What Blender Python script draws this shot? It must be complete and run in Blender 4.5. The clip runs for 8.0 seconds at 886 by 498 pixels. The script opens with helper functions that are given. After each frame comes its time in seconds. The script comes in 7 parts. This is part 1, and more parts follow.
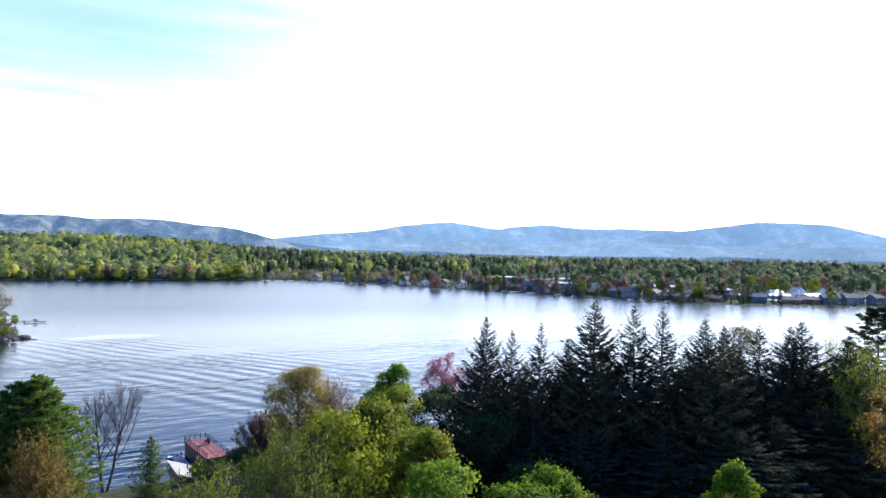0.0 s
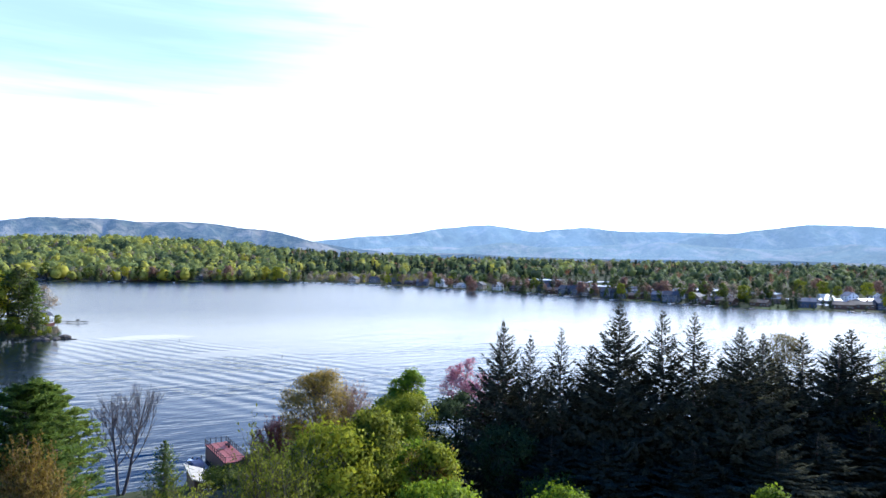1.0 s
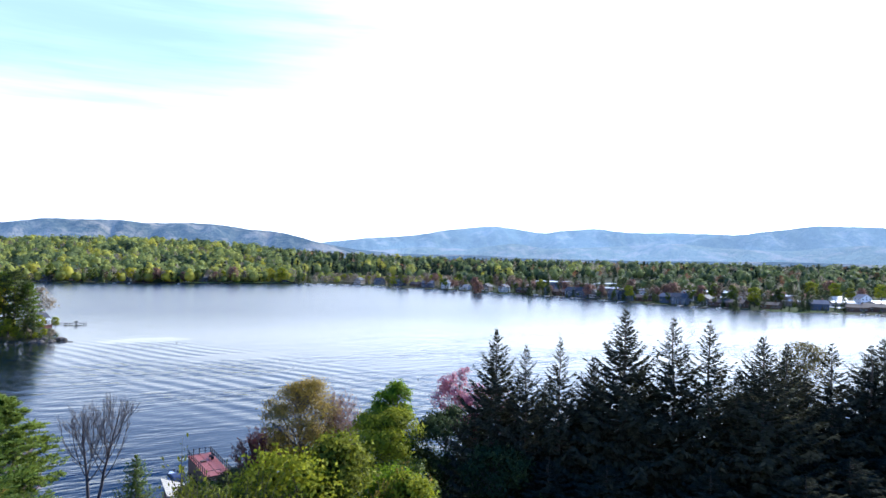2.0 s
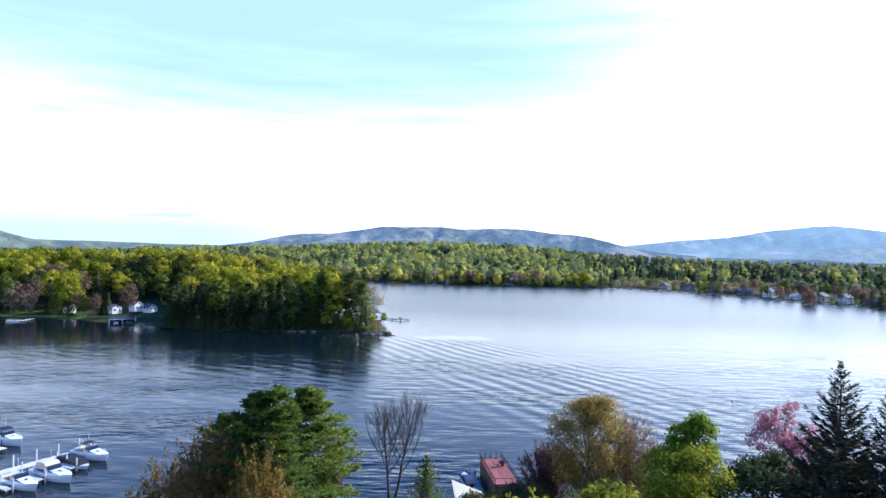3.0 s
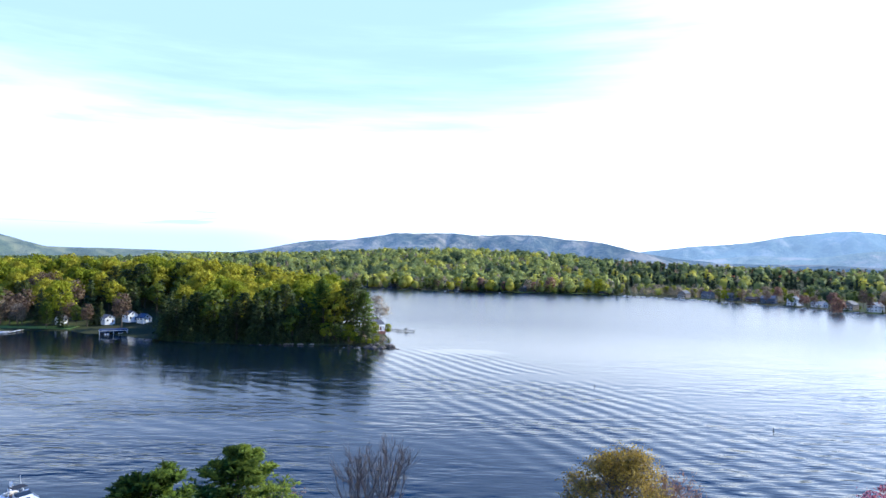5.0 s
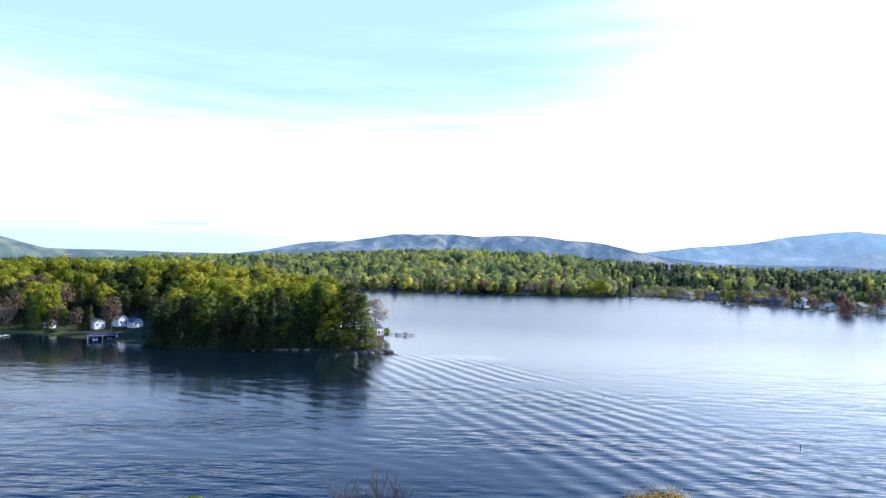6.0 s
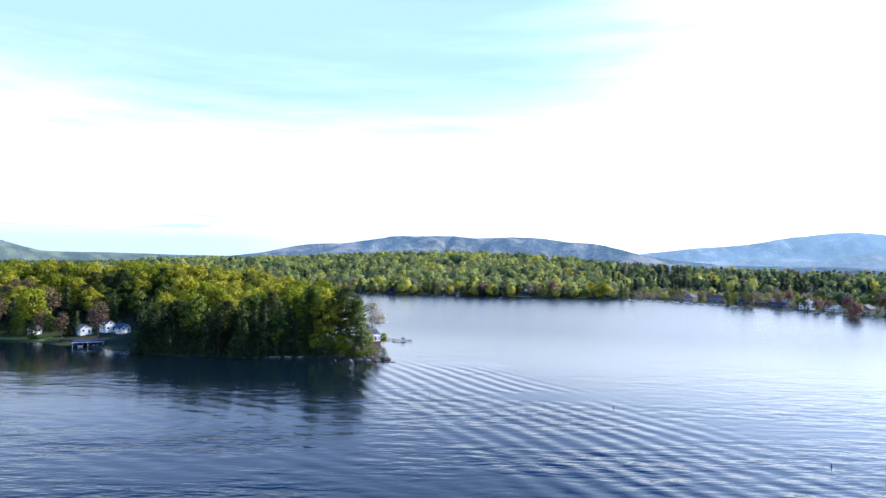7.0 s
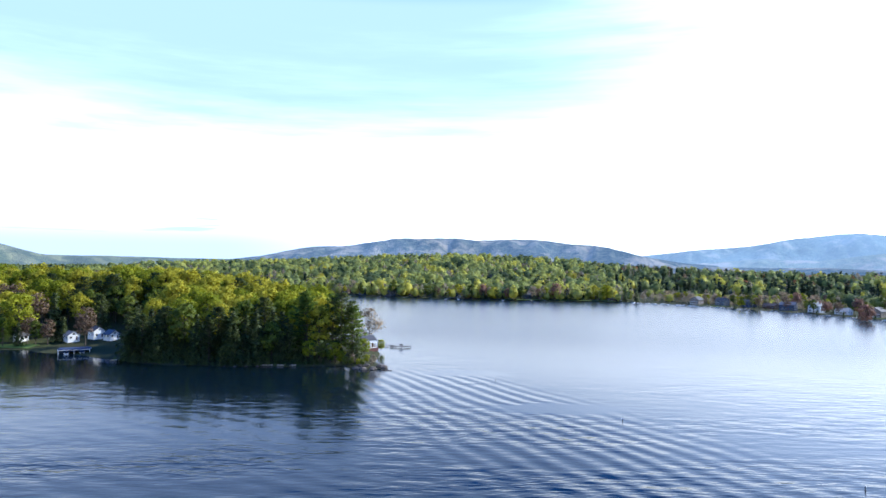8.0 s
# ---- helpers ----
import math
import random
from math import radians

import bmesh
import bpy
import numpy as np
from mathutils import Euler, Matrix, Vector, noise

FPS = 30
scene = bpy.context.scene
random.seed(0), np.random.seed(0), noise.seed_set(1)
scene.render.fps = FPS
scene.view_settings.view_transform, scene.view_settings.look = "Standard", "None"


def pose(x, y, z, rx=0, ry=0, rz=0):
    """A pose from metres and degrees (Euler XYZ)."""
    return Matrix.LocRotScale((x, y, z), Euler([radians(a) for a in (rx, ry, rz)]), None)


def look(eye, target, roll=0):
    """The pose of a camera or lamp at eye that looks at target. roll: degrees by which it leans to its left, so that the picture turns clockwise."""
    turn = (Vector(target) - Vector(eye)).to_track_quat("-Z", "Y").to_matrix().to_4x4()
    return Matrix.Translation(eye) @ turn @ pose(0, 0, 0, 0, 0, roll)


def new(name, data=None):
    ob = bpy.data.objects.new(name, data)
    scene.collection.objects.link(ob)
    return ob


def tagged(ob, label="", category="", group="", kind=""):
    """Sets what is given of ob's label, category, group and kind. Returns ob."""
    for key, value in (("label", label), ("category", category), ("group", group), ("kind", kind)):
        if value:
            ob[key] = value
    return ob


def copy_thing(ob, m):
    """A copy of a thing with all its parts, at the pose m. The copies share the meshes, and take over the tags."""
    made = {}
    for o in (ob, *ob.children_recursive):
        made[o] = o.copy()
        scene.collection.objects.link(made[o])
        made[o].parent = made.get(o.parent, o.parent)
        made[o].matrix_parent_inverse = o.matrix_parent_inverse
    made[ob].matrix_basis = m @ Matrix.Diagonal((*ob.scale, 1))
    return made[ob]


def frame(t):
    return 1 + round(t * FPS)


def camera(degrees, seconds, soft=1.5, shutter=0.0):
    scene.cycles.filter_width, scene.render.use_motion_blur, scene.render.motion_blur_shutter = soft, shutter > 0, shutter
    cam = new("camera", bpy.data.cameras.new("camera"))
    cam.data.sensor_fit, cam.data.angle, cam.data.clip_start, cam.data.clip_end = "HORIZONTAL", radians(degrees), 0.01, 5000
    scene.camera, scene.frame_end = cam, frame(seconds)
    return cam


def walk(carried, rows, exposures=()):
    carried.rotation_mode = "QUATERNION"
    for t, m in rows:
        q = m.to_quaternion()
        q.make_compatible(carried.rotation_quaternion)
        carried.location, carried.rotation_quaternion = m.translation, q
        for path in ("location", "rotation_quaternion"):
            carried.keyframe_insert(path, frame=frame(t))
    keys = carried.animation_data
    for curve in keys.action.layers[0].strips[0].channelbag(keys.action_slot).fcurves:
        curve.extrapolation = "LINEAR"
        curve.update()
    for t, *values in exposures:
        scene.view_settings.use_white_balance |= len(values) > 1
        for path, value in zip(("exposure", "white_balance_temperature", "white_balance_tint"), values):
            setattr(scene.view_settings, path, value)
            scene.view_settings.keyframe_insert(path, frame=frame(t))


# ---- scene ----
cam = camera(69.0, 8.0)
PATH = [
    (0, (-10.127, -24.723, 39.489), (-9.1097, -23.0016, 39.4949), 0.71),
    (0.1, (-9.745, -24.637, 39.452), (-8.7789, -22.8857, 39.4584), 0.72),
    (0.2, (-9.342, -24.518, 39.418), (-8.4052, -22.7509, 39.4257), 0.72),
    (0.3, (-8.921, -24.367, 39.386), (-7.9970, -22.5929, 39.3944), 0.73),
    (0.5, (-8.031, -23.970, 39.329), (-7.1232, -22.1881, 39.3397), 0.75),
    (0.7, (-7.092, -23.451, 39.281), (-6.1867, -21.6674, 39.2903), 0.76),
    (1, (-5.621, -22.451, 39.226), (-4.7096, -20.6712, 39.2389), 0.78),
    (1.2, (-4.619, -21.644, 39.200), (-3.6985, -19.8685, 39.2131), 0.80),
    (2.3, (0.658, -15.376, 39.193), (1.5008, -13.5627, 39.2155), 0.83),
    (2.4, (1.086, -14.668, 39.203), (1.8672, -12.8265, 39.2234), 0.83),
    (2.5, (1.501, -13.938, 39.214), (2.1493, -12.0457, 39.2327), 0.83),
    (2.6, (1.903, -13.187, 39.228), (2.3268, -11.2329, 39.2446), 0.83),
    (2.7, (2.290, -12.417, 39.242), (2.4886, -10.4270, 39.2573), 0.83),
    (2.8, (2.663, -11.627, 39.259), (2.7398, -9.6288, 39.2735), 0.83),
    (2.9, (3.021, -10.819, 39.276), (3.0467, -8.8188, 39.2915), 0.83),
    (3, (3.363, -9.991, 39.296), (3.3608, -7.9914, 39.3110), 0.83),
    (3.2, (3.998, -8.283, 39.339), (3.9814, -6.2836, 39.3532), 0.83),
    (3.5, (4.823, -5.596, 39.413), (4.7910, -3.5960, 39.4277), 0.82),
    (4, (5.851, -0.813, 39.562), (5.8114, 1.1863, 39.5810), 0.80),
    (4.5, (6.453, 4.293, 39.738), (6.4108, 6.2928, 39.7664), 0.78),
    (6, (6.323, 20.937, 40.388), (6.2768, 22.9365, 40.4249), 0.64),
    (6.5, (6.029, 26.720, 40.631), (5.9837, 28.7195, 40.6704), 0.58),
    (7, (5.898, 32.518, 40.881), (5.8565, 34.5173, 40.9235), 0.50),
    (7.5, (6.162, 38.270, 41.133), (6.1206, 40.2687, 41.1775), 0.42),
    (8, (7.088, 43.913, 41.383), (7.0391, 45.9121, 41.4331), 0.33),
]
walk(cam, [(t, look(eye, target, roll)) for t, eye, target, roll in PATH], [(0, 0.55, 5750, 8), (8, 0.55, 5750, 8)])

# ---- light ----
SUN_AZ, SUN_EL = 70.0, 37.0          # degrees right of +y, degrees up
sun_dir = Vector((math.sin(radians(SUN_AZ)) * math.cos(radians(SUN_EL)), math.cos(radians(SUN_AZ)) * math.cos(radians(SUN_EL)), math.sin(radians(SUN_EL))))
sun = new("sun", bpy.data.lights.new("sun", "SUN"))
sun.data.energy, sun.data.angle, sun.data.color = 4.2, radians(0.6), (1.0, 0.93, 0.80)
sun.matrix_world = look(sun_dir * 900, (0, 0, 0))


def make_world():
    """Hazy spring sky: blue overhead, a bright veil of thin cloud towards the horizon and the sun."""
    w = bpy.data.worlds.new("sky")
    scene.world = w
    w.use_nodes = True
    nt = w.node_tree
    n, l = nt.nodes, nt.links
    n.clear()
    out, bg = n.new("ShaderNodeOutputWorld"), n.new("ShaderNodeBackground")
    sky = n.new("ShaderNodeTexSky")
    sky.sky_type, sky.sun_disc = "NISHITA", False
    sky.sun_elevation, sky.sun_rotation = radians(SUN_EL), radians(SUN_AZ)
    sky.air_density, sky.dust_density, sky.ozone_density = 1.6, 0.6, 2.0
    co = n.new("ShaderNodeTexCoord")
    sep = n.new("ShaderNodeSeparateXYZ")
    l.new(co.outputs["Generated"], sep.inputs[0])

    def math_node(op, a, b=None, clamp=False):
        m = n.new("ShaderNodeMath")
        m.operation, m.use_clamp = op, clamp
        for i, v in enumerate((a, b)):
            if v is None:
                continue
            if isinstance(v, (int, float)):
                m.inputs[i].default_value = v
            else:
                l.new(v, m.inputs[i])
        return m.outputs[0]

    toward = n.new("ShaderNodeVectorMath")
    toward.operation = "DOT_PRODUCT"
    l.new(co.outputs["Generated"], toward.inputs[0])
    toward.inputs[1].default_value = sun_dir
    # streaky high cloud
    stretch = n.new("ShaderNodeMapping")
    stretch.inputs["Scale"].default_value = (1.1, 2.2, 9.0)
    stretch.inputs["Rotation"].default_value = (radians(8), radians(-10), radians(20))
    l.new(co.outputs["Generated"], stretch.inputs[0])
    wisps = n.new("ShaderNodeTexNoise")
    wisps.inputs["Scale"].default_value, wisps.inputs["Detail"].default_value = 2.2, 6
    wisps.inputs["Roughness"].default_value = 0.55
    l.new(stretch.outputs[0], wisps.inputs["Vector"])
    flat = n.new("ShaderNodeMath")
    flat.operation = "ARCSINE"
    l.new(sep.outputs["Z"], flat.inputs[0])
    up = math_node("MULTIPLY", flat.outputs[0], 180 / math.pi)          # degrees above the horizon

    def smooth(v, lo, hi, to=(0.0, 1.0)):
        r = n.new("ShaderNodeMapRange")
        r.interpolation_type = "SMOOTHSTEP"
        r.inputs["From Min"].default_value, r.inputs["From Max"].default_value = lo, hi
        r.inputs["To Min"].default_value, r.inputs["To Max"].default_value = to
        l.new(v, r.inputs["Value"])
        return r.outputs[0]

    comb = n.new("ShaderNodeMapping")
    comb.inputs["Scale"].default_value = (1.6, 5.0, 26.0)
    comb.inputs["Rotation"].default_value = (radians(5), radians(9), radians(-16))
    l.new(co.outputs["Generated"], comb.inputs[0])
    combed = n.new("ShaderNodeTexNoise")
    combed.inputs["Scale"].default_value, combed.inputs["Detail"].default_value, combed.inputs["Roughness"].default_value = 1.5, 5, 0.6
    l.new(comb.outputs[0], combed.inputs["Vector"])
    ragged = math_node("ADD", math_node("MULTIPLY", math_node("SUBTRACT", wisps.outputs["Fac"], 0.5), 14.0), math_node("MULTIPLY", math_node("SUBTRACT", combed.outputs["Fac"], 0.5), 13.0))
    tilt = math_node("MULTIPLY", smooth(toward.outputs["Value"], 0.34, 0.98), 20.0)
    bank = smooth(math_node("SUBTRACT", math_node("SUBTRACT", up, tilt), ragged), 6.0, 19.0, (1.0, 0.0))
    clear_low = math_node("MULTIPLY", smooth(up, 1.5, 5.5, (0.85, 0.0)), smooth(toward.outputs["Value"], 0.0, 0.37, (1.0, 0.0)))
    bank = math_node("MULTIPLY", bank, math_node("SUBTRACT", 1.0, clear_low))
    strips = n.new("ShaderNodeMapping")
    strips.inputs["Scale"].default_value = (3.0, 3.0, 60.0)
    l.new(co.outputs["Generated"], strips.inputs[0])
    low_cloud = n.new("ShaderNodeTexNoise")
    low_cloud.inputs["Scale"].default_value, low_cloud.inputs["Detail"].default_value = 1.6, 3
    l.new(strips.outputs[0], low_cloud.inputs["Vector"])
    grey = math_node("MULTIPLY", smooth(low_cloud.outputs["Fac"], 0.585, 0.66), math_node("MULTIPLY", smooth(up, 1.5, 3.0), smooth(up, 4.5, 8.0, (0.7, 0.0))))
    thin = n.new("ShaderNodeMix")
    thin.data_type = "RGBA"
    l.new(smooth(up, 21.8, 25.0, (0.9, 0.0)), thin.inputs["Factor"])
    deep = n.new("ShaderNodeMix")
    deep.data_type, deep.blend_type = "RGBA", "MULTIPLY"
    deep.inputs["Factor"].default_value = 1.0
    l.new(sky.outputs[0], deep.inputs["A"])
    deep.inputs["B"].default_value = (0.10, 0.60, 1.60, 1)
    l.new(deep.outputs["Result"], thin.inputs["A"])
    thin.inputs["B"].default_value = (4.4, 6.0, 9.6, 1)
    glow = math_node("ADD", 1.0, math_node("MULTIPLY", smooth(toward.outputs["Value"], 0.42, 0.95), 0.75))
    white = n.new("ShaderNodeMix")
    white.data_type, white.blend_type = "RGBA", "MULTIPLY"
    white.inputs["Factor"].default_value = 1.0
    tint = n.new("ShaderNodeMix")
    tint.data_type = "RGBA"
    l.new(smooth(up, 6.0, 16.0), tint.inputs["Factor"])
    tint.inputs["A"].default_value, tint.inputs["B"].default_value = (13.5, 13.8, 14.2, 1), (6.0, 8.0, 12.2, 1)
    l.new(tint.outputs["Result"], white.inputs["A"])
    l.new(glow, white.inputs["B"])
    veil = n.new("ShaderNodeMix")
    veil.data_type = "RGBA"
    l.new(bank, veil.inputs["Factor"])
    l.new(thin.outputs["Result"], veil.inputs["A"])
    l.new(white.outputs["Result"], veil.inputs["B"])
    smudge = n.new("ShaderNodeMix")
    smudge.data_type = "RGBA"
    l.new(grey, smudge.inputs["Factor"])
    l.new(veil.outputs["Result"], smudge.inputs["A"])
    smudge.inputs["B"].default_value = (4.2, 6.2, 7.0, 1)
    l.new(smudge.outputs["Result"], bg.inputs["Color"])
    bg.inputs["Strength"].default_value = 0.11
    l.new(bg.outputs[0], out.inputs[0])


make_world()


# ---- materials ----
def material(name):
    m = bpy.data.materials.new(name)
    m.use_nodes = True
    nt = m.node_tree
    return m, nt.nodes, nt.links, nt.nodes["Principled BSDF"]


def ramp_node(n, stops):
    r = n.new("ShaderNodeValToRGB")
    e = r.color_ramp.elements
    while len(e) < len(stops):
        e.new(0.5)
    for el, (p, c) in zip(e, stops):
        el.position, el.color = p, (*c, 1)
    return r


def mix_rgb(n, l, fac, a, b, kind="MIX"):
    m = n.new("ShaderNodeMix")
    m.data_type, m.blend_type = "RGBA", kind
    for sock, v in (("Factor", fac), ("A", a), ("B", b)):
        if isinstance(v, (int, float)):
            m.inputs[sock].default_value = v
        elif isinstance(v, tuple):
            m.inputs[sock].default_value = (*v, 1)
        else:
            l.new(v, m.inputs[sock])
    return m.outputs["Result"]


def noise_fac(n, l, scale, detail=4, rough=0.55, coord="Object"):
    co, no = n.new("ShaderNodeTexCoord"), n.new("ShaderNodeTexNoise")
    l.new(co.outputs[coord], no.inputs["Vector"])
    no.inputs["Scale"].default_value, no.inputs["Detail"].default_value, no.inputs["Roughness"].default_value = scale, detail, rough
    return no.outputs["Fac"]


def leaf_mat(name, stops, through_light=0.4, tone=False, gloss=0.25, spread=(0.7, 1.3)):
    """Foliage: colours run over the stops by leaf, with a shift by plant; light comes through the leaves."""
    m, n, l, b = material(name)
    geo, info = n.new("ShaderNodeNewGeometry"), n.new("ShaderNodeObjectInfo")
    ramp = ramp_node(n, stops)
    if tone:
        at = n.new("ShaderNodeAttribute")
        at.attribute_name = "tone"
        l.new(at.outputs["Fac"], ramp.inputs[0])
        ramp.color_ramp.interpolation = "LINEAR"
        base = ramp.outputs[0]
    else:
        mm = n.new("ShaderNodeMath")
        mm.operation, mm.use_clamp = "MULTIPLY_ADD", True
        mm.inputs[1].default_value = 0.55
        sh = n.new("ShaderNodeMath")
        sh.operation = "MULTIPLY"
        sh.inputs[1].default_value = 0.45
        l.new(info.outputs["Random"], sh.inputs[0])
        l.new(geo.outputs["Random Per Island"], mm.inputs[0])
        l.new(sh.outputs[0], mm.inputs[2])
        l.new(mm.outputs[0], ramp.inputs[0])
        base = ramp.outputs[0]
    vary = n.new("ShaderNodeMapRange")
    vary.inputs["To Min"].default_value, vary.inputs["To Max"].default_value = spread
    l.new(geo.outputs["Random Per Island"], vary.inputs["Value"])
    if tone:
        mottle = noise_fac(n, l, 0.35, 3)
        base = mix_rgb(n, l, mottle, mix_rgb(n, l, 0.25, base, (0.04, 0.06, 0.02)), base)
    hsv = n.new("ShaderNodeHueSaturation")
    l.new(base, hsv.inputs["Color"])
    l.new(vary.outputs[0], hsv.inputs["Value"])
    l.new(hsv.outputs[0], b.inputs["Base Color"])
    b.inputs["Roughness"].default_value = 0.6
    b.inputs["Specular IOR Level"].default_value = gloss
    tr = n.new("ShaderNodeBsdfTranslucent")
    l.new(hsv.outputs[0], tr.inputs["Color"])
    mx = n.new("ShaderNodeMixShader")
    mx.inputs[0].default_value = through_light
    l.new(b.outputs[0], mx.inputs[1])
    l.new(tr.outputs[0], mx.inputs[2])
    l.new(mx.outputs[0], n["Material Output"].inputs["Surface"])
    return m


def plain_mat(name, col, rough=0.6, metal=0.0, scale=3.0, vary=0.25, bump=0.0, coord="Object"):
    """A surface with stains and grain over one base colour."""
    m, n, l, b = material(name)
    big, fine = noise_fac(n, l, scale, 3, coord=coord), noise_fac(n, l, scale * 9, 5, coord=coord)
    dark = tuple(c * (1 - vary) for c in col)
    light = tuple(min(1, c * (1 + vary)) for c in col)
    c1 = mix_rgb(n, l, big, dark, light)
    c2 = mix_rgb(n, l, fine, dark, light)
    l.new(mix_rgb(n, l, 0.4, c1, c2), b.inputs["Base Color"])
    b.inputs["Roughness"].default_value, b.inputs["Metallic"].default_value = rough, metal
    if bump:
        bp = n.new("ShaderNodeBump")
        bp.inputs["Strength"].default_value = bump
        bp.inputs["Distance"].default_value = 0.05
        l.new(fine, bp.inputs["Height"])
        l.new(bp.outputs[0], b.inputs["Normal"])
    return m


def glass_mat(name="dark_window_glass"):
    m, n, l, b = material(name)
    b.inputs["Base Color"].default_value = (0.02, 0.025, 0.03, 1)
    b.inputs["Roughness"].default_value = 0.04
    b.inputs["Specular IOR Level"].default_value = 0.7
    return m


def water_mat():
    """Lake water: dark blue body, wind ripples in two sizes, a fan of wake waves, and calm slicks."""
    m, n, l, b = material("lake_water")
    b.inputs["Base Color"].default_value = (0.0032, 0.0092, 0.0140, 1)
    b.inputs["Roughness"].default_value = 0.13
    b.inputs["IOR"].default_value = 1.333
    b.inputs["Specular IOR Level"].default_value = 0.41
    co = n.new("ShaderNodeTexCoord")

    def field(scale, stretch, turn, detail=2, kind="noise", distort=0.0):
        mp = n.new("ShaderNodeMapping")
        mp.inputs["Rotation"].default_value = (0, 0, radians(turn))
        mp.inputs["Scale"].default_value = stretch
        l.new(co.outputs["Object"], mp.inputs[0])
        if kind == "wave":
            t = n.new("ShaderNodeTexWave")
            t.wave_profile, t.bands_direction = "SIN", "X"
            t.inputs["Distortion"].default_value, t.inputs["Detail"].default_value = distort, 2
            t.inputs["Detail Scale"].default_value = 0.6
        else:
            t = n.new("ShaderNodeTexNoise")
            t.inputs["Detail"].default_value = detail
        t.inputs["Scale"].default_value = scale
        l.new(mp.outputs[0], t.inputs["Vector"])
        return t.outputs["Fac"]

    def calc(op, a, b_=None, c=None, clamp=False):
        k = n.new("ShaderNodeMath")
        k.operation, k.use_clamp = op, clamp
        for i, v in enumerate((a, b_, c)):
            if v is None:
                continue
            if isinstance(v, (int, float)):
                k.inputs[i].default_value = v
            else:
                l.new(v, k.inputs[i])
        return k.outputs[0]

    def smooth(v, lo, hi, to=(0, 1)):
        r = n.new("ShaderNodeMapRange")
        r.interpolation_type = "SMOOTHSTEP"
        r.inputs["From Min"].default_value, r.inputs["From Max"].default_value = lo, hi
        r.inputs["To Min"].default_value, r.inputs["To Max"].default_value = to
        l.new(v, r.inputs["Value"])
        return r.outputs[0]

    ripples = calc("SUBTRACT", field(0.30, (0.42, 1.1, 1), 10, 2), 0.5)
    swell = calc("SUBTRACT", field(0.10, (0.5, 1.0, 1), -10, 2), 0.5)
    fine = calc("SUBTRACT", field(0.85, (0.40, 1.2, 1), -6, 2), 0.5)
    calm = smooth(field(0.012, (1, 2.2, 1), -8, 3), 0.40, 0.60, (0.25, 1.0))
    # wake: crests that run from the point towards the lower right
    pos = n.new("ShaderNodeSeparateXYZ")
    l.new(co.outputs["Object"], pos.inputs[0])
    X, Y = pos.outputs["X"], pos.outputs["Y"]
    across = calc("ADD", calc("MULTIPLY", calc("SUBTRACT", X, WAKE_A[0]), WAKE_N[0]), calc("MULTIPLY", calc("SUBTRACT", Y, WAKE_A[1]), WAKE_N[1]))
    along = calc("ADD", calc("MULTIPLY", calc("SUBTRACT", X, WAKE_A[0]), WAKE_D[0]), calc("MULTIPLY", calc("SUBTRACT", Y, WAKE_A[1]), WAKE_D[1]))
    spread = calc("ADD", 1.0, calc("MULTIPLY", along, 0.0012))
    wob = calc("MULTIPLY", calc("SUBTRACT", field(0.02, (1, 1, 1), 0, 2), 0.5), 9.0)
    phase = calc("DIVIDE", calc("ADD", across, wob), spread)
    crest = calc("SINE", calc("MULTIPLY", phase, 2 * math.pi / 5.6))
    band = calc("MULTIPLY", smooth(phase, -44, -25), smooth(phase, 8, 36, (1, 0)))
    band = calc("MULTIPLY", band, calc("MULTIPLY", smooth(along, -25, 25), smooth(along, 170, 330, (1, 0.15))))
    patchy = smooth(field(0.03, (1, 1, 1), 40, 2), 0.32, 0.55, (0.65, 1))
    wake = calc("MULTIPLY", calc("MULTIPLY", crest, band), calc("MULTIPLY", patchy, 0.066))
    # a weaker train of old waves to the west of the wake
    phase2 = calc("ADD", calc("ADD", calc("MULTIPLY", X, 0.52), calc("MULTIPLY", Y, 0.854)), calc("MULTIPLY", wob, 1.3))
    side = calc("MULTIPLY", calc("SINE", calc("MULTIPLY", phase2, 2 * math.pi / 6.6)), calc("MULTIPLY", smooth(phase, -60, -28, (1.0, 0.0)), smooth(Y, 200, 285, (0.020, 0.008))))
    side = calc("MULTIPLY", side, smooth(field(0.022, (1, 1, 1), 70, 2), 0.38, 0.62, (0.25, 1.2)))
    calm = calc("MULTIPLY", calm, smooth(Y, 130, 310, (2.1, 0.45)))
    height = calc("ADD", calc("MULTIPLY", calc("ADD", calc("ADD", calc("MULTIPLY", ripples, 0.20), calc("MULTIPLY", fine, 0.042)), calc("MULTIPLY", swell, 0.24)), calm), calc("ADD", wake, side))
    # shelter in the lee of the peninsula
    lee = calc("MULTIPLY", smooth(X, -70, -20, (1.0, 0.0)), smooth(Y, 215, 275))
    height = calc("MULTIPLY", height, calc("SUBTRACT", 1.0, calc("MULTIPLY", lee, 0.10)))
    # calm slicks
    ragged = calc("MULTIPLY", calc("SUBTRACT", field(0.09, (1, 1, 1), 0, 3), 0.5), 0.9)
    rough = calc("SUBTRACT", 1.0, calc("MULTIPLY", lee, 0.20))
    for cx, cy, rx, ry in ((9, 292, 20, 8), (37, 232, 21, 9)):
        ex, ey = calc("DIVIDE", calc("SUBTRACT", X, cx), rx), calc("DIVIDE", calc("SUBTRACT", Y, cy), ry)
        far = calc("ADD", calc("SQRT", calc("ADD", calc("MULTIPLY", ex, ex), calc("MULTIPLY", ey, ey))), ragged)
        still = smooth(far, 0.72, 1.08, (0.06, 1.0))
        height = calc("MULTIPLY", height, still)
        rough = calc("MULTIPLY", rough, still)
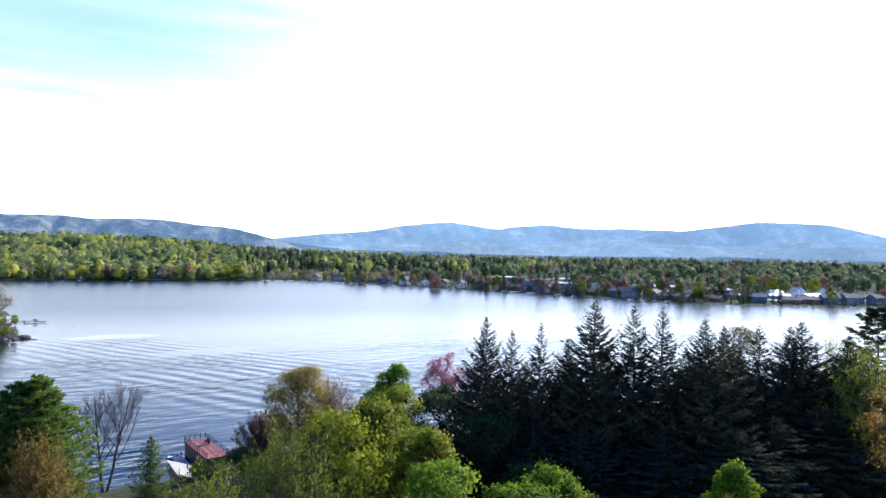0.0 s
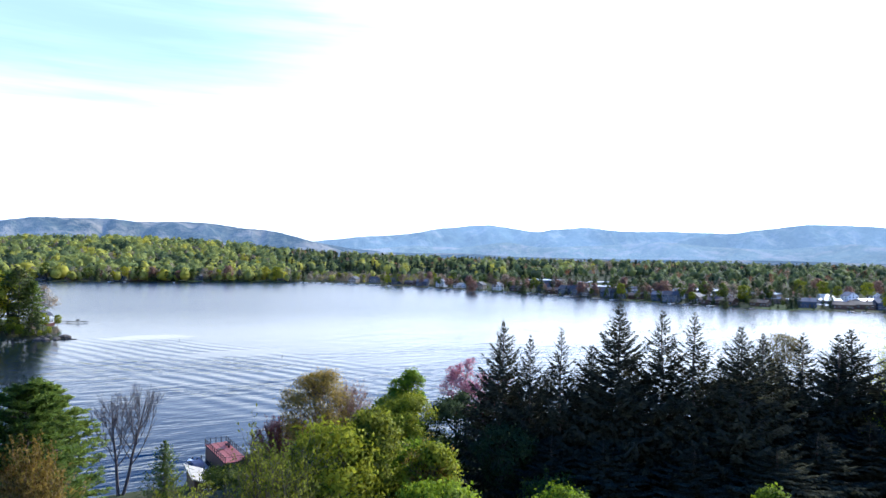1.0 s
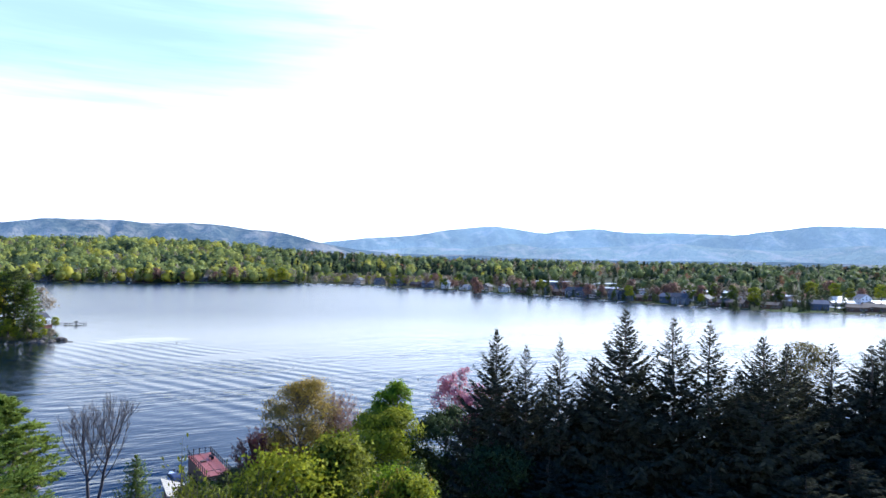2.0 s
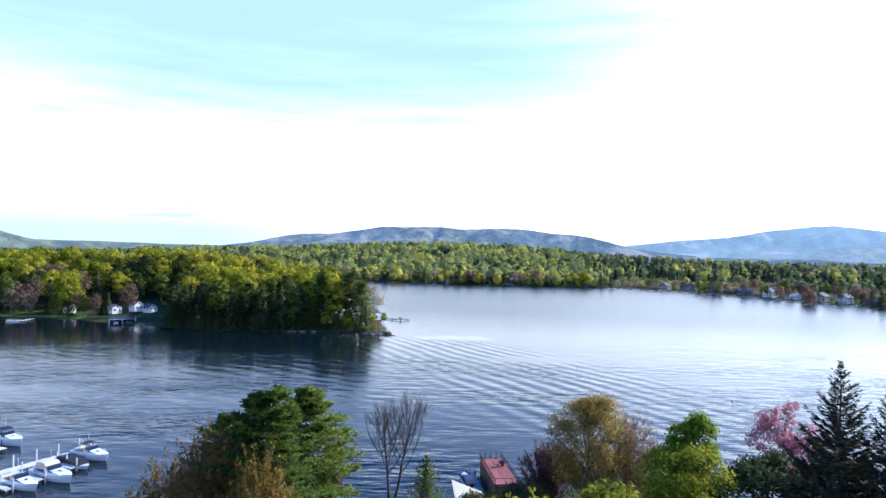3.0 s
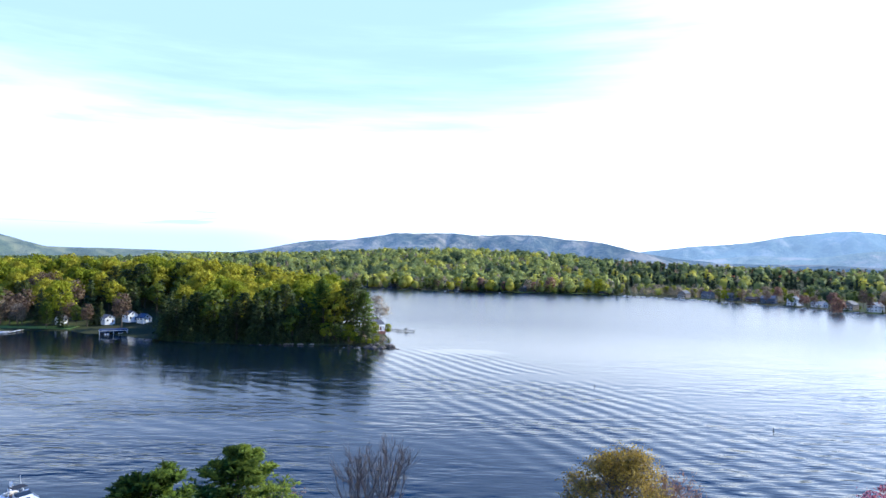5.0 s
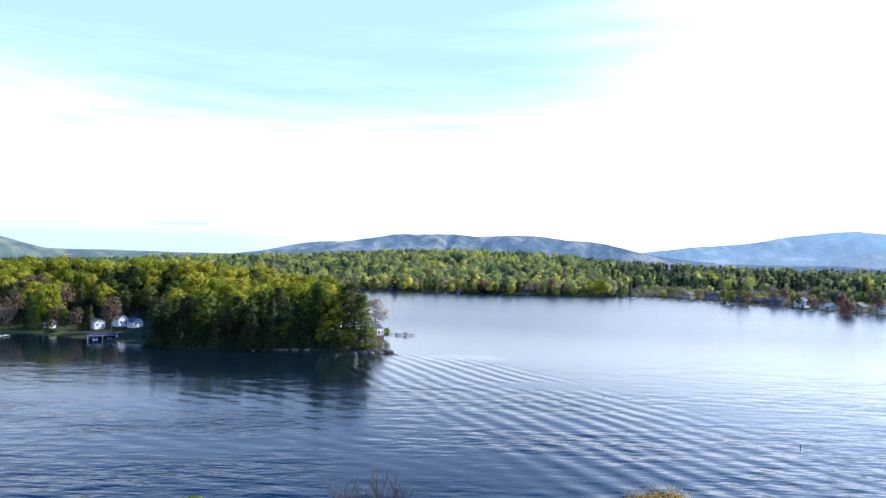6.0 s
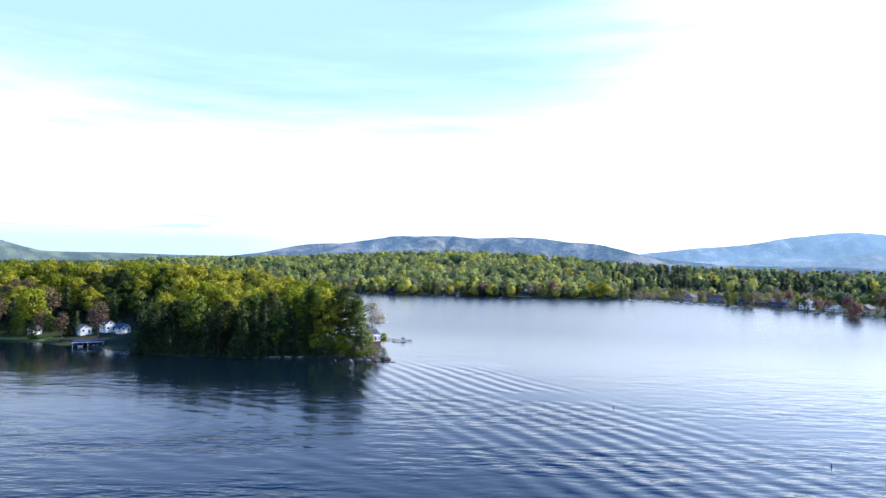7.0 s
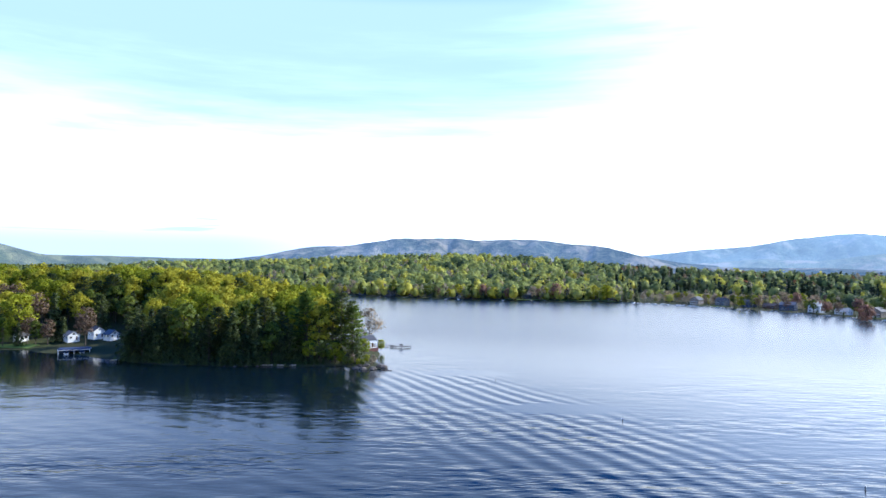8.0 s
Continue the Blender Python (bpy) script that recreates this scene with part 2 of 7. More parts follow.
    breeze = smooth(calc("ADD", Y, calc("MULTIPLY", X, 0.35)), 240, 460, (0.11, 0.23))
    l.new(calc("ADD", 0.015, calc("MULTIPLY", rough, breeze)), b.inputs["Roughness"])
    bp = n.new("ShaderNodeBump")
    bp.inputs["Strength"].default_value, bp.inputs["Distance"].default_value = 1.0, 1.0
    l.new(height, bp.inputs["Height"])
    l.new(bp.outputs[0], b.inputs["Normal"])
    return m


WAKE_A = (-14.0, 285.0)
WAKE_D = (0.50, -0.866)
WAKE_N = (0.866, 0.50)


# ---- mesh tools ----
def mesh_np(name, verts, faces, mat=None, smooth_shade=False, tone=None, normals=None):
    """A mesh from arrays: verts (n, 3), and faces as one array, or a list of arrays, of equal-sided polygons."""
    if not isinstance(faces, list):
        faces = [faces]
    faces = [np.asarray(f, dtype=np.int32) for f in faces if len(f)]
    me = bpy.data.meshes.new(name)
    me.vertices.add(len(verts))
    me.vertices.foreach_set("co", np.asarray(verts, dtype=np.float32).ravel())
    idx = np.concatenate([f.ravel() for f in faces])
    size = np.concatenate([np.full(len(f), f.shape[1], dtype=np.int32) for f in faces])
    me.loops.add(len(idx))
    me.loops.foreach_set("vertex_index", idx)
    me.polygons.add(len(size))
    me.polygons.foreach_set("loop_start", np.concatenate([[0], np.cumsum(size)[:-1]]).astype(np.int32))
    me.polygons.foreach_set("loop_total", size)
    if smooth_shade:
        me.polygons.foreach_set("use_smooth", np.ones(len(size), dtype=bool))
    if tone is not None:
        at = me.attributes.new("tone", "FLOAT", "POINT")
        at.data.foreach_set("value", np.asarray(tone, dtype=np.float32))
    me.update(calc_edges=True)
    me.validate()
    if normals is not None:
        me.normals_split_custom_set_from_vertices(np.asarray(normals, dtype=np.float32))
    if mat:
        me.materials.append(mat)
    return me


def join(pieces):
    """Joins (verts, faces) pairs, all of one kind of polygon."""
    vs, fs, at = [], [], 0
    for v, f in pieces:
        vs.append(np.asarray(v))
        fs.append(np.asarray(f) + at)
        at += len(v)
    return np.concatenate(vs), np.concatenate(fs)


def unit(v):
    return v / (np.linalg.norm(v, axis=-1, keepdims=True) + 1e-9)


def tube(points, radii, sides=6):
    p, r = np.asarray(points, float), np.asarray(radii, float)
    d = unit(np.gradient(p, axis=0))
    ref = np.where(np.abs(d[:, 2:3]) > 0.9, np.array([[1.0, 0, 0]]), np.array([[0, 0, 1.0]]))
    a = unit(np.cross(d, ref))
    b = np.cross(d, a)
    th = np.arange(sides) * 2 * math.pi / sides
    ring = a[:, None] * np.cos(th)[None, :, None] + b[:, None] * np.sin(th)[None, :, None]
    v = (p[:, None] + ring * r[:, None, None]).reshape(-1, 3)
    f = []
    for i in range(len(p) - 1):
        for k in range(sides):
            k2 = (k + 1) % sides
            f.append((i * sides + k, i * sides + k2, (i + 1) * sides + k2, (i + 1) * sides + k))
    return v, np.array(f)


def cards(rng, centre, normal, size, slim=0.6, droop=None):
    """One small kite-shaped leaf spray at each centre, facing its normal, with a random turn."""
    m = len(centre)
    nrm = unit(normal)
    t = unit(np.cross(nrm, rng.normal(size=(m, 3)))) if droop is None else unit(droop)
    s = unit(np.cross(nrm, t))
    size = np.asarray(size).reshape(-1, 1) * np.ones((m, 1))
    v = np.stack([centre - t * size * 0.55, centre - s * size * 0.5 * slim + nrm * size * 0.1, centre + t * size * 0.6, centre + s * size * 0.5 * slim + nrm * size * 0.1], 1)
    return v.reshape(-1, 3), np.arange(4 * m).reshape(-1, 4)


# ---- the lie of the land ----
SHORE = np.array([
    (-430, 60), (-300, 62), (-120, 70), (-60, 76), (-25, 86), (0, 93), (14, 95), (28, 97), (48, 95), (75, 90), (110, 78), (180, 50), (300, 10), (480, -40), (900, -90),
    (1000, 60), (720, 180), (545, 224), (492, 246), (467, 279), (434, 301), (420, 342), (398, 380), (386, 439), (370, 509), (340, 565), (309, 639), (270, 712), (235, 757),
    (195, 790), (132, 806), (55, 812), (-5, 835), (-64, 862), (-117, 888), (-170, 945), (-230, 1005), (-330, 1040), (-430, 980), (-370, 760), (-230, 590), (-130, 490), (-76, 420),
    (-40, 380), (-32, 350), (-27, 318), (-21, 300), (-30, 299), (-43, 307), (-66, 304), (-92, 302), (-128, 309), (-153, 326), (-176, 336), (-202, 346), (-232, 344), (-270, 350), (-340, 330), (-430, 250)], float)


def shore_distance(x, y):
    """Metres to the lake's edge, above zero on land."""
    p = np.stack([np.ravel(x), np.ravel(y)], -1).astype(float)
    a, b = SHORE, np.roll(SHORE, -1, 0)
    best, inside = np.full(len(p), 1e12), np.zeros(len(p), bool)
    for (ax, ay), (bx, by) in zip(a, b):
        dx, dy = bx - ax, by - ay
        t = np.clip(((p[:, 0] - ax) * dx + (p[:, 1] - ay) * dy) / (dx * dx + dy * dy), 0, 1)
        best = np.minimum(best, (p[:, 0] - ax - t * dx) ** 2 + (p[:, 1] - ay - t * dy) ** 2)
        cross = ((ay > p[:, 1]) != (by > p[:, 1])) & (p[:, 0] < dx * (p[:, 1] - ay) / (by - ay + 1e-12) + ax)
        inside ^= cross
    return (np.sqrt(best) * np.where(inside, -1, 1)).reshape(np.shape(x))


def bump(x, y, cx, cy, h, sx, sy):
    return h * np.exp(-((x - cx) / sx) ** 2 - ((y - cy) / sy) ** 2)


def step(v, lo, hi):
    t = np.clip((v - lo) / (hi - lo), 0, 1)
    return t * t * (3 - 2 * t)


def land(x, y):
    """Height of the ground."""
    x, y = np.asarray(x, float), np.asarray(y, float)
    d = shore_distance(x, y) + 2.5 * np.sin(x * 0.13 + 0.4 * np.sin(y * 0.21)) * np.cos(y * 0.11)
    dl = np.maximum(d, 0)
    near = step(130 - y, 0, 30) * step(360 - np.abs(x), 0, 120)
    rise = near * np.minimum(19, 0.17 * dl)
    rise = rise + (1 - near) * (16 * step(dl, 70, 520))
    rise = rise + bump(x, y, 30, 1500, 29, 430, 420) * step(dl, 0, 160) + bump(x, y, -260, 500, 13, 150, 95) * step(dl, 0, 60) + bump(x, y, -130, 410, 7, 90, 60) * step(dl, 0, 40) + bump(x, y, -44, 328, 2.6, 20, 26) * step(dl, 0, 9)
    rise = rise + bump(x, y, -700, 1300, 12, 600, 500) * step(dl, 0, 200)
    return np.where(d < 0, np.maximum(-4, d * 0.18), 0.55 * (1 - np.exp(-dl / 1.2)) + rise)


def ground_at(x, y):
    return float(land(np.array([x]), np.array([y]))[0])


# ---- ground, water, mountains ----
def ground_mat():
    m, n, l, b = material("shore_grass_and_leaf_litter")
    big, mid, fine = noise_fac(n, l, 0.012, 4), noise_fac(n, l, 0.12, 5), noise_fac(n, l, 1.6, 5)
    grass = ramp_node(n, [(0.3, (0.045, 0.075, 0.015)), (0.55, (0.075, 0.115, 0.022)), (0.75, (0.11, 0.095, 0.045))])
    l.new(mid, grass.inputs[0])
    wood = ramp_node(n, [(0.3, (0.035, 0.050, 0.015)), (0.7, (0.075, 0.065, 0.035))])
    l.new(fine, wood.inputs[0])
    sel = ramp_node(n, [(0.32, (0, 0, 0)), (0.46, (1, 1, 1))])
    l.new(big, sel.inputs[0])
    l.new(mix_rgb(n, l, sel.outputs[0], grass.outputs[0], wood.outputs[0]), b.inputs["Base Color"])
    b.inputs["Roughness"].default_value = 0.95
    b.inputs["Specular IOR Level"].default_value = 0.1
    bp = n.new("ShaderNodeBump")
    bp.inputs["Strength"].default_value, bp.inputs["Distance"].default_value = 0.6, 0.3
    l.new(fine, bp.inputs["Height"])
    l.new(bp.outputs[0], b.inputs["Normal"])
    return m


def build_ground():
    az = np.radians(np.concatenate([np.arange(-62, 84, 0.4), np.arange(84, 298, 2.5)]))
    r = np.concatenate([[0.5], np.geomspace(4, 4900, 250)])
    R, A = np.meshgrid(r, az, indexing="ij")
    X, Y = R * np.sin(A), 10 + R * np.cos(A)
    Z = land(X, Y)
    Z = Z + np.where(Z > 3, 0.35 * np.sin(X * 0.31) * np.cos(Y * 0.27), 0)
    k = len(az)
    i, j = np.meshgrid(np.arange(len(r) - 1), np.arange(k), indexing="ij")
    j2 = (j + 1) % k
    q = np.stack([i * k + j, (i + 1) * k + j, (i + 1) * k + j2, i * k + j2], -1).reshape(-1, 4)
    q = q[:, ::-1]
    me = mesh_np("ground", np.stack([X, Y, Z], -1).reshape(-1, 3), q, ground_mat(), True)
    ob = tagged(new("ground", me), "grassy wooded shores and low hills round the lake", "ground", kind="structure")
    w = mesh_np("water", [(-900, -140, 0), (1050, -140, 0), (1050, 1120, 0), (-900, 1120, 0)], np.array([[0, 1, 2, 3]]), water_mat())
    tagged(new("water", w), "blue lake with wind ripples and long wake waves", "lake", kind="structure")
    return ob


def mountain_mat(name, forest_a, forest_b, field, haze_tint, glow):
    """Far wooded slopes; blue emission on the surface stands in for the haze in front."""
    m, n, l, b = material(name)
    big, mid, fine = noise_fac(n, l, 0.0060, 6, 0.68), noise_fac(n, l, 0.016, 6, 0.68), noise_fac(n, l, 0.05, 4, 0.7)
    f = mix_rgb(n, l, 0.5, mid, fine)
    sel = ramp_node(n, [(0.40, (0, 0, 0)), (0.60, (1, 1, 1))])
    l.new(f, sel.inputs[0])
    c = mix_rgb(n, l, sel.outputs[0], forest_a, forest_b)
    patch = ramp_node(n, [(0.50, (0, 0, 0)), (0.62, (1, 1, 1))])
    l.new(big, patch.inputs[0])
    c = mix_rgb(n, l, patch.outputs[0], c, field)
    l.new(c, b.inputs["Base Color"])
    b.inputs["Roughness"].default_value, b.inputs["Specular IOR Level"].default_value = 1.0, 0.0
    # painted haze: the slopes themselves emit blue, uneven by noise
    b.inputs["Emission Color"].default_value = (*haze_tint, 1)
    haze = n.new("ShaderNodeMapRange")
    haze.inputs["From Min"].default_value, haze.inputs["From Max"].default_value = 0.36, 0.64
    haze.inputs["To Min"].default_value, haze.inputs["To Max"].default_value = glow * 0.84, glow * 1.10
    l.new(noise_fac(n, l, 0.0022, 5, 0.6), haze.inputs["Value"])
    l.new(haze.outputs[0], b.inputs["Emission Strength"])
    bp = n.new("ShaderNodeBump")
    bp.inputs["Strength"].default_value, bp.inputs["Distance"].default_value = 1.0, 26
    l.new(f, bp.inputs["Height"])
    l.new(bp.outputs[0], b.inputs["Normal"])
    return m


def ridge(name, label, mat, dist, az0, az1, peaks, depth, seed):
    """A range of wooded mountains: peaks are (azimuth, angle above the eye) along the skyline, in degrees, all at about one distance."""
    rng = np.random.default_rng(seed)
    az = np.arange(az0, az1, 0.1)
    u = np.linspace(-1, 1, 40)
    el = np.interp(az, [p[0] for p in peaks], [p[1] for p in peaks])
    ker = np.hanning(17)
    el = np.convolve(np.pad(el, 8, mode="edge"), ker / ker.sum(), "valid")
    for fr, am in ((0.7, 0.03), (1.9, 0.014), (4.7, 0.008), (11, 0.005)):
        el = el + am * np.sin(az * fr + rng.uniform(0, 6)) * np.clip(el, 0, 2) * 0.6
    edge = np.clip(np.minimum(az - az0, az1 - az) / 2.5, 0, 1)
    h = (40 + dist * np.tan(np.radians(el))) * edge
    A, U = np.meshgrid(np.radians(az), u, indexing="ij")
    prof = np.cos(U * math.pi / 2) ** 1.15
    D = dist + U * depth
    # spurs and hollows in four sizes, which leave the skyline as it is
    spur = np.zeros_like(A)
    for wave, am in ((900, 0.30), (420, 0.20), (200, 0.12), (95, 0.07)):
        for _ in range(6):
            a, ph = rng.uniform(-0.9, 0.9), rng.uniform(0, 6.283)
            spur = spur + am / 2.2 * np.sin((A * dist * math.cos(a) + U * depth * math.sin(a)) * 2 * math.pi / (wave * rng.uniform(0.75, 1.3)) + ph)
    face = np.clip((np.abs(U) - 0.04) / 0.30, 0, 1)
    gully = 1 + spur * face * 0.62 - 0.04 * np.abs(U)
    X, Y, Z = D * np.sin(A), 10 + D * np.cos(A), h[:, None] * np.minimum(prof * gully, 1 - 0.12 * np.abs(U)) - 6
    k = len(u)
    i, j = np.meshgrid(np.arange(len(az) - 1), np.arange(k - 1), indexing="ij")
    q = np.stack([i * k + j, (i + 1) * k + j, (i + 1) * k + j + 1, i * k + j + 1], -1).reshape(-1, 4)
    me = mesh_np(name, np.stack([X, Y, Z], -1).reshape(-1, 3), q, mat, True)
    return tagged(new(name, me), label, "mountain", kind="structure")


build_ground()
# last two arguments: colour and strength of the haze painted onto each range
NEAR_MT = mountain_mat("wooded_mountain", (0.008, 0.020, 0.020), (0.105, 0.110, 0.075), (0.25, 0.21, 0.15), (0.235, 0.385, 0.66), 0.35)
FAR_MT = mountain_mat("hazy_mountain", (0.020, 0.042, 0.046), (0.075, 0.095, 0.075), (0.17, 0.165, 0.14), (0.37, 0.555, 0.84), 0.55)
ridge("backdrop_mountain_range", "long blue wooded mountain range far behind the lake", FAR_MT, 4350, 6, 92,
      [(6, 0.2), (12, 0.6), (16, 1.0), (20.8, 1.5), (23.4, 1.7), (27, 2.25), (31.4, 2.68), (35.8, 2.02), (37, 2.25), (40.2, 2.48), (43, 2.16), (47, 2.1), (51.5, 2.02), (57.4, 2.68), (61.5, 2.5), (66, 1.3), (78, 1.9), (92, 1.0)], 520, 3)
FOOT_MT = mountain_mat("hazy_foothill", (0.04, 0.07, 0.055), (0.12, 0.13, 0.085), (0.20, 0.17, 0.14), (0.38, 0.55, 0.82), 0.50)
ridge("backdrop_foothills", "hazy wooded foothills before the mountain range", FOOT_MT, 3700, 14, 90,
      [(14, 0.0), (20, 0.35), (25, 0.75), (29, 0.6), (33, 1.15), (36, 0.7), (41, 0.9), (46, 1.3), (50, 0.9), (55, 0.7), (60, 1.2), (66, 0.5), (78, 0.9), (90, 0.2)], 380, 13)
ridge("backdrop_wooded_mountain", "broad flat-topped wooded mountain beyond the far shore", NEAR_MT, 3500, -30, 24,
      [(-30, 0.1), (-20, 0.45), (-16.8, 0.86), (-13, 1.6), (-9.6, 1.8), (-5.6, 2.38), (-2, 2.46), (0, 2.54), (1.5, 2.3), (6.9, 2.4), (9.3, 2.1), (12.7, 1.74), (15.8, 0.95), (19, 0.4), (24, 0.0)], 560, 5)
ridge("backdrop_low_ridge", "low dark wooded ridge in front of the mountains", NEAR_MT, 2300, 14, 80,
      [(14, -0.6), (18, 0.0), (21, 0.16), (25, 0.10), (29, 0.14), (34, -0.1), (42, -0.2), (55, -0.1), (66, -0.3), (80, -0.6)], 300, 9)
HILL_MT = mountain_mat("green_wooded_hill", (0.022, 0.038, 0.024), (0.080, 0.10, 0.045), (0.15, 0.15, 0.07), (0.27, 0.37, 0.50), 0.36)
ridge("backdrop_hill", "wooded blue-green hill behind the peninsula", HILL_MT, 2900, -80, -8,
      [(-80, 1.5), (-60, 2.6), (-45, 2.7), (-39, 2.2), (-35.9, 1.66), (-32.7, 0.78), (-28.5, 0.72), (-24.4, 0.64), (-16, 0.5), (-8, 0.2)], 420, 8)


# ---- trees ----
OSIER = plain_mat("orange_brown_twigs", (0.30, 0.175, 0.075), 0.8, 0, 1.2, 0.35, 0.3)
BARK = plain_mat("grey_brown_bark", (0.10, 0.075, 0.055), 0.9, 0, 1.2, 0.35, 0.5)
PALE_BARK = plain_mat("grey_twig_bark", (0.105, 0.085, 0.08), 0.9, 0, 1.2, 0.3, 0.4)
SPRING = leaf_mat("yellow_green_spring_leaves", [(0.0, (0.17, 0.195, 0.016)), (0.5, (0.28, 0.305, 0.020)), (1.0, (0.42, 0.41, 0.032))], 0.5, False, 0.1, (0.8, 1.2))
BRIGHT = leaf_mat("bright_green_leaves", [(0.0, (0.10, 0.165, 0.010)), (0.6, (0.19, 0.275, 0.014)), (1.0, (0.31, 0.37, 0.028))], 0.5, False, 0.1)
OLIVE = leaf_mat("olive_brown_buds", [(0.0, (0.10, 0.075, 0.03)), (0.5, (0.15, 0.12, 0.03)), (1.0, (0.22, 0.18, 0.035))], 0.35)
RUST = leaf_mat("rust_orange_buds", [(0.0, (0.22, 0.115, 0.028)), (0.6, (0.37, 0.205, 0.034)), (1.0, (0.54, 0.33, 0.05))], 0.5)
MAROON = leaf_mat("maroon_spring_buds", [(0.0, (0.08, 0.02, 0.025)), (1.0, (0.16, 0.05, 0.04))], 0.35)
PINK = leaf_mat("pink_blossom", [(0.0, (0.34, 0.08, 0.12)), (0.6, (0.52, 0.18, 0.23)), (1.0, (0.66, 0.34, 0.38))], 0.45)
PINE = leaf_mat("white_pine_needles", [(0.0, (0.048, 0.085, 0.016)), (0.6, (0.12, 0.172, 0.025)), (1.0, (0.235, 0.285, 0.046))], 0.45, False, 0.12)
SPRUCE = leaf_mat("dark_spruce_needles", [(0.0, (0.034, 0.038, 0.027)), (0.7, (0.058, 0.060, 0.038)), (1.0, (0.098, 0.094, 0.054))], 0.18, False, 0.0)
MIDGREEN = leaf_mat("mixed_green_leaves", [(0.0, (0.065, 0.095, 0.012)), (0.6, (0.13, 0.165, 0.019)), (1.0, (0.21, 0.23, 0.028))], 0.4)
ROSE = leaf_mat("red_brown_buds", [(0.0, (0.23, 0.125, 0.09)), (0.6, (0.33, 0.185, 0.125)), (1.0, (0.42, 0.26, 0.17))], 0.45)
OCHRE = leaf_mat("ochre_buds", [(0.0, (0.19, 0.13, 0.025)), (0.6, (0.31, 0.21, 0.035)), (1.0, (0.46, 0.32, 0.05))], 0.5)
EVERGREEN = leaf_mat("dark_evergreen_leaves", [(0.0, (0.028, 0.046, 0.018)), (0.7, (0.056, 0.080, 0.026)), (1.0, (0.09, 0.11, 0.04))], 0.25, False, 0.05)
HAZEL = leaf_mat("olive_green_young_leaves", [(0.0, (0.08, 0.095, 0.012)), (0.5, (0.165, 0.185, 0.018)), (1.0, (0.31, 0.315, 0.030))], 0.5, False, 0.1)
DEEP = leaf_mat("deep_green_hemlock_needles", [(0.0, (0.046, 0.066, 0.024)), (0.6, (0.085, 0.110, 0.032)), (1.0, (0.15, 0.17, 0.045))], 0.35)
GOLD = leaf_mat("golden_green_spring_leaves", [(0.0, (0.33, 0.305, 0.030)), (0.5, (0.46, 0.42, 0.040)), (1.0, (0.56, 0.50, 0.055))], 0.5, False, 0.08, (0.86, 1.14))
TANBUD = leaf_mat("pale_tan_buds", [(0.0, (0.24, 0.18, 0.12)), (0.6, (0.36, 0.28, 0.18)), (1.0, (0.46, 0.36, 0.24))], 0.4)
BROWN = leaf_mat("brown_budding_twigs", [(0.0, (0.13, 0.085, 0.055)), (0.6, (0.22, 0.145, 0.085)), (1.0, (0.30, 0.20, 0.11))], 0.35)


def lobes_of(rng, h, w, base, count, size, peak=0.0):
    """Centres and radii of the leafy clumps that make up a crown, which narrows upwards by peak."""
    c = []
    for k in range(count):
        th = k * 2.39996 + rng.uniform(-0.4, 0.4)
        z = rng.uniform(-0.85, 1.0) if k else 0.95
        rad = math.sqrt(max(0.0, 1 - z * z)) if z > 0 else (1 - 0.35 * abs(z))
        fr = rng.uniform(0.45, 0.92) * (1 - peak * max(0.0, z + 0.3) / 1.3)
        c.append((math.cos(th) * rad * fr * w / 2 * 0.85, math.sin(th) * rad * fr * w / 2 * 0.85, base + (h - base) * (0.5 + 0.46 * z * (0.75 + 0.25 * fr))))
    c = np.array(c)
    r = size * w * rng.uniform(0.55, 1.35, count)
    c[:, 2] = np.minimum(c[:, 2], h - r * 0.7)
    return c, r


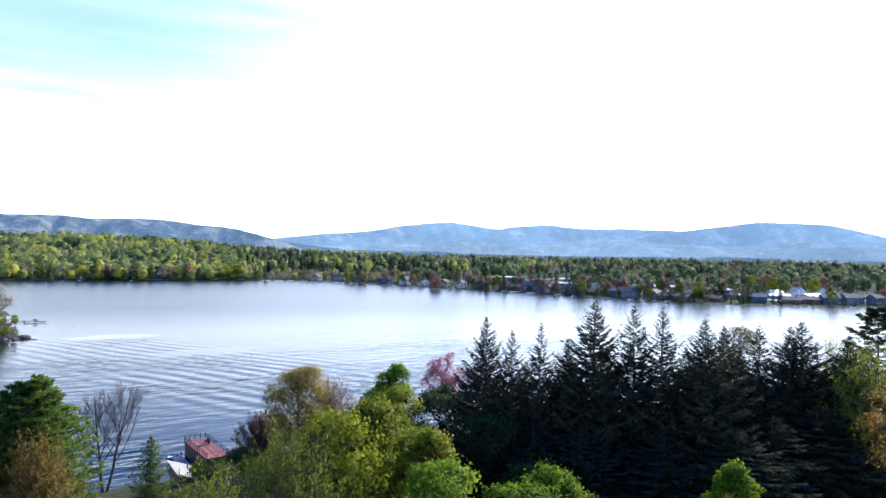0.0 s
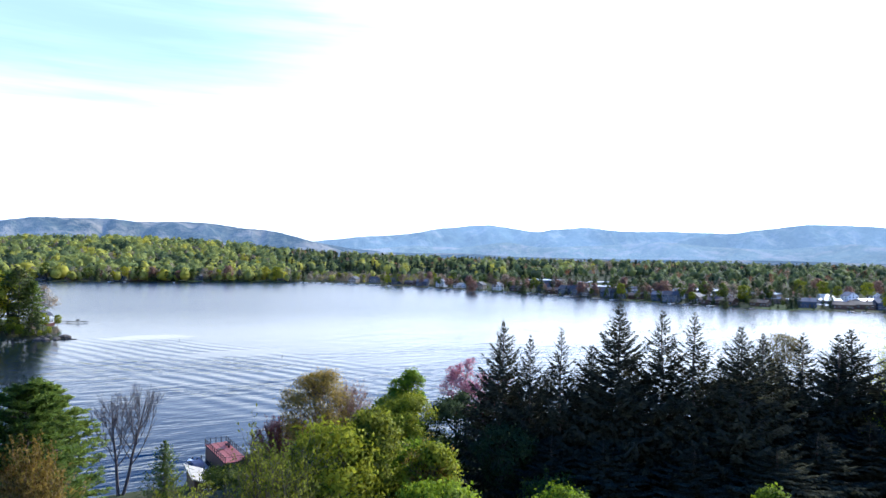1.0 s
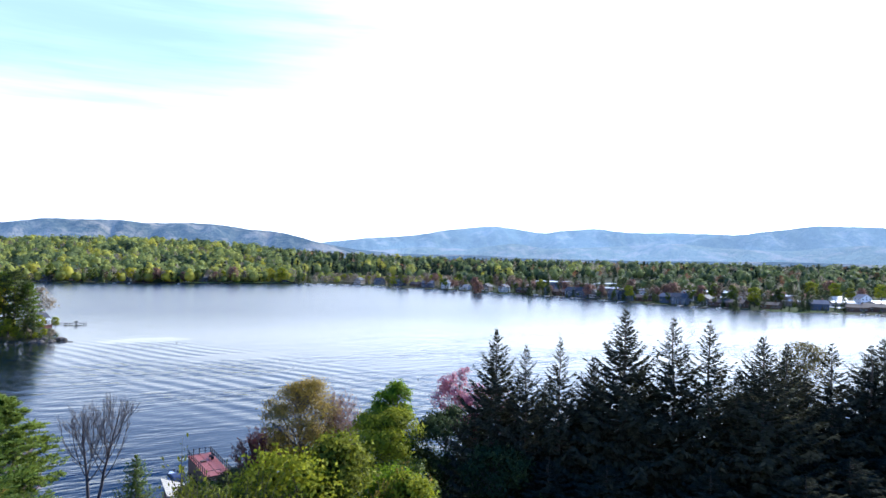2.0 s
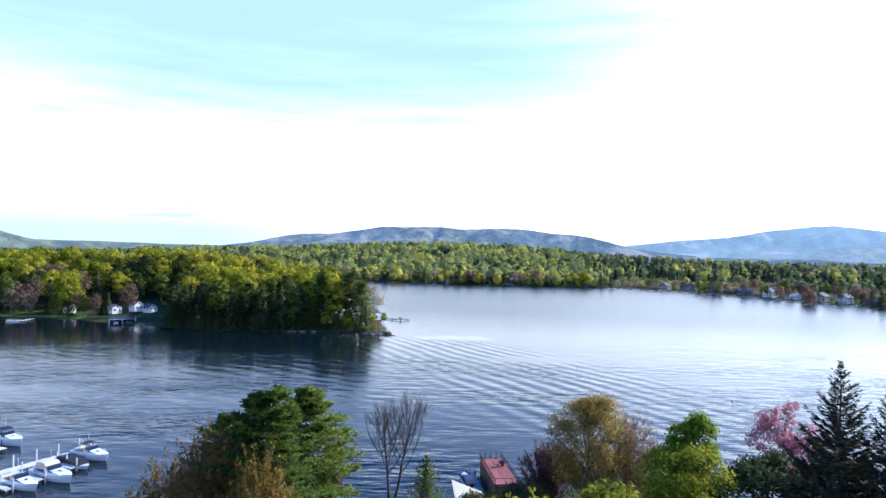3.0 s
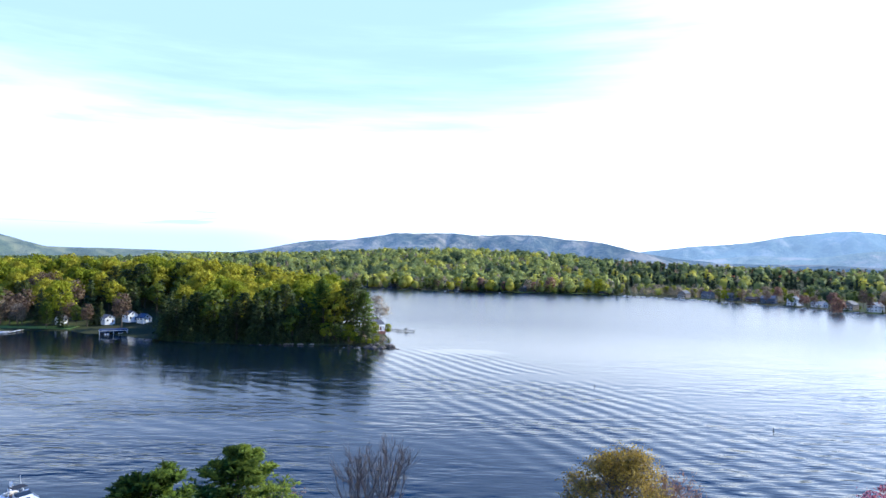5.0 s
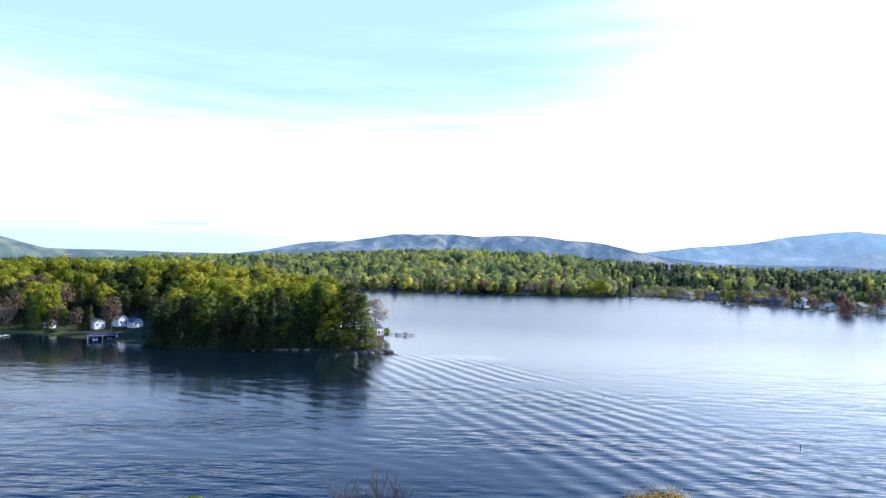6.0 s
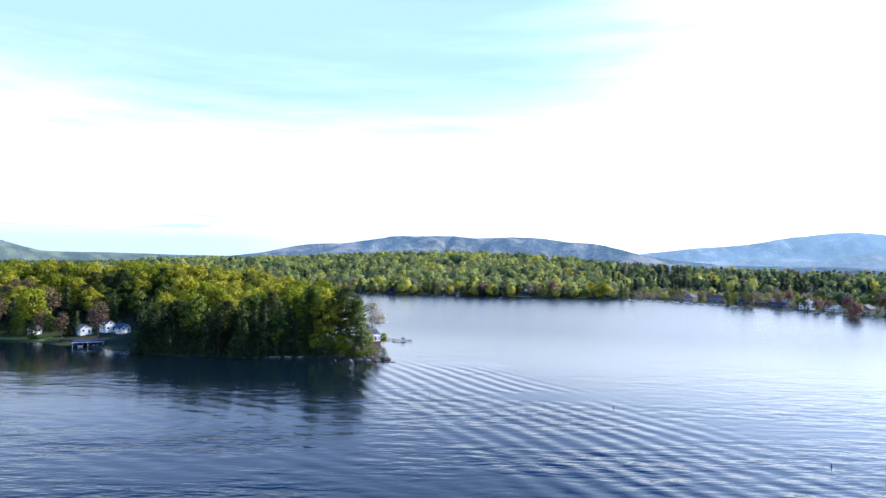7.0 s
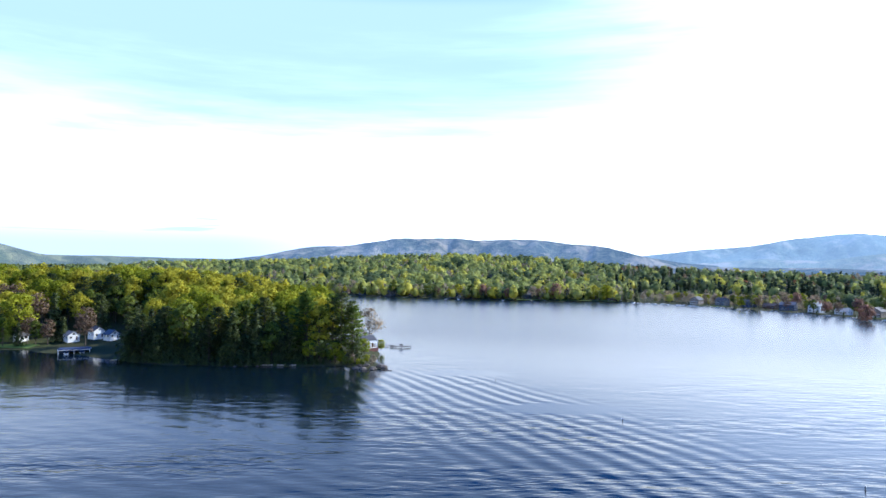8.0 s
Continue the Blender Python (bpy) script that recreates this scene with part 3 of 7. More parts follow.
def broadleaf(seed, h, w, base, lobes=34, leaves=9000, leaf=0.32, size=0.17, trunk=0.22, sides=6, twigs=0, jit=0.55, loose=0.18, peak=0.0):
    """A broad-leaved tree: trunk, limbs that reach into the clumps, and leaf sprays on the clumps. Returns wood and leaves."""
    rng = np.random.default_rng(seed)
    c, r = lobes_of(rng, h, w, base, lobes, size, peak)
    wood = []
    lean = rng.normal(0, 0.025 * h, 2)
    zs = np.linspace(-0.6, h * 0.86, 8)
    tx = lean[0] * (zs / h) ** 2 + rng.normal(0, 0.06, 8)
    ty = lean[1] * (zs / h) ** 2 + rng.normal(0, 0.06, 8)
    wood.append(tube(np.stack([tx, ty, zs], -1), trunk * (1 - 0.93 * np.linspace(0, 1, 8) ** 0.8) + 0.012, sides))
    for k in range(lobes):
        z0 = max(base * 0.6, c[k, 2] - np.hypot(c[k, 0], c[k, 1]) * rng.uniform(0.7, 1.3) - 0.5)
        z0 = min(z0, h * 0.8)
        p0 = np.array([np.interp(z0, zs, tx), np.interp(z0, zs, ty), z0])
        mid = (p0 + c[k]) / 2 + rng.normal(0, 0.04 * w, 3) - np.array([0, 0, 0.05 * w])
        t = np.linspace(0, 1, 5)[:, None]
        pts = (1 - t) ** 2 * p0 + 2 * t * (1 - t) * mid + t ** 2 * c[k]
        wood.append(tube(pts, trunk * 0.36 * (1 - 0.85 * t[:, 0]), 4))
        for q in range(twigs):
            dvec = unit(rng.normal(size=3) + np.array([0, 0, 0.7]))
            s = pts[rng.integers(2, 5)]
            e = s + dvec * r[k] * rng.uniform(0.7, 1.25)
            wood.append(tube(np.stack([s, (s + e) / 2 + rng.normal(0, 0.1, 3), e]), [trunk * 0.10, trunk * 0.06, 0.008], 3))
    per = (r ** 2 / (r ** 2).sum() * leaves).astype(int) + 1
    which = np.repeat(np.arange(lobes), per)
    m = len(which)
    centre = np.array([0, 0, base + (h - base) * 0.45])
    out = unit(c[which] - centre)
    dirs = unit(rng.normal(size=(m, 3)) + out * 0.55 + np.array([0, 0, 0.25]))
    rad = r[which] * np.where(rng.random(m) < 0.72, rng.uniform(0.72, 1.1, m), rng.uniform(0.15, 0.9, m))
    rad = np.where(rng.random(m) < loose, rad * rng.uniform(1.0, 1.55, m), rad)
    pos = c[which] + dirs * rad[:, None] * np.array([1, 1, 0.8])
    nrm = dirs * 0.8 + rng.normal(size=(m, 3)) * jit
    lv = cards(rng, pos, nrm, leaf * rng.uniform(0.6, 1.35, m), 0.75)
    soft = unit(dirs * 0.75 + unit(pos - centre) * 0.6 + nrm * 0.14 + np.array([0, 0, 0.6]))
    return join(wood), (*lv, np.repeat(soft, 4, 0))


def spruce(seed, h, w, whorls=58, per=6, cards_per=34, leaf=0.42, bare=0.05, thin=1.0, slim=0.36, boughs=True):
    """A tall spruce: boughs that sag and turn up at the tips, fringed with hanging sprays, in a ragged cone."""
    rng = np.random.default_rng(seed)
    zs = np.linspace(-0.6, h * 0.975, 9)
    wob = rng.normal(0, 0.002 * h, (9, 2))
    wood = [tube(np.stack([wob[:, 0], wob[:, 1], zs], -1), 0.011 * h * (1 - np.linspace(0, 1, 9)) ** 0.85 + 0.001 * h, 6)]
    P, N, T, S = [], [], [], []
    for k in range(whorls):
        f = min(max((k + rng.uniform(-1.0, 1.0)) / whorls, 0.0), 1.0)
        z = h * (bare + (0.97 - bare) * f)
        reach = w / 2 * min(1.0, 1.10 * (1 - f) ** 0.82) * rng.uniform(0.86, 1.06) + 0.008 * h
        count = max(3, int(per * (1 - 0.35 * f)))
        off = rng.uniform(0, 6.28)
        for q in range(count):
            if rng.random() > thin:
                continue
            th = off + q * 6.283 / count + rng.uniform(-0.5, 0.5)
            ln = reach * rng.uniform(0.62, 1.12)
            rise = -0.08 + 0.66 * f ** 1.1
            s = np.linspace(0, 1, 6)
            zz = z + ln * (rise * s - 0.24 * np.sin(s * math.pi) * (1 - f) + 0.30 * s ** 3)
            pts = np.stack([ln * s * math.cos(th), ln * s * math.sin(th), zz], -1)
            if boughs:
                wood.append(tube(pts[::2] if ln < w * 0.3 else pts[[0, 2, 3, 5]], 0.0032 * h * (1 - 0.85 * (s[::2] if ln < w * 0.3 else s[[0, 2, 3, 5]])) * (0.4 + 1.6 * ln / w), 3))
            m = max(4, int(cards_per * (0.2 + 0.9 * ln / (w / 2))))
            a = rng.uniform(0.04, 1.02, m) ** 0.85
            base_p = np.stack([np.interp(a, s, pts[:, i]) for i in range(3)], -1)
            side = np.array([-math.sin(th), math.cos(th), 0])
            outw = np.array([math.cos(th), math.sin(th), rise * 0.7])
            lat = rng.normal(0, 0.11, m) * ln * (1.25 - a)
            drop = rng.exponential(0.55, m) * leaf * (1.1 - 0.8 * f)
            P.append(base_p + side * lat[:, None] - np.array([0, 0, 1.0]) * drop[:, None])
            T.append(outw * rng.uniform(0.3, 1.1, (m, 1)) + side * rng.normal(0, 0.5, (m, 1)) + np.array([0, 0, -0.9]) * rng.uniform(0.0, 1.0, (m, 1)) * (1 - 0.6 * f))
            N.append(np.array([0, 0, 1.0]) + rng.normal(0, 0.8, (m, 3)))
            S.append(leaf * rng.uniform(0.6, 1.4, m))
    P, N, T, S = np.concatenate(P), np.concatenate(N), np.concatenate(T), np.concatenate(S)
    soft = unit(unit(P * np.array([1, 1, 0])) * 0.8 + np.array([0, 0, 0.5]) + unit(N) * 0.35)
    return join(wood), (*cards(rng, P, N, S, slim, T), np.repeat(soft, 4, 0))


def norway_spruce(seed, h, w, whorls=46, per=6, thin=1.0, weep=0.45):
    """A tall Norway spruce: tiers of boughs with gaps between them, upswept near the tip and sagging lower down, each a frond of side twigs that hang."""
    rng = np.random.default_rng(seed)
    zs = np.linspace(-0.6, h, 10)
    wob = rng.normal(0, 0.002 * h, (10, 2))
    wood = [tube(np.stack([wob[:, 0], wob[:, 1], zs], -1), 0.011 * h * (1 - np.linspace(0, 1, 10)) ** 0.85 + 0.012, 6)]
    P, N, T, S = [], [], [], []
    for k in range(whorls):
        f = (k + 0.5) / whorls
        f = f + 0.05 * math.sin(math.pi * f)
        z0 = h * (0.03 + 0.955 * f)
        full = w / 2 * min(0.92, 1.12 * (1 - f) ** 0.98) + 0.06
        count = max(4, int(round(per * (1 - 0.3 * f))))
        off = rng.uniform(0, 6.28)
        for q in range(count):
            if rng.random() > thin:
                continue
            th = off + q * 6.283 / count + rng.uniform(-0.35, 0.35)
            ln = full * rng.uniform(0.50, 1.18)
            z = z0 + rng.normal(0, 0.10)
            rise = -0.34 + 1.0 * f ** 0.9 + rng.normal(0, 0.06)
            s = np.linspace(0, 1, 6)
            zz = z + ln * (rise * s - 0.10 * np.sin(s * math.pi) * (1 - f) + 0.24 * s ** 3)
            out = np.array([math.cos(th), math.sin(th), 0])
            side = np.array([-math.sin(th), math.cos(th), 0])
            pts = out * (ln * s)[:, None] + np.array([0, 0, 1.0]) * zz[:, None]
            wood.append(tube(pts[[0, 2, 4]], [0.055 * (0.3 + ln / w), 0.035 * (0.3 + ln / w), 0.008], 3))
            # side twigs in pairs, longest near the middle of the bough
            m = max(10, int(ln * 17))
            a = np.sort(rng.uniform(0.10, 1.0, m))
            base_p = np.stack([np.interp(a, s, pts[:, i]) for i in range(3)], -1)
            sgn = np.where(np.arange(m) % 2, 1.0, -1.0)[:, None]
            size = np.minimum(0.24 * (1 - 0.45 * f ** 4) + 0.21 * ln * (0.35 + a) * (1.12 - a), 0.60) * rng.uniform(0.7, 1.25, m)
            sag = weep * (1.15 - f) * rng.uniform(0.5, 1.6, (m, 1))
            d = unit(out * rng.uniform(0.45, 0.9, (m, 1)) + side * sgn * rng.uniform(0.5, 0.95, (m, 1)) + np.array([0, 0, 1.0]) * (0.5 * rise - sag))
            P.append(base_p + d * size[:, None] * 0.5)
            T.append(d)
            N.append(np.array([0, 0, 1.0]) + out * 0.3 + rng.normal(0, 0.45, (m, 3)))
            S.append(size)
            # the bough's own tip, and tassels hanging under it
            m = max(6, int(ln * 7))
            a = rng.uniform(0.25, 1.03, m)
            base_p = np.stack([np.interp(a, s, pts[:, i]) for i in range(3)], -1)
            d = unit(out * rng.uniform(0.2, 1.0, (m, 1)) + side * rng.normal(0, 0.25, (m, 1)) + np.array([0, 0, 1.0]) * (0.55 * rise + 0.2 - sag.mean() * rng.uniform(0.0, 2.2, (m, 1))))
            size = rng.uniform(0.28, 0.55, m) * (1 - 0.55 * f ** 3)
            P.append(base_p + d * size[:, None] * 0.35)
            T.append(d)
            N.append(side * rng.normal(0, 1, (m, 1)) + np.array([0, 0, 0.6]) + rng.normal(0, 0.3, (m, 3)))
            S.append(size)
    P, N, T, S = np.concatenate(P), np.concatenate(N), np.concatenate(T), np.concatenate(S)
    soft = unit(unit(P * np.array([1, 1, 0])) * 0.8 + np.array([0, 0, 0.5]) + unit(N) * 0.35)
    return join(wood), (*cards(rng, P, N, S, 0.38, T), np.repeat(soft, 4, 0))


def pine(seed, h, w, base, boughs=64, plumes=16, needles=20, leaf=0.42):
    """A white pine: level boughs in open layers, each a flat spray of upturned needle plumes."""
    rng = np.random.default_rng(seed)
    zs = np.linspace(-0.6, h, 9)
    wob = rng.normal(0, 0.005 * h, (9, 2))
    wood = [tube(np.stack([wob[:, 0], wob[:, 1], zs], -1), 0.014 * h * (1 - np.linspace(0, 1, 9)) ** 0.8 + 0.02, 7)]
    P, N, T, S = [], [], [], []
    for k in range(boughs):
        f = (k + 0.5) / boughs
        z = base + (h - base) * f ** 0.92
        reach = w / 2 * (0.80 + 0.20 * math.sin(math.pi * min(1, f * 1.2 + 0.1))) * (1 - f ** 4.5) * rng.uniform(0.72, 1.10) + 0.5
        th = k * 2.39996 + rng.uniform(-0.4, 0.4)
        s = np.linspace(0, 1, 6)
        zz = z + reach * (-0.04 * s + 0.16 * s ** 2 + 0.45 * f ** 2 * s) + rng.normal(0, 0.1)
        pts = np.stack([reach * s * math.cos(th), reach * s * math.sin(th), zz], -1)
        wood.append(tube(pts, 0.09 * (1 - 0.9 * s) * (0.4 + reach / w), 4))
        side = np.array([-math.sin(th), math.cos(th), 0])
        outw = np.array([math.cos(th), math.sin(th), 0])
        for q in range(plumes):
            a = rng.uniform(0.22, 1.04)
            lat = rng.normal(0, 0.26) * reach * (1.15 - 0.65 * a)
            c = np.array([np.interp(a, s, pts[:, i]) for i in range(3)]) + side * lat + np.array([0, 0, rng.normal(0.05, 0.10) - 0.10 * abs(lat) / reach])
            m = needles
            d = unit(rng.normal(size=(m, 3)) * np.array([1, 1, 0.35]) + outw * 0.9 + side * np.sign(lat) * 0.4 + np.array([0, 0, 0.45]))
            P.append(c + d * rng.uniform(0.1, 0.9, (m, 1)) * leaf * 1.5 * np.array([1, 1, 0.55]))
            T.append(d)
            N.append(np.array([0, 0, 1.0]) + rng.normal(0, 0.4, (m, 3)))
            S.append(leaf * rng.uniform(0.7, 1.3, m))
    P, N = np.concatenate(P), np.concatenate(N)
    soft = unit(unit(P * np.array([1, 1, 0])) * 0.7 + np.array([0, 0, 0.7]) + unit(N) * 0.4)
    return join(wood), (*cards(rng, P, N, np.concatenate(S), 0.34, np.concatenate(T)), np.repeat(soft, 4, 0))


def bare_tree(seed, h, w, stems=2, limbs=15):
    """A leafless tree: stems that part low down and open into a vase of long limbs and fine upswept twigs."""
    rng = np.random.default_rng(seed)
    wood = []

    def along(pts, a):
        s = np.linspace(0, 1, len(pts))
        return np.array([np.interp(a, s, pts[:, i]) for i in range(3)])

    for k in range(stems):
        side = -1 if k == 0 else 1
        s = np.linspace(0, 1, 9)
        lean = (0.10 if k == 0 else 0.25) * w * side
        stem = np.stack([0.25 * side + lean * s + rng.normal(0, 0.05, 9), rng.normal(0, 0.06, 9), -0.5 + (h * (0.97 if k else 0.93)) * s], -1)
        wood.append(tube(stem, 0.25 * (1 - s) ** 0.75 + 0.015, 7))
        for q in range(limbs):
            a = 0.30 + 0.56 * q / limbs + rng.uniform(-0.02, 0.02)
            th = q * 2.39996 + rng.uniform(-0.4, 0.4)
            p0 = along(stem, a)
            top = h * min(0.98, rng.uniform(0.80, 1.0) - 0.16 * abs(math.cos(th)) * (1 - a))
            reach = 0.34 * w * (1.05 - 0.70 * a) * rng.uniform(0.75, 1.15)
            u = np.linspace(0, 1, 8)
            limb = np.stack([p0[0] + reach * math.cos(th) * (1 - (1 - u) ** 1.7) + rng.normal(0, 0.05, 8) * u, p0[1] + reach * math.sin(th) * (1 - (1 - u) ** 1.7) + rng.normal(0, 0.05, 8) * u, p0[2] + (max(top, p0[2] + 2) - p0[2]) * (0.55 * u + 0.45 * u ** 1.5)], -1)
            wood.append(tube(limb, (0.115 * (1.1 - a)) * (1 - 0.88 * u) + 0.010, 4))
            for m in range(15):
                b = rng.uniform(0.18, 0.97)
                s0 = along(limb, b)
                d = unit(unit(limb[-1] - limb[2]) * 0.9 + rng.normal(0, 0.46, 3) + np.array([0, 0, 0.25]))
                ln = h * rng.uniform(0.08, 0.20) * (1.15 - 0.6 * b)
                tw = np.stack([s0, s0 + d * ln * 0.5, s0 + d * ln + np.array([0, 0, 0.10 * ln])])
                wood.append(tube(tw, [0.026, 0.018, 0.007], 3))
                for _ in range(5):
                    c = rng.uniform(0.2, 0.95)
                    t0 = along(tw, c)
                    e = unit(d + rng.normal(0, 0.4, 3) + np.array([0, 0, 0.2]))
                    l2 = ln * rng.uniform(0.3, 0.6)
                    wood.append(tube(np.stack([t0, t0 + e * l2]), [0.012, 0.005], 3))
    return join(wood)


def shrub(seed, h, w, stems=60, twigs=9, buds=7000, leaf=0.15, flare=0.25):
    """A budding bush: upswept stems that fan out from the foot into fine twigs, with small buds and leaves along them."""
    rng = np.random.default_rng(seed)
    wood, P, T = [], [], []
    for k in range(stems):
        th = k * 2.39996 + rng.uniform(-0.3, 0.3)
        out = math.sqrt((k + 0.5) / stems) * rng.uniform(0.8, 1.08)
        top = h * (1 - 0.52 * out ** 2.2) * rng.uniform(0.82, 1.0)
        s = np.linspace(0, 1, 7)
        rr = w / 2 * out * (flare * s ** 0.7 + (1 - flare) * s ** 1.5)
        bend = rng.normal(0, 0.02 * h, 2)
        pts = np.stack([rr * math.cos(th) + bend[0] * s ** 2 + rng.normal(0, 0.1, 7), rr * math.sin(th) + bend[1] * s ** 2 + rng.normal(0, 0.1, 7), top * s - 0.4 * (1 - s)], -1)
        wood.append(tube(pts, 0.05 * (1 - 0.85 * s), 4))
        for q in range(twigs):
            a = rng.uniform(0.22, 0.97)
            p0 = np.array([np.interp(a, s, pts[:, i]) for i in range(3)])
            d = unit(unit(pts[-1] - pts[3]) + rng.normal(0, 0.42, 3) + np.array([0, 0, 0.25]))
            ln = rng.uniform(0.08, 0.19) * h
            tw = np.stack([p0, p0 + d * ln * 0.5 + rng.normal(0, 0.05, 3), p0 + d * ln + np.array([0, 0, 0.08 * ln])])
            wood.append(tube(tw, [0.022, 0.014, 0.006], 3))
            m = max(3, int(buds / (stems * twigs)))
            g = rng.uniform(0.1, 1.08, m)
            P.append(np.stack([np.interp(g, [0, 0.5, 1.1], tw[:, i]) for i in range(3)], -1) + rng.normal(0, 0.13, (m, 3)))
            T.append(d + rng.normal(0, 0.55, (m, 3)))
    P, T = np.concatenate(P), np.concatenate(T)
    nrm = unit(P - np.array([0, 0, h * 0.4])) + rng.normal(0, 0.5, P.shape)
    soft = unit(unit(P - np.array([0, 0, h * 0.35])) + unit(nrm) * 0.4)
    return join(wood), (*cards(rng, P, nrm, leaf * rng.uniform(0.6, 1.4, len(P)), 0.5, T), np.repeat(soft, 4, 0))


def plant(name, built, leaf_material, x, y, label, category="tree", turn=0.0, group="", bark=None, scale=1.0, crown_label="", z=None):
    """Sets a tree up: an empty at its foot, with trunk and crown under it."""
    wood, leaves = built
    ob = tagged(new(name), label, category, group)
    ob.empty_display_size = 0.5
    for nm, geo, mat in (("trunk", wood, bark or BARK), ("crown", leaves, leaf_material)):
        if geo is None:
            continue
        part_ob = new(nm, mesh_np(nm, geo[0], geo[1], mat, nm == "trunk", None, geo[2] if len(geo) > 2 else None))
        part_ob.parent = ob
        if nm == "crown" and crown_label:
            part_ob["label"] = crown_label
    ob.matrix_basis = pose(x, y, ground_at(x, y) if z is None else z, 0, 0, turn) @ Matrix.Scale(scale, 4)
    return ob


def again(ob, x, y, turn, scale=1.0, tall=1.0, sink=0.0):
    """Another tree of the same kind."""
    m = pose(x, y, ground_at(x, y) - sink, 0, 0, turn) @ Matrix.Diagonal((scale, scale, scale * tall, 1))
    keep = ob.matrix_basis.copy()
    ob.matrix_basis = Matrix.Identity(4)
    c = copy_thing(ob, m)
    ob.matrix_basis = keep
    return c


# ---- trees on the near bank ----
def near_trees():
    g = "spruces on the near bank"
    lab = "tall dark Norway spruce with drooping boughs on the bank"
    kinds = []
    spots = [  # x, y, height of the tip above the lake, kind, width factor
        (33.0, 38.0, 31.4, 0, 1.0), (34.2, 34.5, 30.2, 1, 0.8), (36.3, 32.0, 31.2, 2, 0.85), (39.5, 31.0, 29.2, 3, 0.9), (41.2, 28.6, 34.0, 0, 1.2), (44.6, 26.0, 33.3, 1, 1.1), (46.2, 23.4, 33.3, 2, 1.15),
        (48.0, 19.4, 32.1, 3, 1.1), (54.0, 21.5, 31.0, 0, 1.0), (57.5, 19.5, 31.2, 2, 1.1), (62.5, 19.0, 30.8, 1, 1.3), (66.5, 20.0, 31.0, 3, 1.35), (67.5, 15.0, 29.9, 0, 1.3), (47.5, 33.0, 27.5, 1, 1.0), (52.0, 25.0, 28.0, 3, 1.1), (44.0, 36.0, 25.0, 3, 1.1), (57.0, 27.0, 27.0, 0, 1.1), (62.0, 25.0, 27.0, 1, 1.1), (39.0, 38.0, 25.5, 3, 1.0), (36.5, 25.5, 21.0, 3, 1.1), (42.0, 19.5, 21.5, 0, 1.1), (46.5, 14.5, 22.0, 3, 1.2), (53.0, 15.0, 22.5, 1, 1.3), (59.5, 14.0, 23.0, 3, 1.3), (33.0, 29.0, 21.0, 1, 1.1)]
    for x, y, top, kind, wf in spots:
        h = top + 0.6 - ground_at(x, y)
        if kind >= len(kinds):
            kinds.append((plant("spruce", norway_spruce(20 + kind, 22, (14.0, 12.6, 11.4, 15.0)[kind], (54, 50, 46, 58)[kind], (8, 7, 7, 8)[kind], (0.97, 0.95, 0.90, 0.98)[kind], (0.45, 0.55, 0.65, 0.40)[kind]), SPRUCE, x, y, lab, "spruce", group=g), 22.0))
            kinds[-1][0].matrix_basis = pose(x, y, ground_at(x, y), 0, 0, 40 * kind) @ Matrix.Diagonal((wf, wf, h / 22, 1))
        else:
            ob = kinds[kind][0]
            c = again(ob, x, y, random.uniform(0, 360))
            c.matrix_basis = pose(x, y, ground_at(x, y), 0, 0, random.uniform(0, 360)) @ Matrix.Diagonal((wf, wf, h / 22, 1))
    # white pines
    def tall(x, y, top):
        return top - ground_at(x, y)
    plant("white_pine", pine(41, tall(-12.6, 50, 26.0), 10.5, 3, 74, 26, 20), PINE, -12.6, 50, "bushy green white pine on the near bank", "pine", 30)
    plant("white_pine", pine(42, tall(-12.6, 66.5, 22.4), 12.5, 2, 84, 30, 20), PINE, -12.6, 66.5, "large soft green white pine by the water", "pine", 200)
    plant("white_pine", pine(43, tall(-20.5, 63, 20.2), 9.5, 3, 60, 22, 20), PINE, -20.5, 63, "dark green white pine behind the budding bushes", "pine", 100)
    plant("white_pine", pine(44, tall(78.0, 17.0, 32.6), 9.0, 6, 52, 20, 16), EVERGREEN, 78.0, 17.0, "thin dark pine beyond the spruces", "pine", 70)
    # leafless twin-stemmed tree
    plant("bare_tree", (bare_tree(51, tall(-4.0, 88, 17.9), 13.2), None), None, -4.0, 88, "leafless forked tree with fine grey twigs at the water's edge", "tree", 0, bark=PALE_BARK)
    plant("budding_tree", shrub(125, tall(-12.4, 82.3, 15.2), 5, 40, 9, 6000, 0.2, 0.6), ROSE, -12.4, 82.3, "small red-budding tree behind the pine", "tree", 0, bark=OSIER)
    plant("small_spruce", spruce(61, 9, 7.2, 36, 8, 34, 0.32, 0.02), PINE, 1.4, 78, "small green conical spruce near the boathouse", "spruce")
    # budding willow by the boathouse
    plant("budding_tree", broadleaf(71, tall(23.6, 78, 19.8), 14.5, 3.5, 70, 27000, 0.21, 0.115, 0.34, twigs=14, loose=0.45), OCHRE, 23.6, 78, "wide ochre-brown tree coming into bud by the water", "tree", 20)
    plant("budding_tree", shrub(72, tall(29.2, 77, 18.8), 8, 70, 10, 12000, 0.20, 0.7), ROSE, 29.2, 77, "reddish budding tree beside the ochre-brown one", "tree", 60, bark=OSIER)
    plant("maroon_bush", shrub(73, tall(18.8, 84, 12.4), 9, 90, 10, 16000, 0.22, 0.6), MAROON, 18.8, 84, "dark maroon budding bush at the water's edge", "bush", 10)
    # yellow-green maples
    plant("maple", broadleaf(74, tall(26.2, 48.5, 24.9), 5.4, 8, 26, 8000, 0.24, 0.17, 0.2), BRIGHT, 26.2, 48.5, "fresh bright green maple with a rounded crown", "maple", 0)
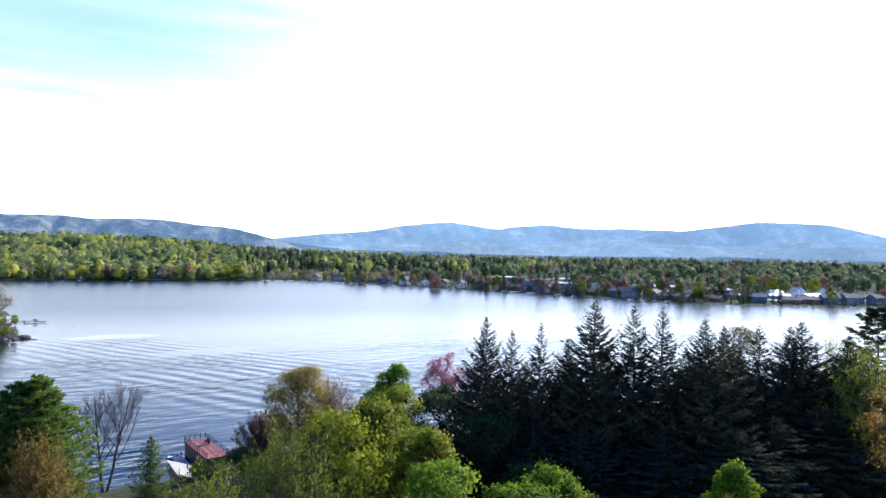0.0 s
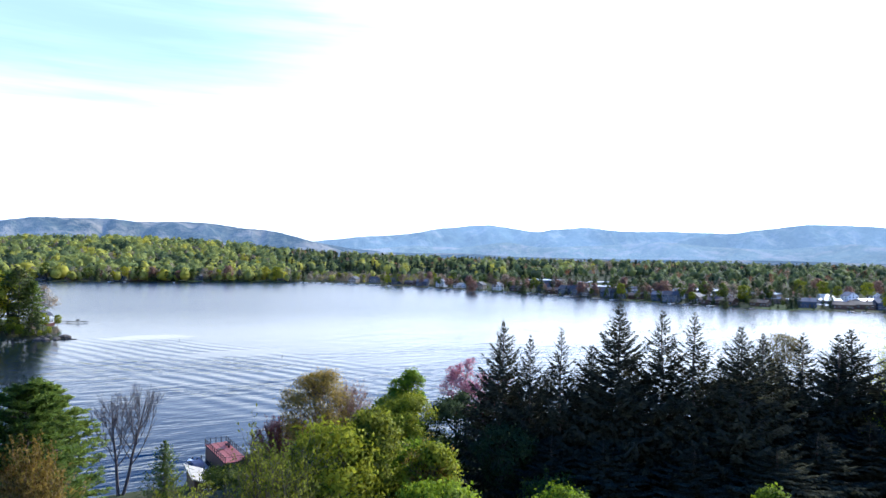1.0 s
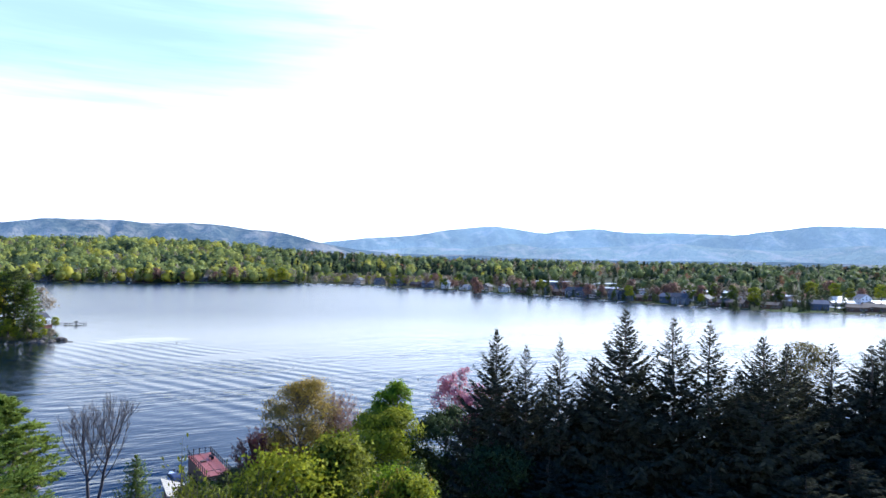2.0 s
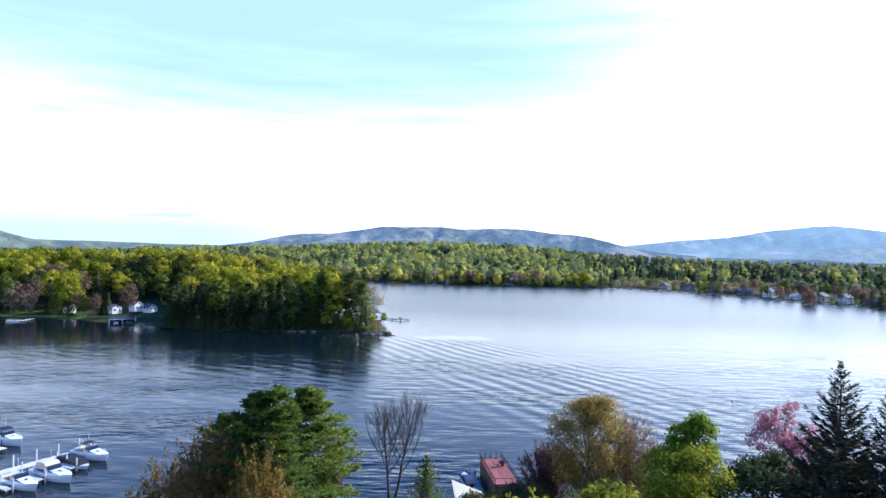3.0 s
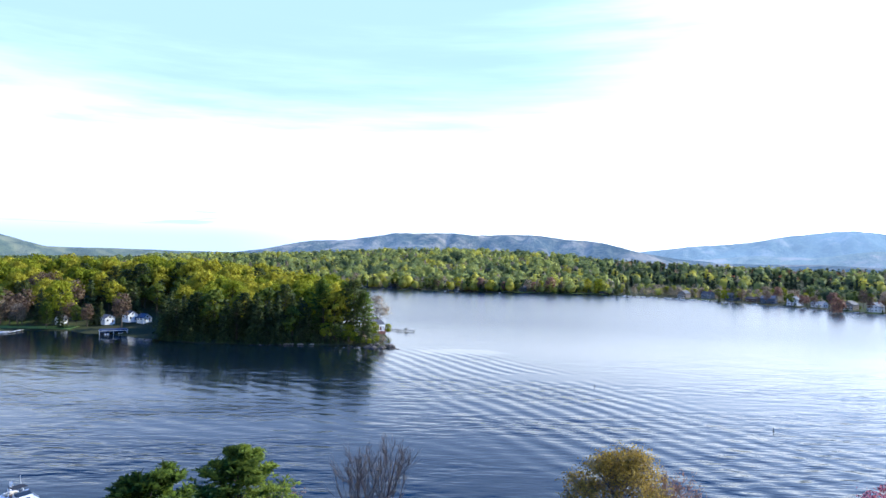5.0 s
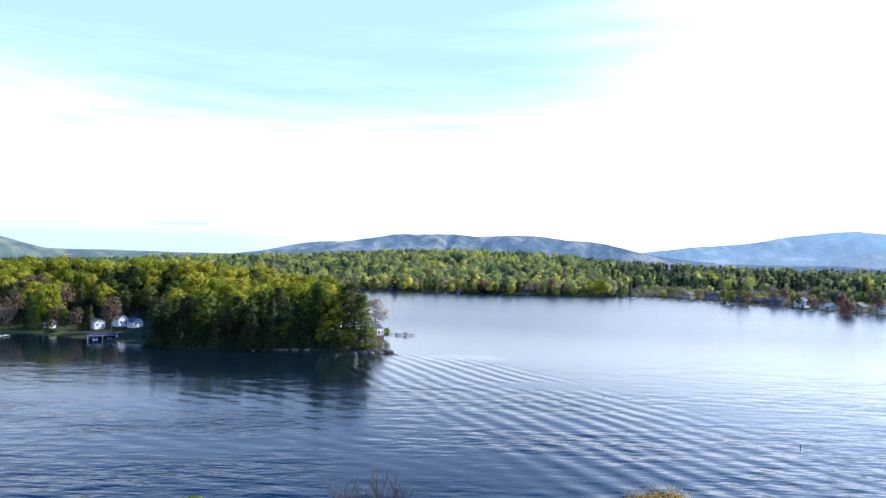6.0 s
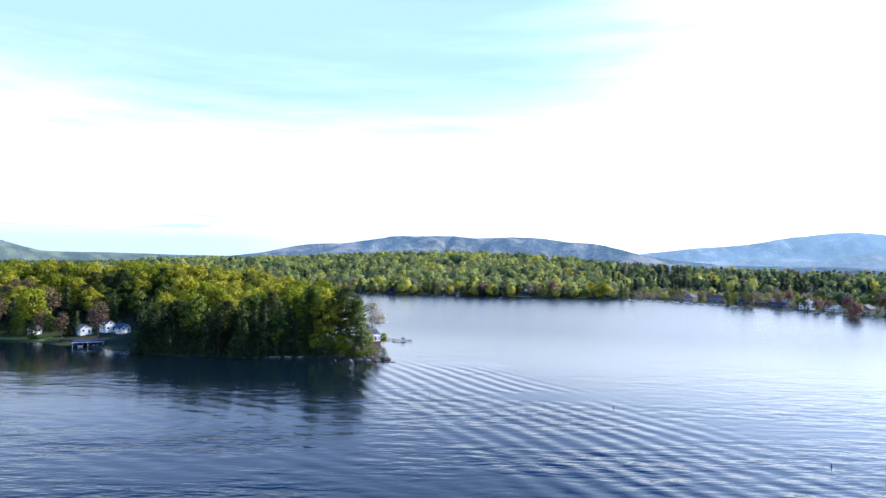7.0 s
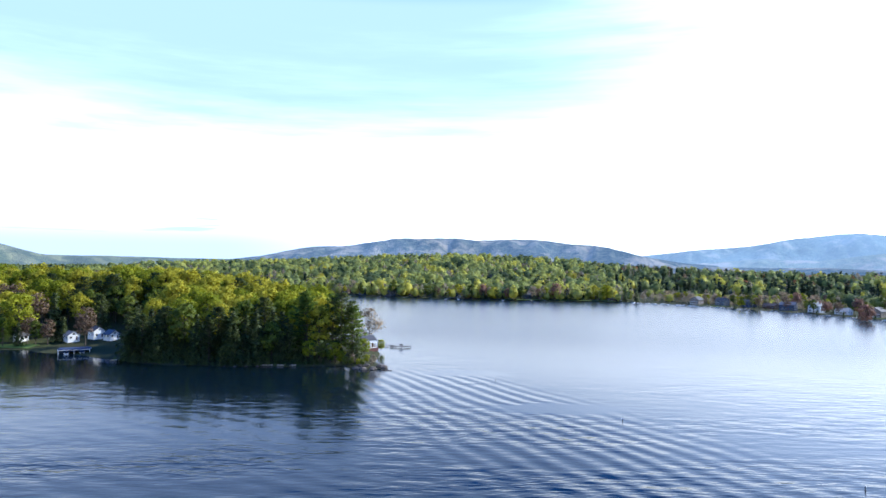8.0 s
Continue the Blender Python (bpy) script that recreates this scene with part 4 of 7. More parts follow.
    plant("maple", broadleaf(75, tall(24.6, 46, 22.6), 9.2, 6, 44, 14000, 0.25, 0.15, 0.24, twigs=4), SPRING, 24.6, 46, "yellow-green maple in spring leaf", "maple", 70)
    plant("cherry_tree", broadleaf(76, tall(39.6, 58, 24.2), 7.0, 9, 34, 6500, 0.20, 0.14, 0.18, twigs=8, loose=0.4), PINK, 39.6, 58, "cherry tree in full pink blossom", "cherry tree", 0)
    plant("hemlock", broadleaf(77, tall(32.0, 47, 22.4), 9.5, 3, 46, 14000, 0.26, 0.15, 0.24), EVERGREEN, 32.0, 47, "dark green rounded yew-like evergreen below the blossom", "evergreen", 0)
    plant("budding_tree", broadleaf(78, tall(37.5, 46.5, 24.0), 7.5, 7, 26, 5000, 0.20, 0.15, 0.16, twigs=9), MAROON, 37.5, 46.5, "thin tree with red-brown buds among the spruces", "tree", 0)
    # brown budding trees in front of the pines
    plant("budding_tree", shrub(79, tall(-17.6, 49.5, 22.9), 10, 110, 11, 34000, 0.26, 0.5), RUST, -17.6, 49.5, "orange-brown budding tree in front of the pines", "tree", 0, bark=OSIER)
    plant("budding_tree", shrub(80, tall(-11.8, 44.0, 22.4), 7, 90, 11, 26000, 0.24, 0.45), OCHRE, -11.6, 44.5, "ochre budding bush in front of the pines", "tree", 40, bark=OSIER)
    plant("budding_tree", shrub(81, tall(-22.5, 50, 19.6), 9, 80, 10, 20000, 0.24, 0.5), RUST, -22.5, 50, "brown twiggy tree beside the pines", "tree", 80, bark=OSIER)
    # canopy below the start of the flight
    low = [(8.7, 22.5, 26.7, 8.5, SPRING, 82), (3.0, 17.5, 28.0, 8.0, HAZEL, 83), (12.4, 24.5, 26.6, 7.0, HAZEL, 84), (16.4, 22.6, 24.9, 4.2, OCHRE, 85), (12.6, 14.0, 24.6, 7.5, BRIGHT, 126), (17.5, 11.5, 22.6, 6.5, BRIGHT, 128), (5.8, 21.5, 27.0, 6.5, HAZEL, 113), (16.5, 22.0, 24.4, 6.0, SPRING, 114), (-1.5, 20.0, 25.0, 7.0, HAZEL, 115), (17.0, 27.0, 23.0, 7.5, BRIGHT, 86), (20.5, 33.0, 21.5, 8.5, MIDGREEN, 87),
           (13.0, 33.5, 21.5, 8.5, HAZEL, 88), (6.0, 31.0, 20.5, 8.0, MIDGREEN, 89), (-1.0, 27.0, 20.5, 7.0, MIDGREEN, 90), (24.0, 15.5, 22.1, 10.5, BRIGHT, 130), (37.5, 8.5, 22.7, 7.0, BRIGHT, 124), (29.5, 24.0, 19.5, 8.0, MIDGREEN, 93),
           (17.0, 55.0, 13.0, 9.0, MIDGREEN, 94), (8.6, 71.0, 8.6, 7.0, MIDGREEN, 95), (14.6, 76.0, 8.2, 7.5, OLIVE, 96), (13.5, 66.0, 9.6, 6.0, HAZEL, 124), (74.0, 19.0, 29.2, 8.0, SPRING, 97), (70.0, 10.0, 26.8, 8.0, RUST, 98), (79.0, 17.0, 26.5, 7.0, RUST, 99), (73.5, 33.0, 29.3, 8.0, OLIVE, 100), (65.3, 12.5, 29.6, 8.5, SPRING, 131), (55.5, 3.6, 27.4, 8.0, RUST, 134), (-6.0, 36.0, 17.5, 7.0, MIDGREEN, 111), (-26.0, 40.0, 18.0, 8.0, OLIVE, 112), (30.0, 33.0, 21.5, 7.5, EVERGREEN, 121), (28.8, 53.0, 17.8, 7.5, EVERGREEN, 136)]
    for x, y, top, w, mat, seed in low:
        lab = {HAZEL.name: "olive-green tree in young leaf on the bank", OCHRE.name: "ochre budding tree on the bank", EVERGREEN.name: "dark green evergreen among the spruces", SPRING.name: "yellow-green tree in fresh spring leaf on the bank", RUST.name: "orange-brown budding tree on the bank", BRIGHT.name: "fresh bright green leafy tree on the bank",
               MIDGREEN.name: "green leafy tree on the bank", OLIVE.name: "olive tree coming into bud on the bank"}[mat.name]
        if mat is BRIGHT and y < 26 and x > 20:
            # crowns of many small clumps that break the outline
            made = broadleaf(seed, tall(x, y, top), w, 0.5, 60, 15000, 0.21, 0.095, 0.18, twigs=5, jit=0.9, loose=0.30, peak=0.8 if x > 30 else 0.4)
        elif y < 26 and seed % 2 == 1:
            made = shrub(seed, tall(x, y, top), w, 95, 11, 19000, 0.20, 0.8)
        else:
            made = broadleaf(seed, tall(x, y, top), w, 4, 30 if y < 26 else 48, 2600 if seed == 134 else (9000 if y < 36 else 8000), 0.25 if y < 26 else 0.20, 0.15, 0.18, twigs=6, jit=0.9, loose=0.65 if y < 26 else 0.4)
        plant("tree", made, mat, x, y, lab, "tree", seed * 37 % 360)


near_trees()


# ---- woods on the peninsula ----
LOTS = [[(440, 655), (560, 612), (564, 626), (446, 672)], [(470, 470), (500, 415), (535, 432), (500, 490)], [(448, 560), (462, 505), (500, 516), (486, 572)],
        [(500, 296), (600, 256), (632, 292), (536, 344)], [(940, 680), (1010, 640), (1030, 680), (960, 720)]]      # paved lots in the town
BIG_ROOFS = [(455, 606), (438, 468), (485, 402), (497, 352)]      # large buildings behind the houses


def point_in(poly, x, y):
    c = False
    for (ax, ay), (bx, by) in zip(poly, poly[1:] + poly[:1]):
        if (ay > y) != (by > y) and x < (bx - ax) * (y - ay) / (by - ay) + ax:
            c = not c
    return c


def peninsula_woods():
    rng = random.Random(5)
    kinds = {}

    def put(key, x, y, h, turn, sink=0.0):
        ob, h0 = kinds[key]
        if ob.get("free"):
            del ob["free"]
            ob.matrix_basis = pose(x, y, ground_at(x, y), 0, 0, turn) @ Matrix.Scale(h / h0, 4)
            return
        c = again(ob, x, y, turn, h / h0)
        if "free" in c:
            del c["free"]

    spec = {
        "gold1": (lambda: broadleaf(101, 18, 12, 5, 34, 2200, 0.78, 0.16, 0.3, 4), GOLD, "golden-green spring maple in the lakeside woods", "maple"),
        "gold2": (lambda: broadleaf(102, 18, 11, 5, 30, 2000, 0.78, 0.17, 0.3, 4), GOLD, "golden-green spring maple in the lakeside woods", "maple"),
        "gold3": (lambda: broadleaf(103, 17, 13, 5, 36, 2000, 0.78, 0.15, 0.3, 4), SPRING, "yellow-green spring tree in the lakeside woods", "tree"),
        "green": (lambda: broadleaf(104, 16, 9, 4, 24, 1200, 0.85, 0.18, 0.3), MIDGREEN, "green leafy tree in the lakeside woods", "tree"),
        "brown": (lambda: broadleaf(105, 15, 9, 4, 30, 1000, 0.6, 0.15, 0.25, twigs=4), BROWN, "brown budding tree on the shore", "budding tree"),
        "pine": (lambda: pine(106, 19, 8, 4, 40, 7, 8, 0.95), DEEP, "dark green pine in the lakeside woods", "pine"),
        "wpine": (lambda: pine(109, 20, 9, 3, 44, 8, 8, 0.95), PINE, "green white pine at the tip of the peninsula", "pine"),
        "rose": (lambda: broadleaf(108, 13, 10, 3, 28, 1100, 0.8, 0.17, 0.25), ROSE, "round red-brown budding tree on the shore", "budding tree"),
        "tan": (lambda: broadleaf(110, 14, 10, 3, 30, 900, 0.55, 0.15, 0.22, 4, twigs=5, loose=0.5), TANBUD, "pale tan budding tree with open twiggy crown", "budding tree"),
        "hemlock": (lambda: spruce(107, 17, 8.6, 30, 6, 11, 1.05, 0.03, 1.0, 0.5, False), DEEP, "dark green hemlock at the lake's edge", "hemlock"),
    }
    for key, (make, mat, lab, cat) in spec.items():
        ob = plant(cat.replace(" ", "_"), make(), mat, 0, 0, lab, cat, group="trees round the lake")
        ob["free"] = 1
        kinds[key] = (ob, {"gold1": 18, "gold2": 18, "gold3": 17, "green": 16, "brown": 15, "pine": 19, "wpine": 20, "hemlock": 17, "rose": 13, "tan": 14}[key])
    # the mixed edge along the water
    for k in range(76):
        x = -136 + 94 * k / 75 + rng.uniform(-1.5, 1.5)
        if x > -60:
            continue
        y = np.interp(x, [-136, -128, -92, -66, -43, -30], [318, 312, 306, 308, 311, 306]) + rng.uniform(0.0, 13.0)
        edge = rng.random()
        dark = x < -60
        key = "hemlock" if edge < (0.84 if dark else 0.15) else (("pine" if dark else "wpine") if edge < (0.96 if dark else 0.60) else ("green" if dark else "gold3"))
        put(key, x, y, rng.uniform(0.50, 1.05) * 21, rng.uniform(0, 360))
    # low dark bushes leaning over the water's edge
    for k in range(44):
        x = -134 + 106 * k / 43 + rng.uniform(-1, 1)
        y = float(np.interp(x, [-136, -128, -92, -66, -43, -30], [313, 309.5, 302.5, 304.5, 307.5, 300.5])) + rng.uniform(0.4, 2.0)
        put("hemlock" if x < -46 else ("green", "tan", "gold3")[k % 3], x, y, rng.uniform(3.5, 7) * (1.0 if x < -35 else 0.55), rng.uniform(0, 360))
    # the woods behind
    done, tries = [], 0
    while len(done) < 215 and tries < 9000:
        tries += 1
        x = rng.uniform(-330, -30)
        y = rng.uniform(310, 470)
        d = float(shore_distance(np.array([x]), np.array([y]))[0])
        if d < 7 or d > 150 or x > -58:
            continue
        if -208 < x < -150 and y < 374 or -215 < x < -140 and y < 352:      # the clearing with the cottages
            continue
        if x < -205 and d < 14:
            continue
        if any((x - a) ** 2 + (y - b) ** 2 < (8.6 if x < -62 else 11.5) ** 2 for a, b in done):
            continue
        done.append((x, y))
        e = rng.random()
        if x > -60:
            key = "hemlock" if e < 0.2 else ("wpine" if e < 0.55 else ("gold3" if e < 0.9 else "green"))
            h = rng.uniform(19, 25) if x < -45 else rng.uniform(14, 20)
        elif d < 24:
            key = "green" if e < 0.12 else ("hemlock" if e < 0.56 else ("gold3" if e < 0.70 else ("pine" if e < 0.92 else "brown")))
            h = rng.uniform(19, 25)
        elif x < -138 and y < 396:
            key = "pine" if e < 0.34 else ("hemlock" if e < 0.58 else ("brown" if e < 0.74 else ("gold2" if e < 0.88 else "green")))
            h = rng.uniform(17, 23)
        else:
            key = "gold1" if e < 0.30 else ("gold2" if e < 0.54 else ("gold3" if e < 0.84 else ("pine" if e < 0.93 else "brown")))
            h = rng.uniform(22, 28)
        put(key, x, y, h, rng.uniform(0, 360))
    for x, y, key, h in [(-173, 352, "brown", 19), (-194, 356, "brown", 13), (-250, 372, "brown", 18), (-262, 380, "brown", 19), (-241, 368, "brown", 17), (-275, 376, "rose", 15), (-200, 356, "green", 12), (-190, 362, "hemlock", 13), (-218, 358, "green", 14), (-206, 352, "hemlock", 12), (-234, 362, "brown", 14),
                         (-146, 340, "hemlock", 9), (-141, 334, "green", 10), (-138, 345, "hemlock", 16), (-29.5, 350, "gold3", 6), (-37.5, 366, "tan", 20), (-42, 314, "pine", 27), (-36.8, 312, "wpine", 22), (-46.5, 319, "wpine", 25), (-39.5, 325, "pine", 22), (-34.5, 308, "hemlock", 13), (-51, 313, "gold2", 22), (-56, 312, "wpine", 25), (-55, 325, "gold1", 25), (-48, 333, "gold3", 20), (-43.5, 309.5, "gold3", 9), (-49, 309, "green", 8), (-54, 308.5, "gold3", 9), (-27, 303.5, "tan", 4.5), (-30, 305, "gold3", 4), (-58, 318, "wpine", 27), (-33.5, 322, "gold3", 8), (-213.6, 352, "wpine", 13), (-207, 360, "brown", 16), (-194, 361, "hemlock", 11), (-230, 353, "tan", 13), (-238, 358, "brown", 15), (-246, 362, "tan", 14), (-40, 308.5, "hemlock", 6), (-46, 309.5, "green", 6), (-38, 316, "hemlock", 8), (-44, 318, "hemlock", 9), (-50, 318, "hemlock", 10), (-36, 304.5, "green", 4)]:
        put(key, x, y, h, rng.uniform(0, 360))
    # trees between the houses of the far shore
    far = [(357, 510, "hemlock", 20), (412, 318, "hemlock", 17), (316, 541, "rose", 17), (300, 690, "gold3", 13), (372, 500, "hemlock", 18), (398, 452, "rose", 12), (405, 430, "pine", 20), (395, 475, "hemlock", 22), (424, 372, "green", 16),
           (436, 350, "hemlock", 13), (446, 328, "gold3", 16), (470, 300, "hemlock", 15), (490, 285, "hemlock", 14), (521, 262, "green", 13), (338, 575, "green", 13), (330, 600, "brown", 12), (322, 625, "green", 12), (352, 556, "brown", 13),
           (311, 650, "brown", 14), (296, 672, "brown", 14), (290, 716, "green", 12), (281, 690, "hemlock", 9), (284, 683, "gold3", 13), (42, 830, "hemlock", 18), (37, 828, "hemlock", 17), (48, 826, "gold3", 15), (201, 797, "hemlock", 19), (212, 792, "hemlock", 17),
           (20, 838, "brown", 15), (60, 828, "hemlock", 12), (82, 824, "hemlock", 14), (96, 823, "hemlock", 13), (104, 830, "rose", 13), (-20, 858, "brown", 15), (-30, 862, "green", 15), (-66, 878, "gold3", 15), (-72, 884, "green", 14), (-100, 900, "hemlock", 16)]
    for k in range(24):
        x = -150 + 14.4 * k + rng.uniform(-2, 2)
        y = float(np.interp(x, [-170, -117, -64, -5, 55, 132, 195], [945, 888, 862, 835, 812, 806, 790])) + rng.uniform(4, 12)
        far.append((x, y, rng.choice(["green", "gold3", "gold3", "tan", "hemlock", "pine", "tan", "rose", "gold2"]), rng.uniform(11, 21)))
    for k in range(44):
        x, y = 225 + 4.7 * k * 0.42, 790 - 4.4 * k * 0.5
        far.append((x + rng.uniform(18, 34), y + rng.uniform(16, 30), ("tan", "tan", "tan", "gold3")[k % 4], rng.uniform(8, 12)))
    line = [(300, 720), (345, 600), (375, 520), (392, 445), (405, 395), (430, 335), (475, 290), (560, 245)]
    for (ax, ay), (bx, by) in zip(line, line[1:]):
        town = bx > 376
        for k in range(24 if town else 27):
            f = (k + rng.random()) / (24 if town else 27)
            back = rng.uniform(22, 62) if town or k < 15 else rng.uniform(3, 22)
            nx, ny = ay - by, bx - ax
            ln = math.hypot(nx, ny)
            far.append((ax + (bx - ax) * f + nx / ln * back, ay + (by - ay) * f + ny / ln * back, rng.choice(["hemlock", "pine", "hemlock", "brown", "green", "tan", "rose"] if town else ["hemlock", "green", "pine", "tan", "green", "brown", "gold3", "rose"]), rng.uniform(9, 18) if k < 15 else rng.uniform(7, 13)))
    for k in range(70):
        f = k / 69 * (len(line) - 1)
        i = min(int(f), len(line) - 2)
        x, y = (line[i][q] + (line[i + 1][q] - line[i][q]) * (f - i) for q in (0, 1))
        turn_x, turn_y = line[i][1] - line[i + 1][1], line[i + 1][0] - line[i][0]
        ln = math.hypot(turn_x, turn_y)
        off = rng.uniform(3, 9) - 3
        x, y = x + turn_x / ln * off, y + turn_y / ln * off
        if float(shore_distance(np.array([x]), np.array([y]))[0]) < 2:
            x, y = x + turn_x / ln * 6, y + turn_y / ln * 6
        far.append((x, y, rng.choice(["hemlock", "green", "hemlock", "brown"]), rng.uniform(4, 9)))
    # small hemlocks added to draw a dark shadow line at the water's edge
    for k in range(70):
        f = k / 69 * (len(line) - 1)
        i = min(int(f), len(line) - 2)
        x, y = (line[i][q] + (line[i + 1][q] - line[i][q]) * (f - i) for q in (0, 1))
        d = float(shore_distance(np.array([x]), np.array([y]))[0])
        nx, ny = line[i][1] - line[i + 1][1], line[i + 1][0] - line[i][0]
        ln = math.hypot(nx, ny)
        back = rng.uniform(1.2, 3.5) - d
        far.append((x + nx / ln * back + rng.uniform(-2, 2), y + ny / ln * back, "hemlock", rng.uniform(2.5, 5.0)))
    for k in range(14):
        f = (k + rng.random()) / 14 * (len(line) - 1)
        i = min(int(f), len(line) - 2)
        x, y = (line[i][q] + (line[i + 1][q] - line[i][q]) * (f - i) for q in (0, 1))
        d = float(shore_distance(np.array([x]), np.array([y]))[0])
        nx, ny = line[i][1] - line[i + 1][1], line[i + 1][0] - line[i][0]
        ln = math.hypot(nx, ny)
        back = rng.uniform(4, 11) - d
        far.append((x + nx / ln * back, y + ny / ln * back, rng.choice(["hemlock", "pine", "gold3", "rose", "hemlock", "pine"]), rng.uniform(9, 17)))
    got = 0
    while got < 46:
        x, y = rng.uniform(340, 700), rng.uniform(250, 640)
        d = float(shore_distance(np.array([x]), np.array([y]))[0])
        if d < 55 or d > 155 or any(abs(x - a) < 32 and abs(y - b) < 30 for a, b in BIG_ROOFS):
            continue
        got += 1
        far.append((x, y, rng.choice(["hemlock", "pine", "hemlock", "green", "gold3", "rose"]), rng.uniform(10, 20)))
    for x, y, key, h in far:
        if any(point_in(c, x, y) for c in LOTS):
            continue
        put(key, x, y, h, rng.uniform(0, 360))


peninsula_woods()


# ---- far woods ----
def far_woods():
    """All the woods beyond the lake, too many to count."""
    rng = np.random.default_rng(77)
    templates = {"leafy": [], "open": [], "fir": []}
    for s in range(14):
        # a crown of uneven clumps round a small closed core
        tall = s % 3 == 1
        wide = (0.78, 0.58, 0.92, 0.70, 0.50, 0.84)[s % 6]
        count = 7 + s % 4
        lc = unit(rng.normal(size=(count, 3)) + np.array([0, 0, 0.2])) * rng.uniform(0.45, 0.85, (count, 1))
        lc[0] = (0.1 * rng.normal(), 0.1 * rng.normal(), 0.86)
        lc = lc * np.array([wide / 2, wide / 2, 0.40]) + np.array([0, 0, 0.56])
        lr = rng.uniform(0.11, 0.21, count) * (0.85 if tall else 1.0)
        th, ph = np.linspace(0, 2 * math.pi, 7), np.linspace(0.05, 0.92, 5) * math.pi
        T_, P_ = np.meshgrid(th, ph, indexing="ij")
        d = np.stack([np.sin(P_) * np.cos(T_), np.sin(P_) * np.sin(T_), np.cos(P_)], -1)
        p = d * np.array([wide * 0.40, wide * 0.40, 0.39]) * (1 + 0.16 * np.sin(T_ * 2 + s)[..., None]) + np.array([0, 0, 0.50])
        q = np.stack([p[:-1, :-1], p[:-1, 1:], p[1:, 1:], p[1:, :-1]], 2).reshape(-1, 3)
        qd = np.stack([d[:-1, :-1], d[:-1, 1:], d[1:, 1:], d[1:, :-1]], 2).reshape(-1, 3)
        m = 58
        k = rng.choice(count, m, p=lr ** 2 / (lr ** 2).sum())
        cd = unit(rng.normal(size=(m, 3)) + unit(lc[k] - np.array([0, 0, 0.45])) * 0.6 + np.array([0, 0, 0.25]))
        cp = lc[k] + cd * lr[k][:, None] * rng.uniform(0.65, 1.2, (m, 1)) * np.array([1, 1, 0.8])
        cv, _ = cards(rng, cp, cd + rng.normal(0, 0.40, cd.shape), rng.uniform(0.10, 0.20, m), 0.85)
        cn = unit(cd + rng.normal(0, 0.25, cd.shape) + np.array([0, 0, 0.7]))
        templates["leafy"].append((np.concatenate([q, cv]), np.concatenate([unit(qd + np.array([0, 0, 0.3])), np.repeat(cn, 4, 0)])))
    for s in range(6):
        # an open crown of fine upswept twigs
        wide, m = (0.66, 0.52, 0.80)[s % 3], 74
        th, rr = rng.uniform(0, 6.283, m), np.sqrt(rng.random(m))
        zz = rng.uniform(0.30, 1.0, m)
        spread = wide / 2 * np.sin(np.clip(zz * 0.92 + 0.10, 0, 1) * math.pi) ** 0.6
        cp = np.stack([np.cos(th) * rr * spread, np.sin(th) * rr * spread, zz * 0.96], -1)
        up = unit(np.stack([np.cos(th) * rr, np.sin(th) * rr, np.full(m, 1.1)], -1) + rng.normal(0, 0.3, (m, 3)))
        cv, _ = cards(rng, cp, rng.normal(size=(m, 3)), rng.uniform(0.13, 0.22, m), 0.30, up)
        bole, _ = tube(np.array([[0, 0, 0], [0.01, 0, 0.4], [0, 0.01, 0.85]]), [0.022, 0.016, 0.005], 3)
        bole = bole[[0, 1, 4, 3, 1, 2, 5, 4, 3, 4, 7, 6]]
        cn = unit(np.stack([np.cos(th) * rr, np.sin(th) * rr, zz - 0.2], -1) + rng.normal(0, 0.25, (m, 3)))
        templates["open"].append((np.concatenate([cv, bole]), np.concatenate([np.repeat(cn, 4, 0), np.tile([[0, -0.5, 0.8]], (12, 1))])))
    for s in range(6):
        _, (v, f, nn) = spruce(220 + s, 1.0, (0.34, 0.44, 0.38)[s % 3], 11, 4, 2, 0.17, 0.04, 1.0, 0.55, False)
        v = v.copy()
        v[:, 2] = np.clip(v[:, 2], -0.02, 1.05)
        templates["fir"].append((v, nn))
    V, T, NN = [], [], []

    def add(kind, x, y, h, tone):
        t, nn = templates[kind][rng.integers(len(templates[kind]))]
        a = rng.uniform(0, 6.283)
        c, s = math.cos(a), math.sin(a)
        w = h * (rng.uniform(1.0, 1.5) if kind == "leafy" else rng.uniform(0.9, 1.3))
        V.append(np.stack([(t[:, 0] * c - t[:, 1] * s) * w + x, (t[:, 0] * s + t[:, 1] * c) * w + y, t[:, 2] * h], -1))
        NN.append(np.stack([nn[:, 0] * c - nn[:, 1] * s, nn[:, 0] * s + nn[:, 1] * c, nn[:, 2]], -1))
        T.append(np.full(len(t), tone))
        return len(t)

    def scatter(x0, x1, y0, y1, gap, keep):
        gx, gy = np.meshgrid(np.arange(x0, x1, gap), np.arange(y0, y1, gap))
        gx, gy = gx.ravel() + rng.uniform(-0.8, 0.8, gx.size) * gap, gy.ravel() + rng.uniform(-0.8, 0.8, gy.size) * gap
        d = shore_distance(gx, gy)
        k = keep(gx, gy, d)
        return gx[k], gy[k], d[k]

    def fill(xs, ys, ds, mix):
        z = land(xs, ys)
        patch = 1.1 * np.sin(xs * 0.031 + 1.3 + 1.2 * np.sin(ys * 0.013)) * np.sin(ys * 0.019 + 0.6 + np.sin(xs * 0.017)) + 0.6 * np.sin(xs * 0.067 + ys * 0.043) + rng.normal(0, 0.15, len(xs))
        for x, y, zz, d, p in zip(xs, ys, z, ds, patch):
            kind, h, tone = mix(x, y, d, p)
            add(kind, x, y, h, tone)
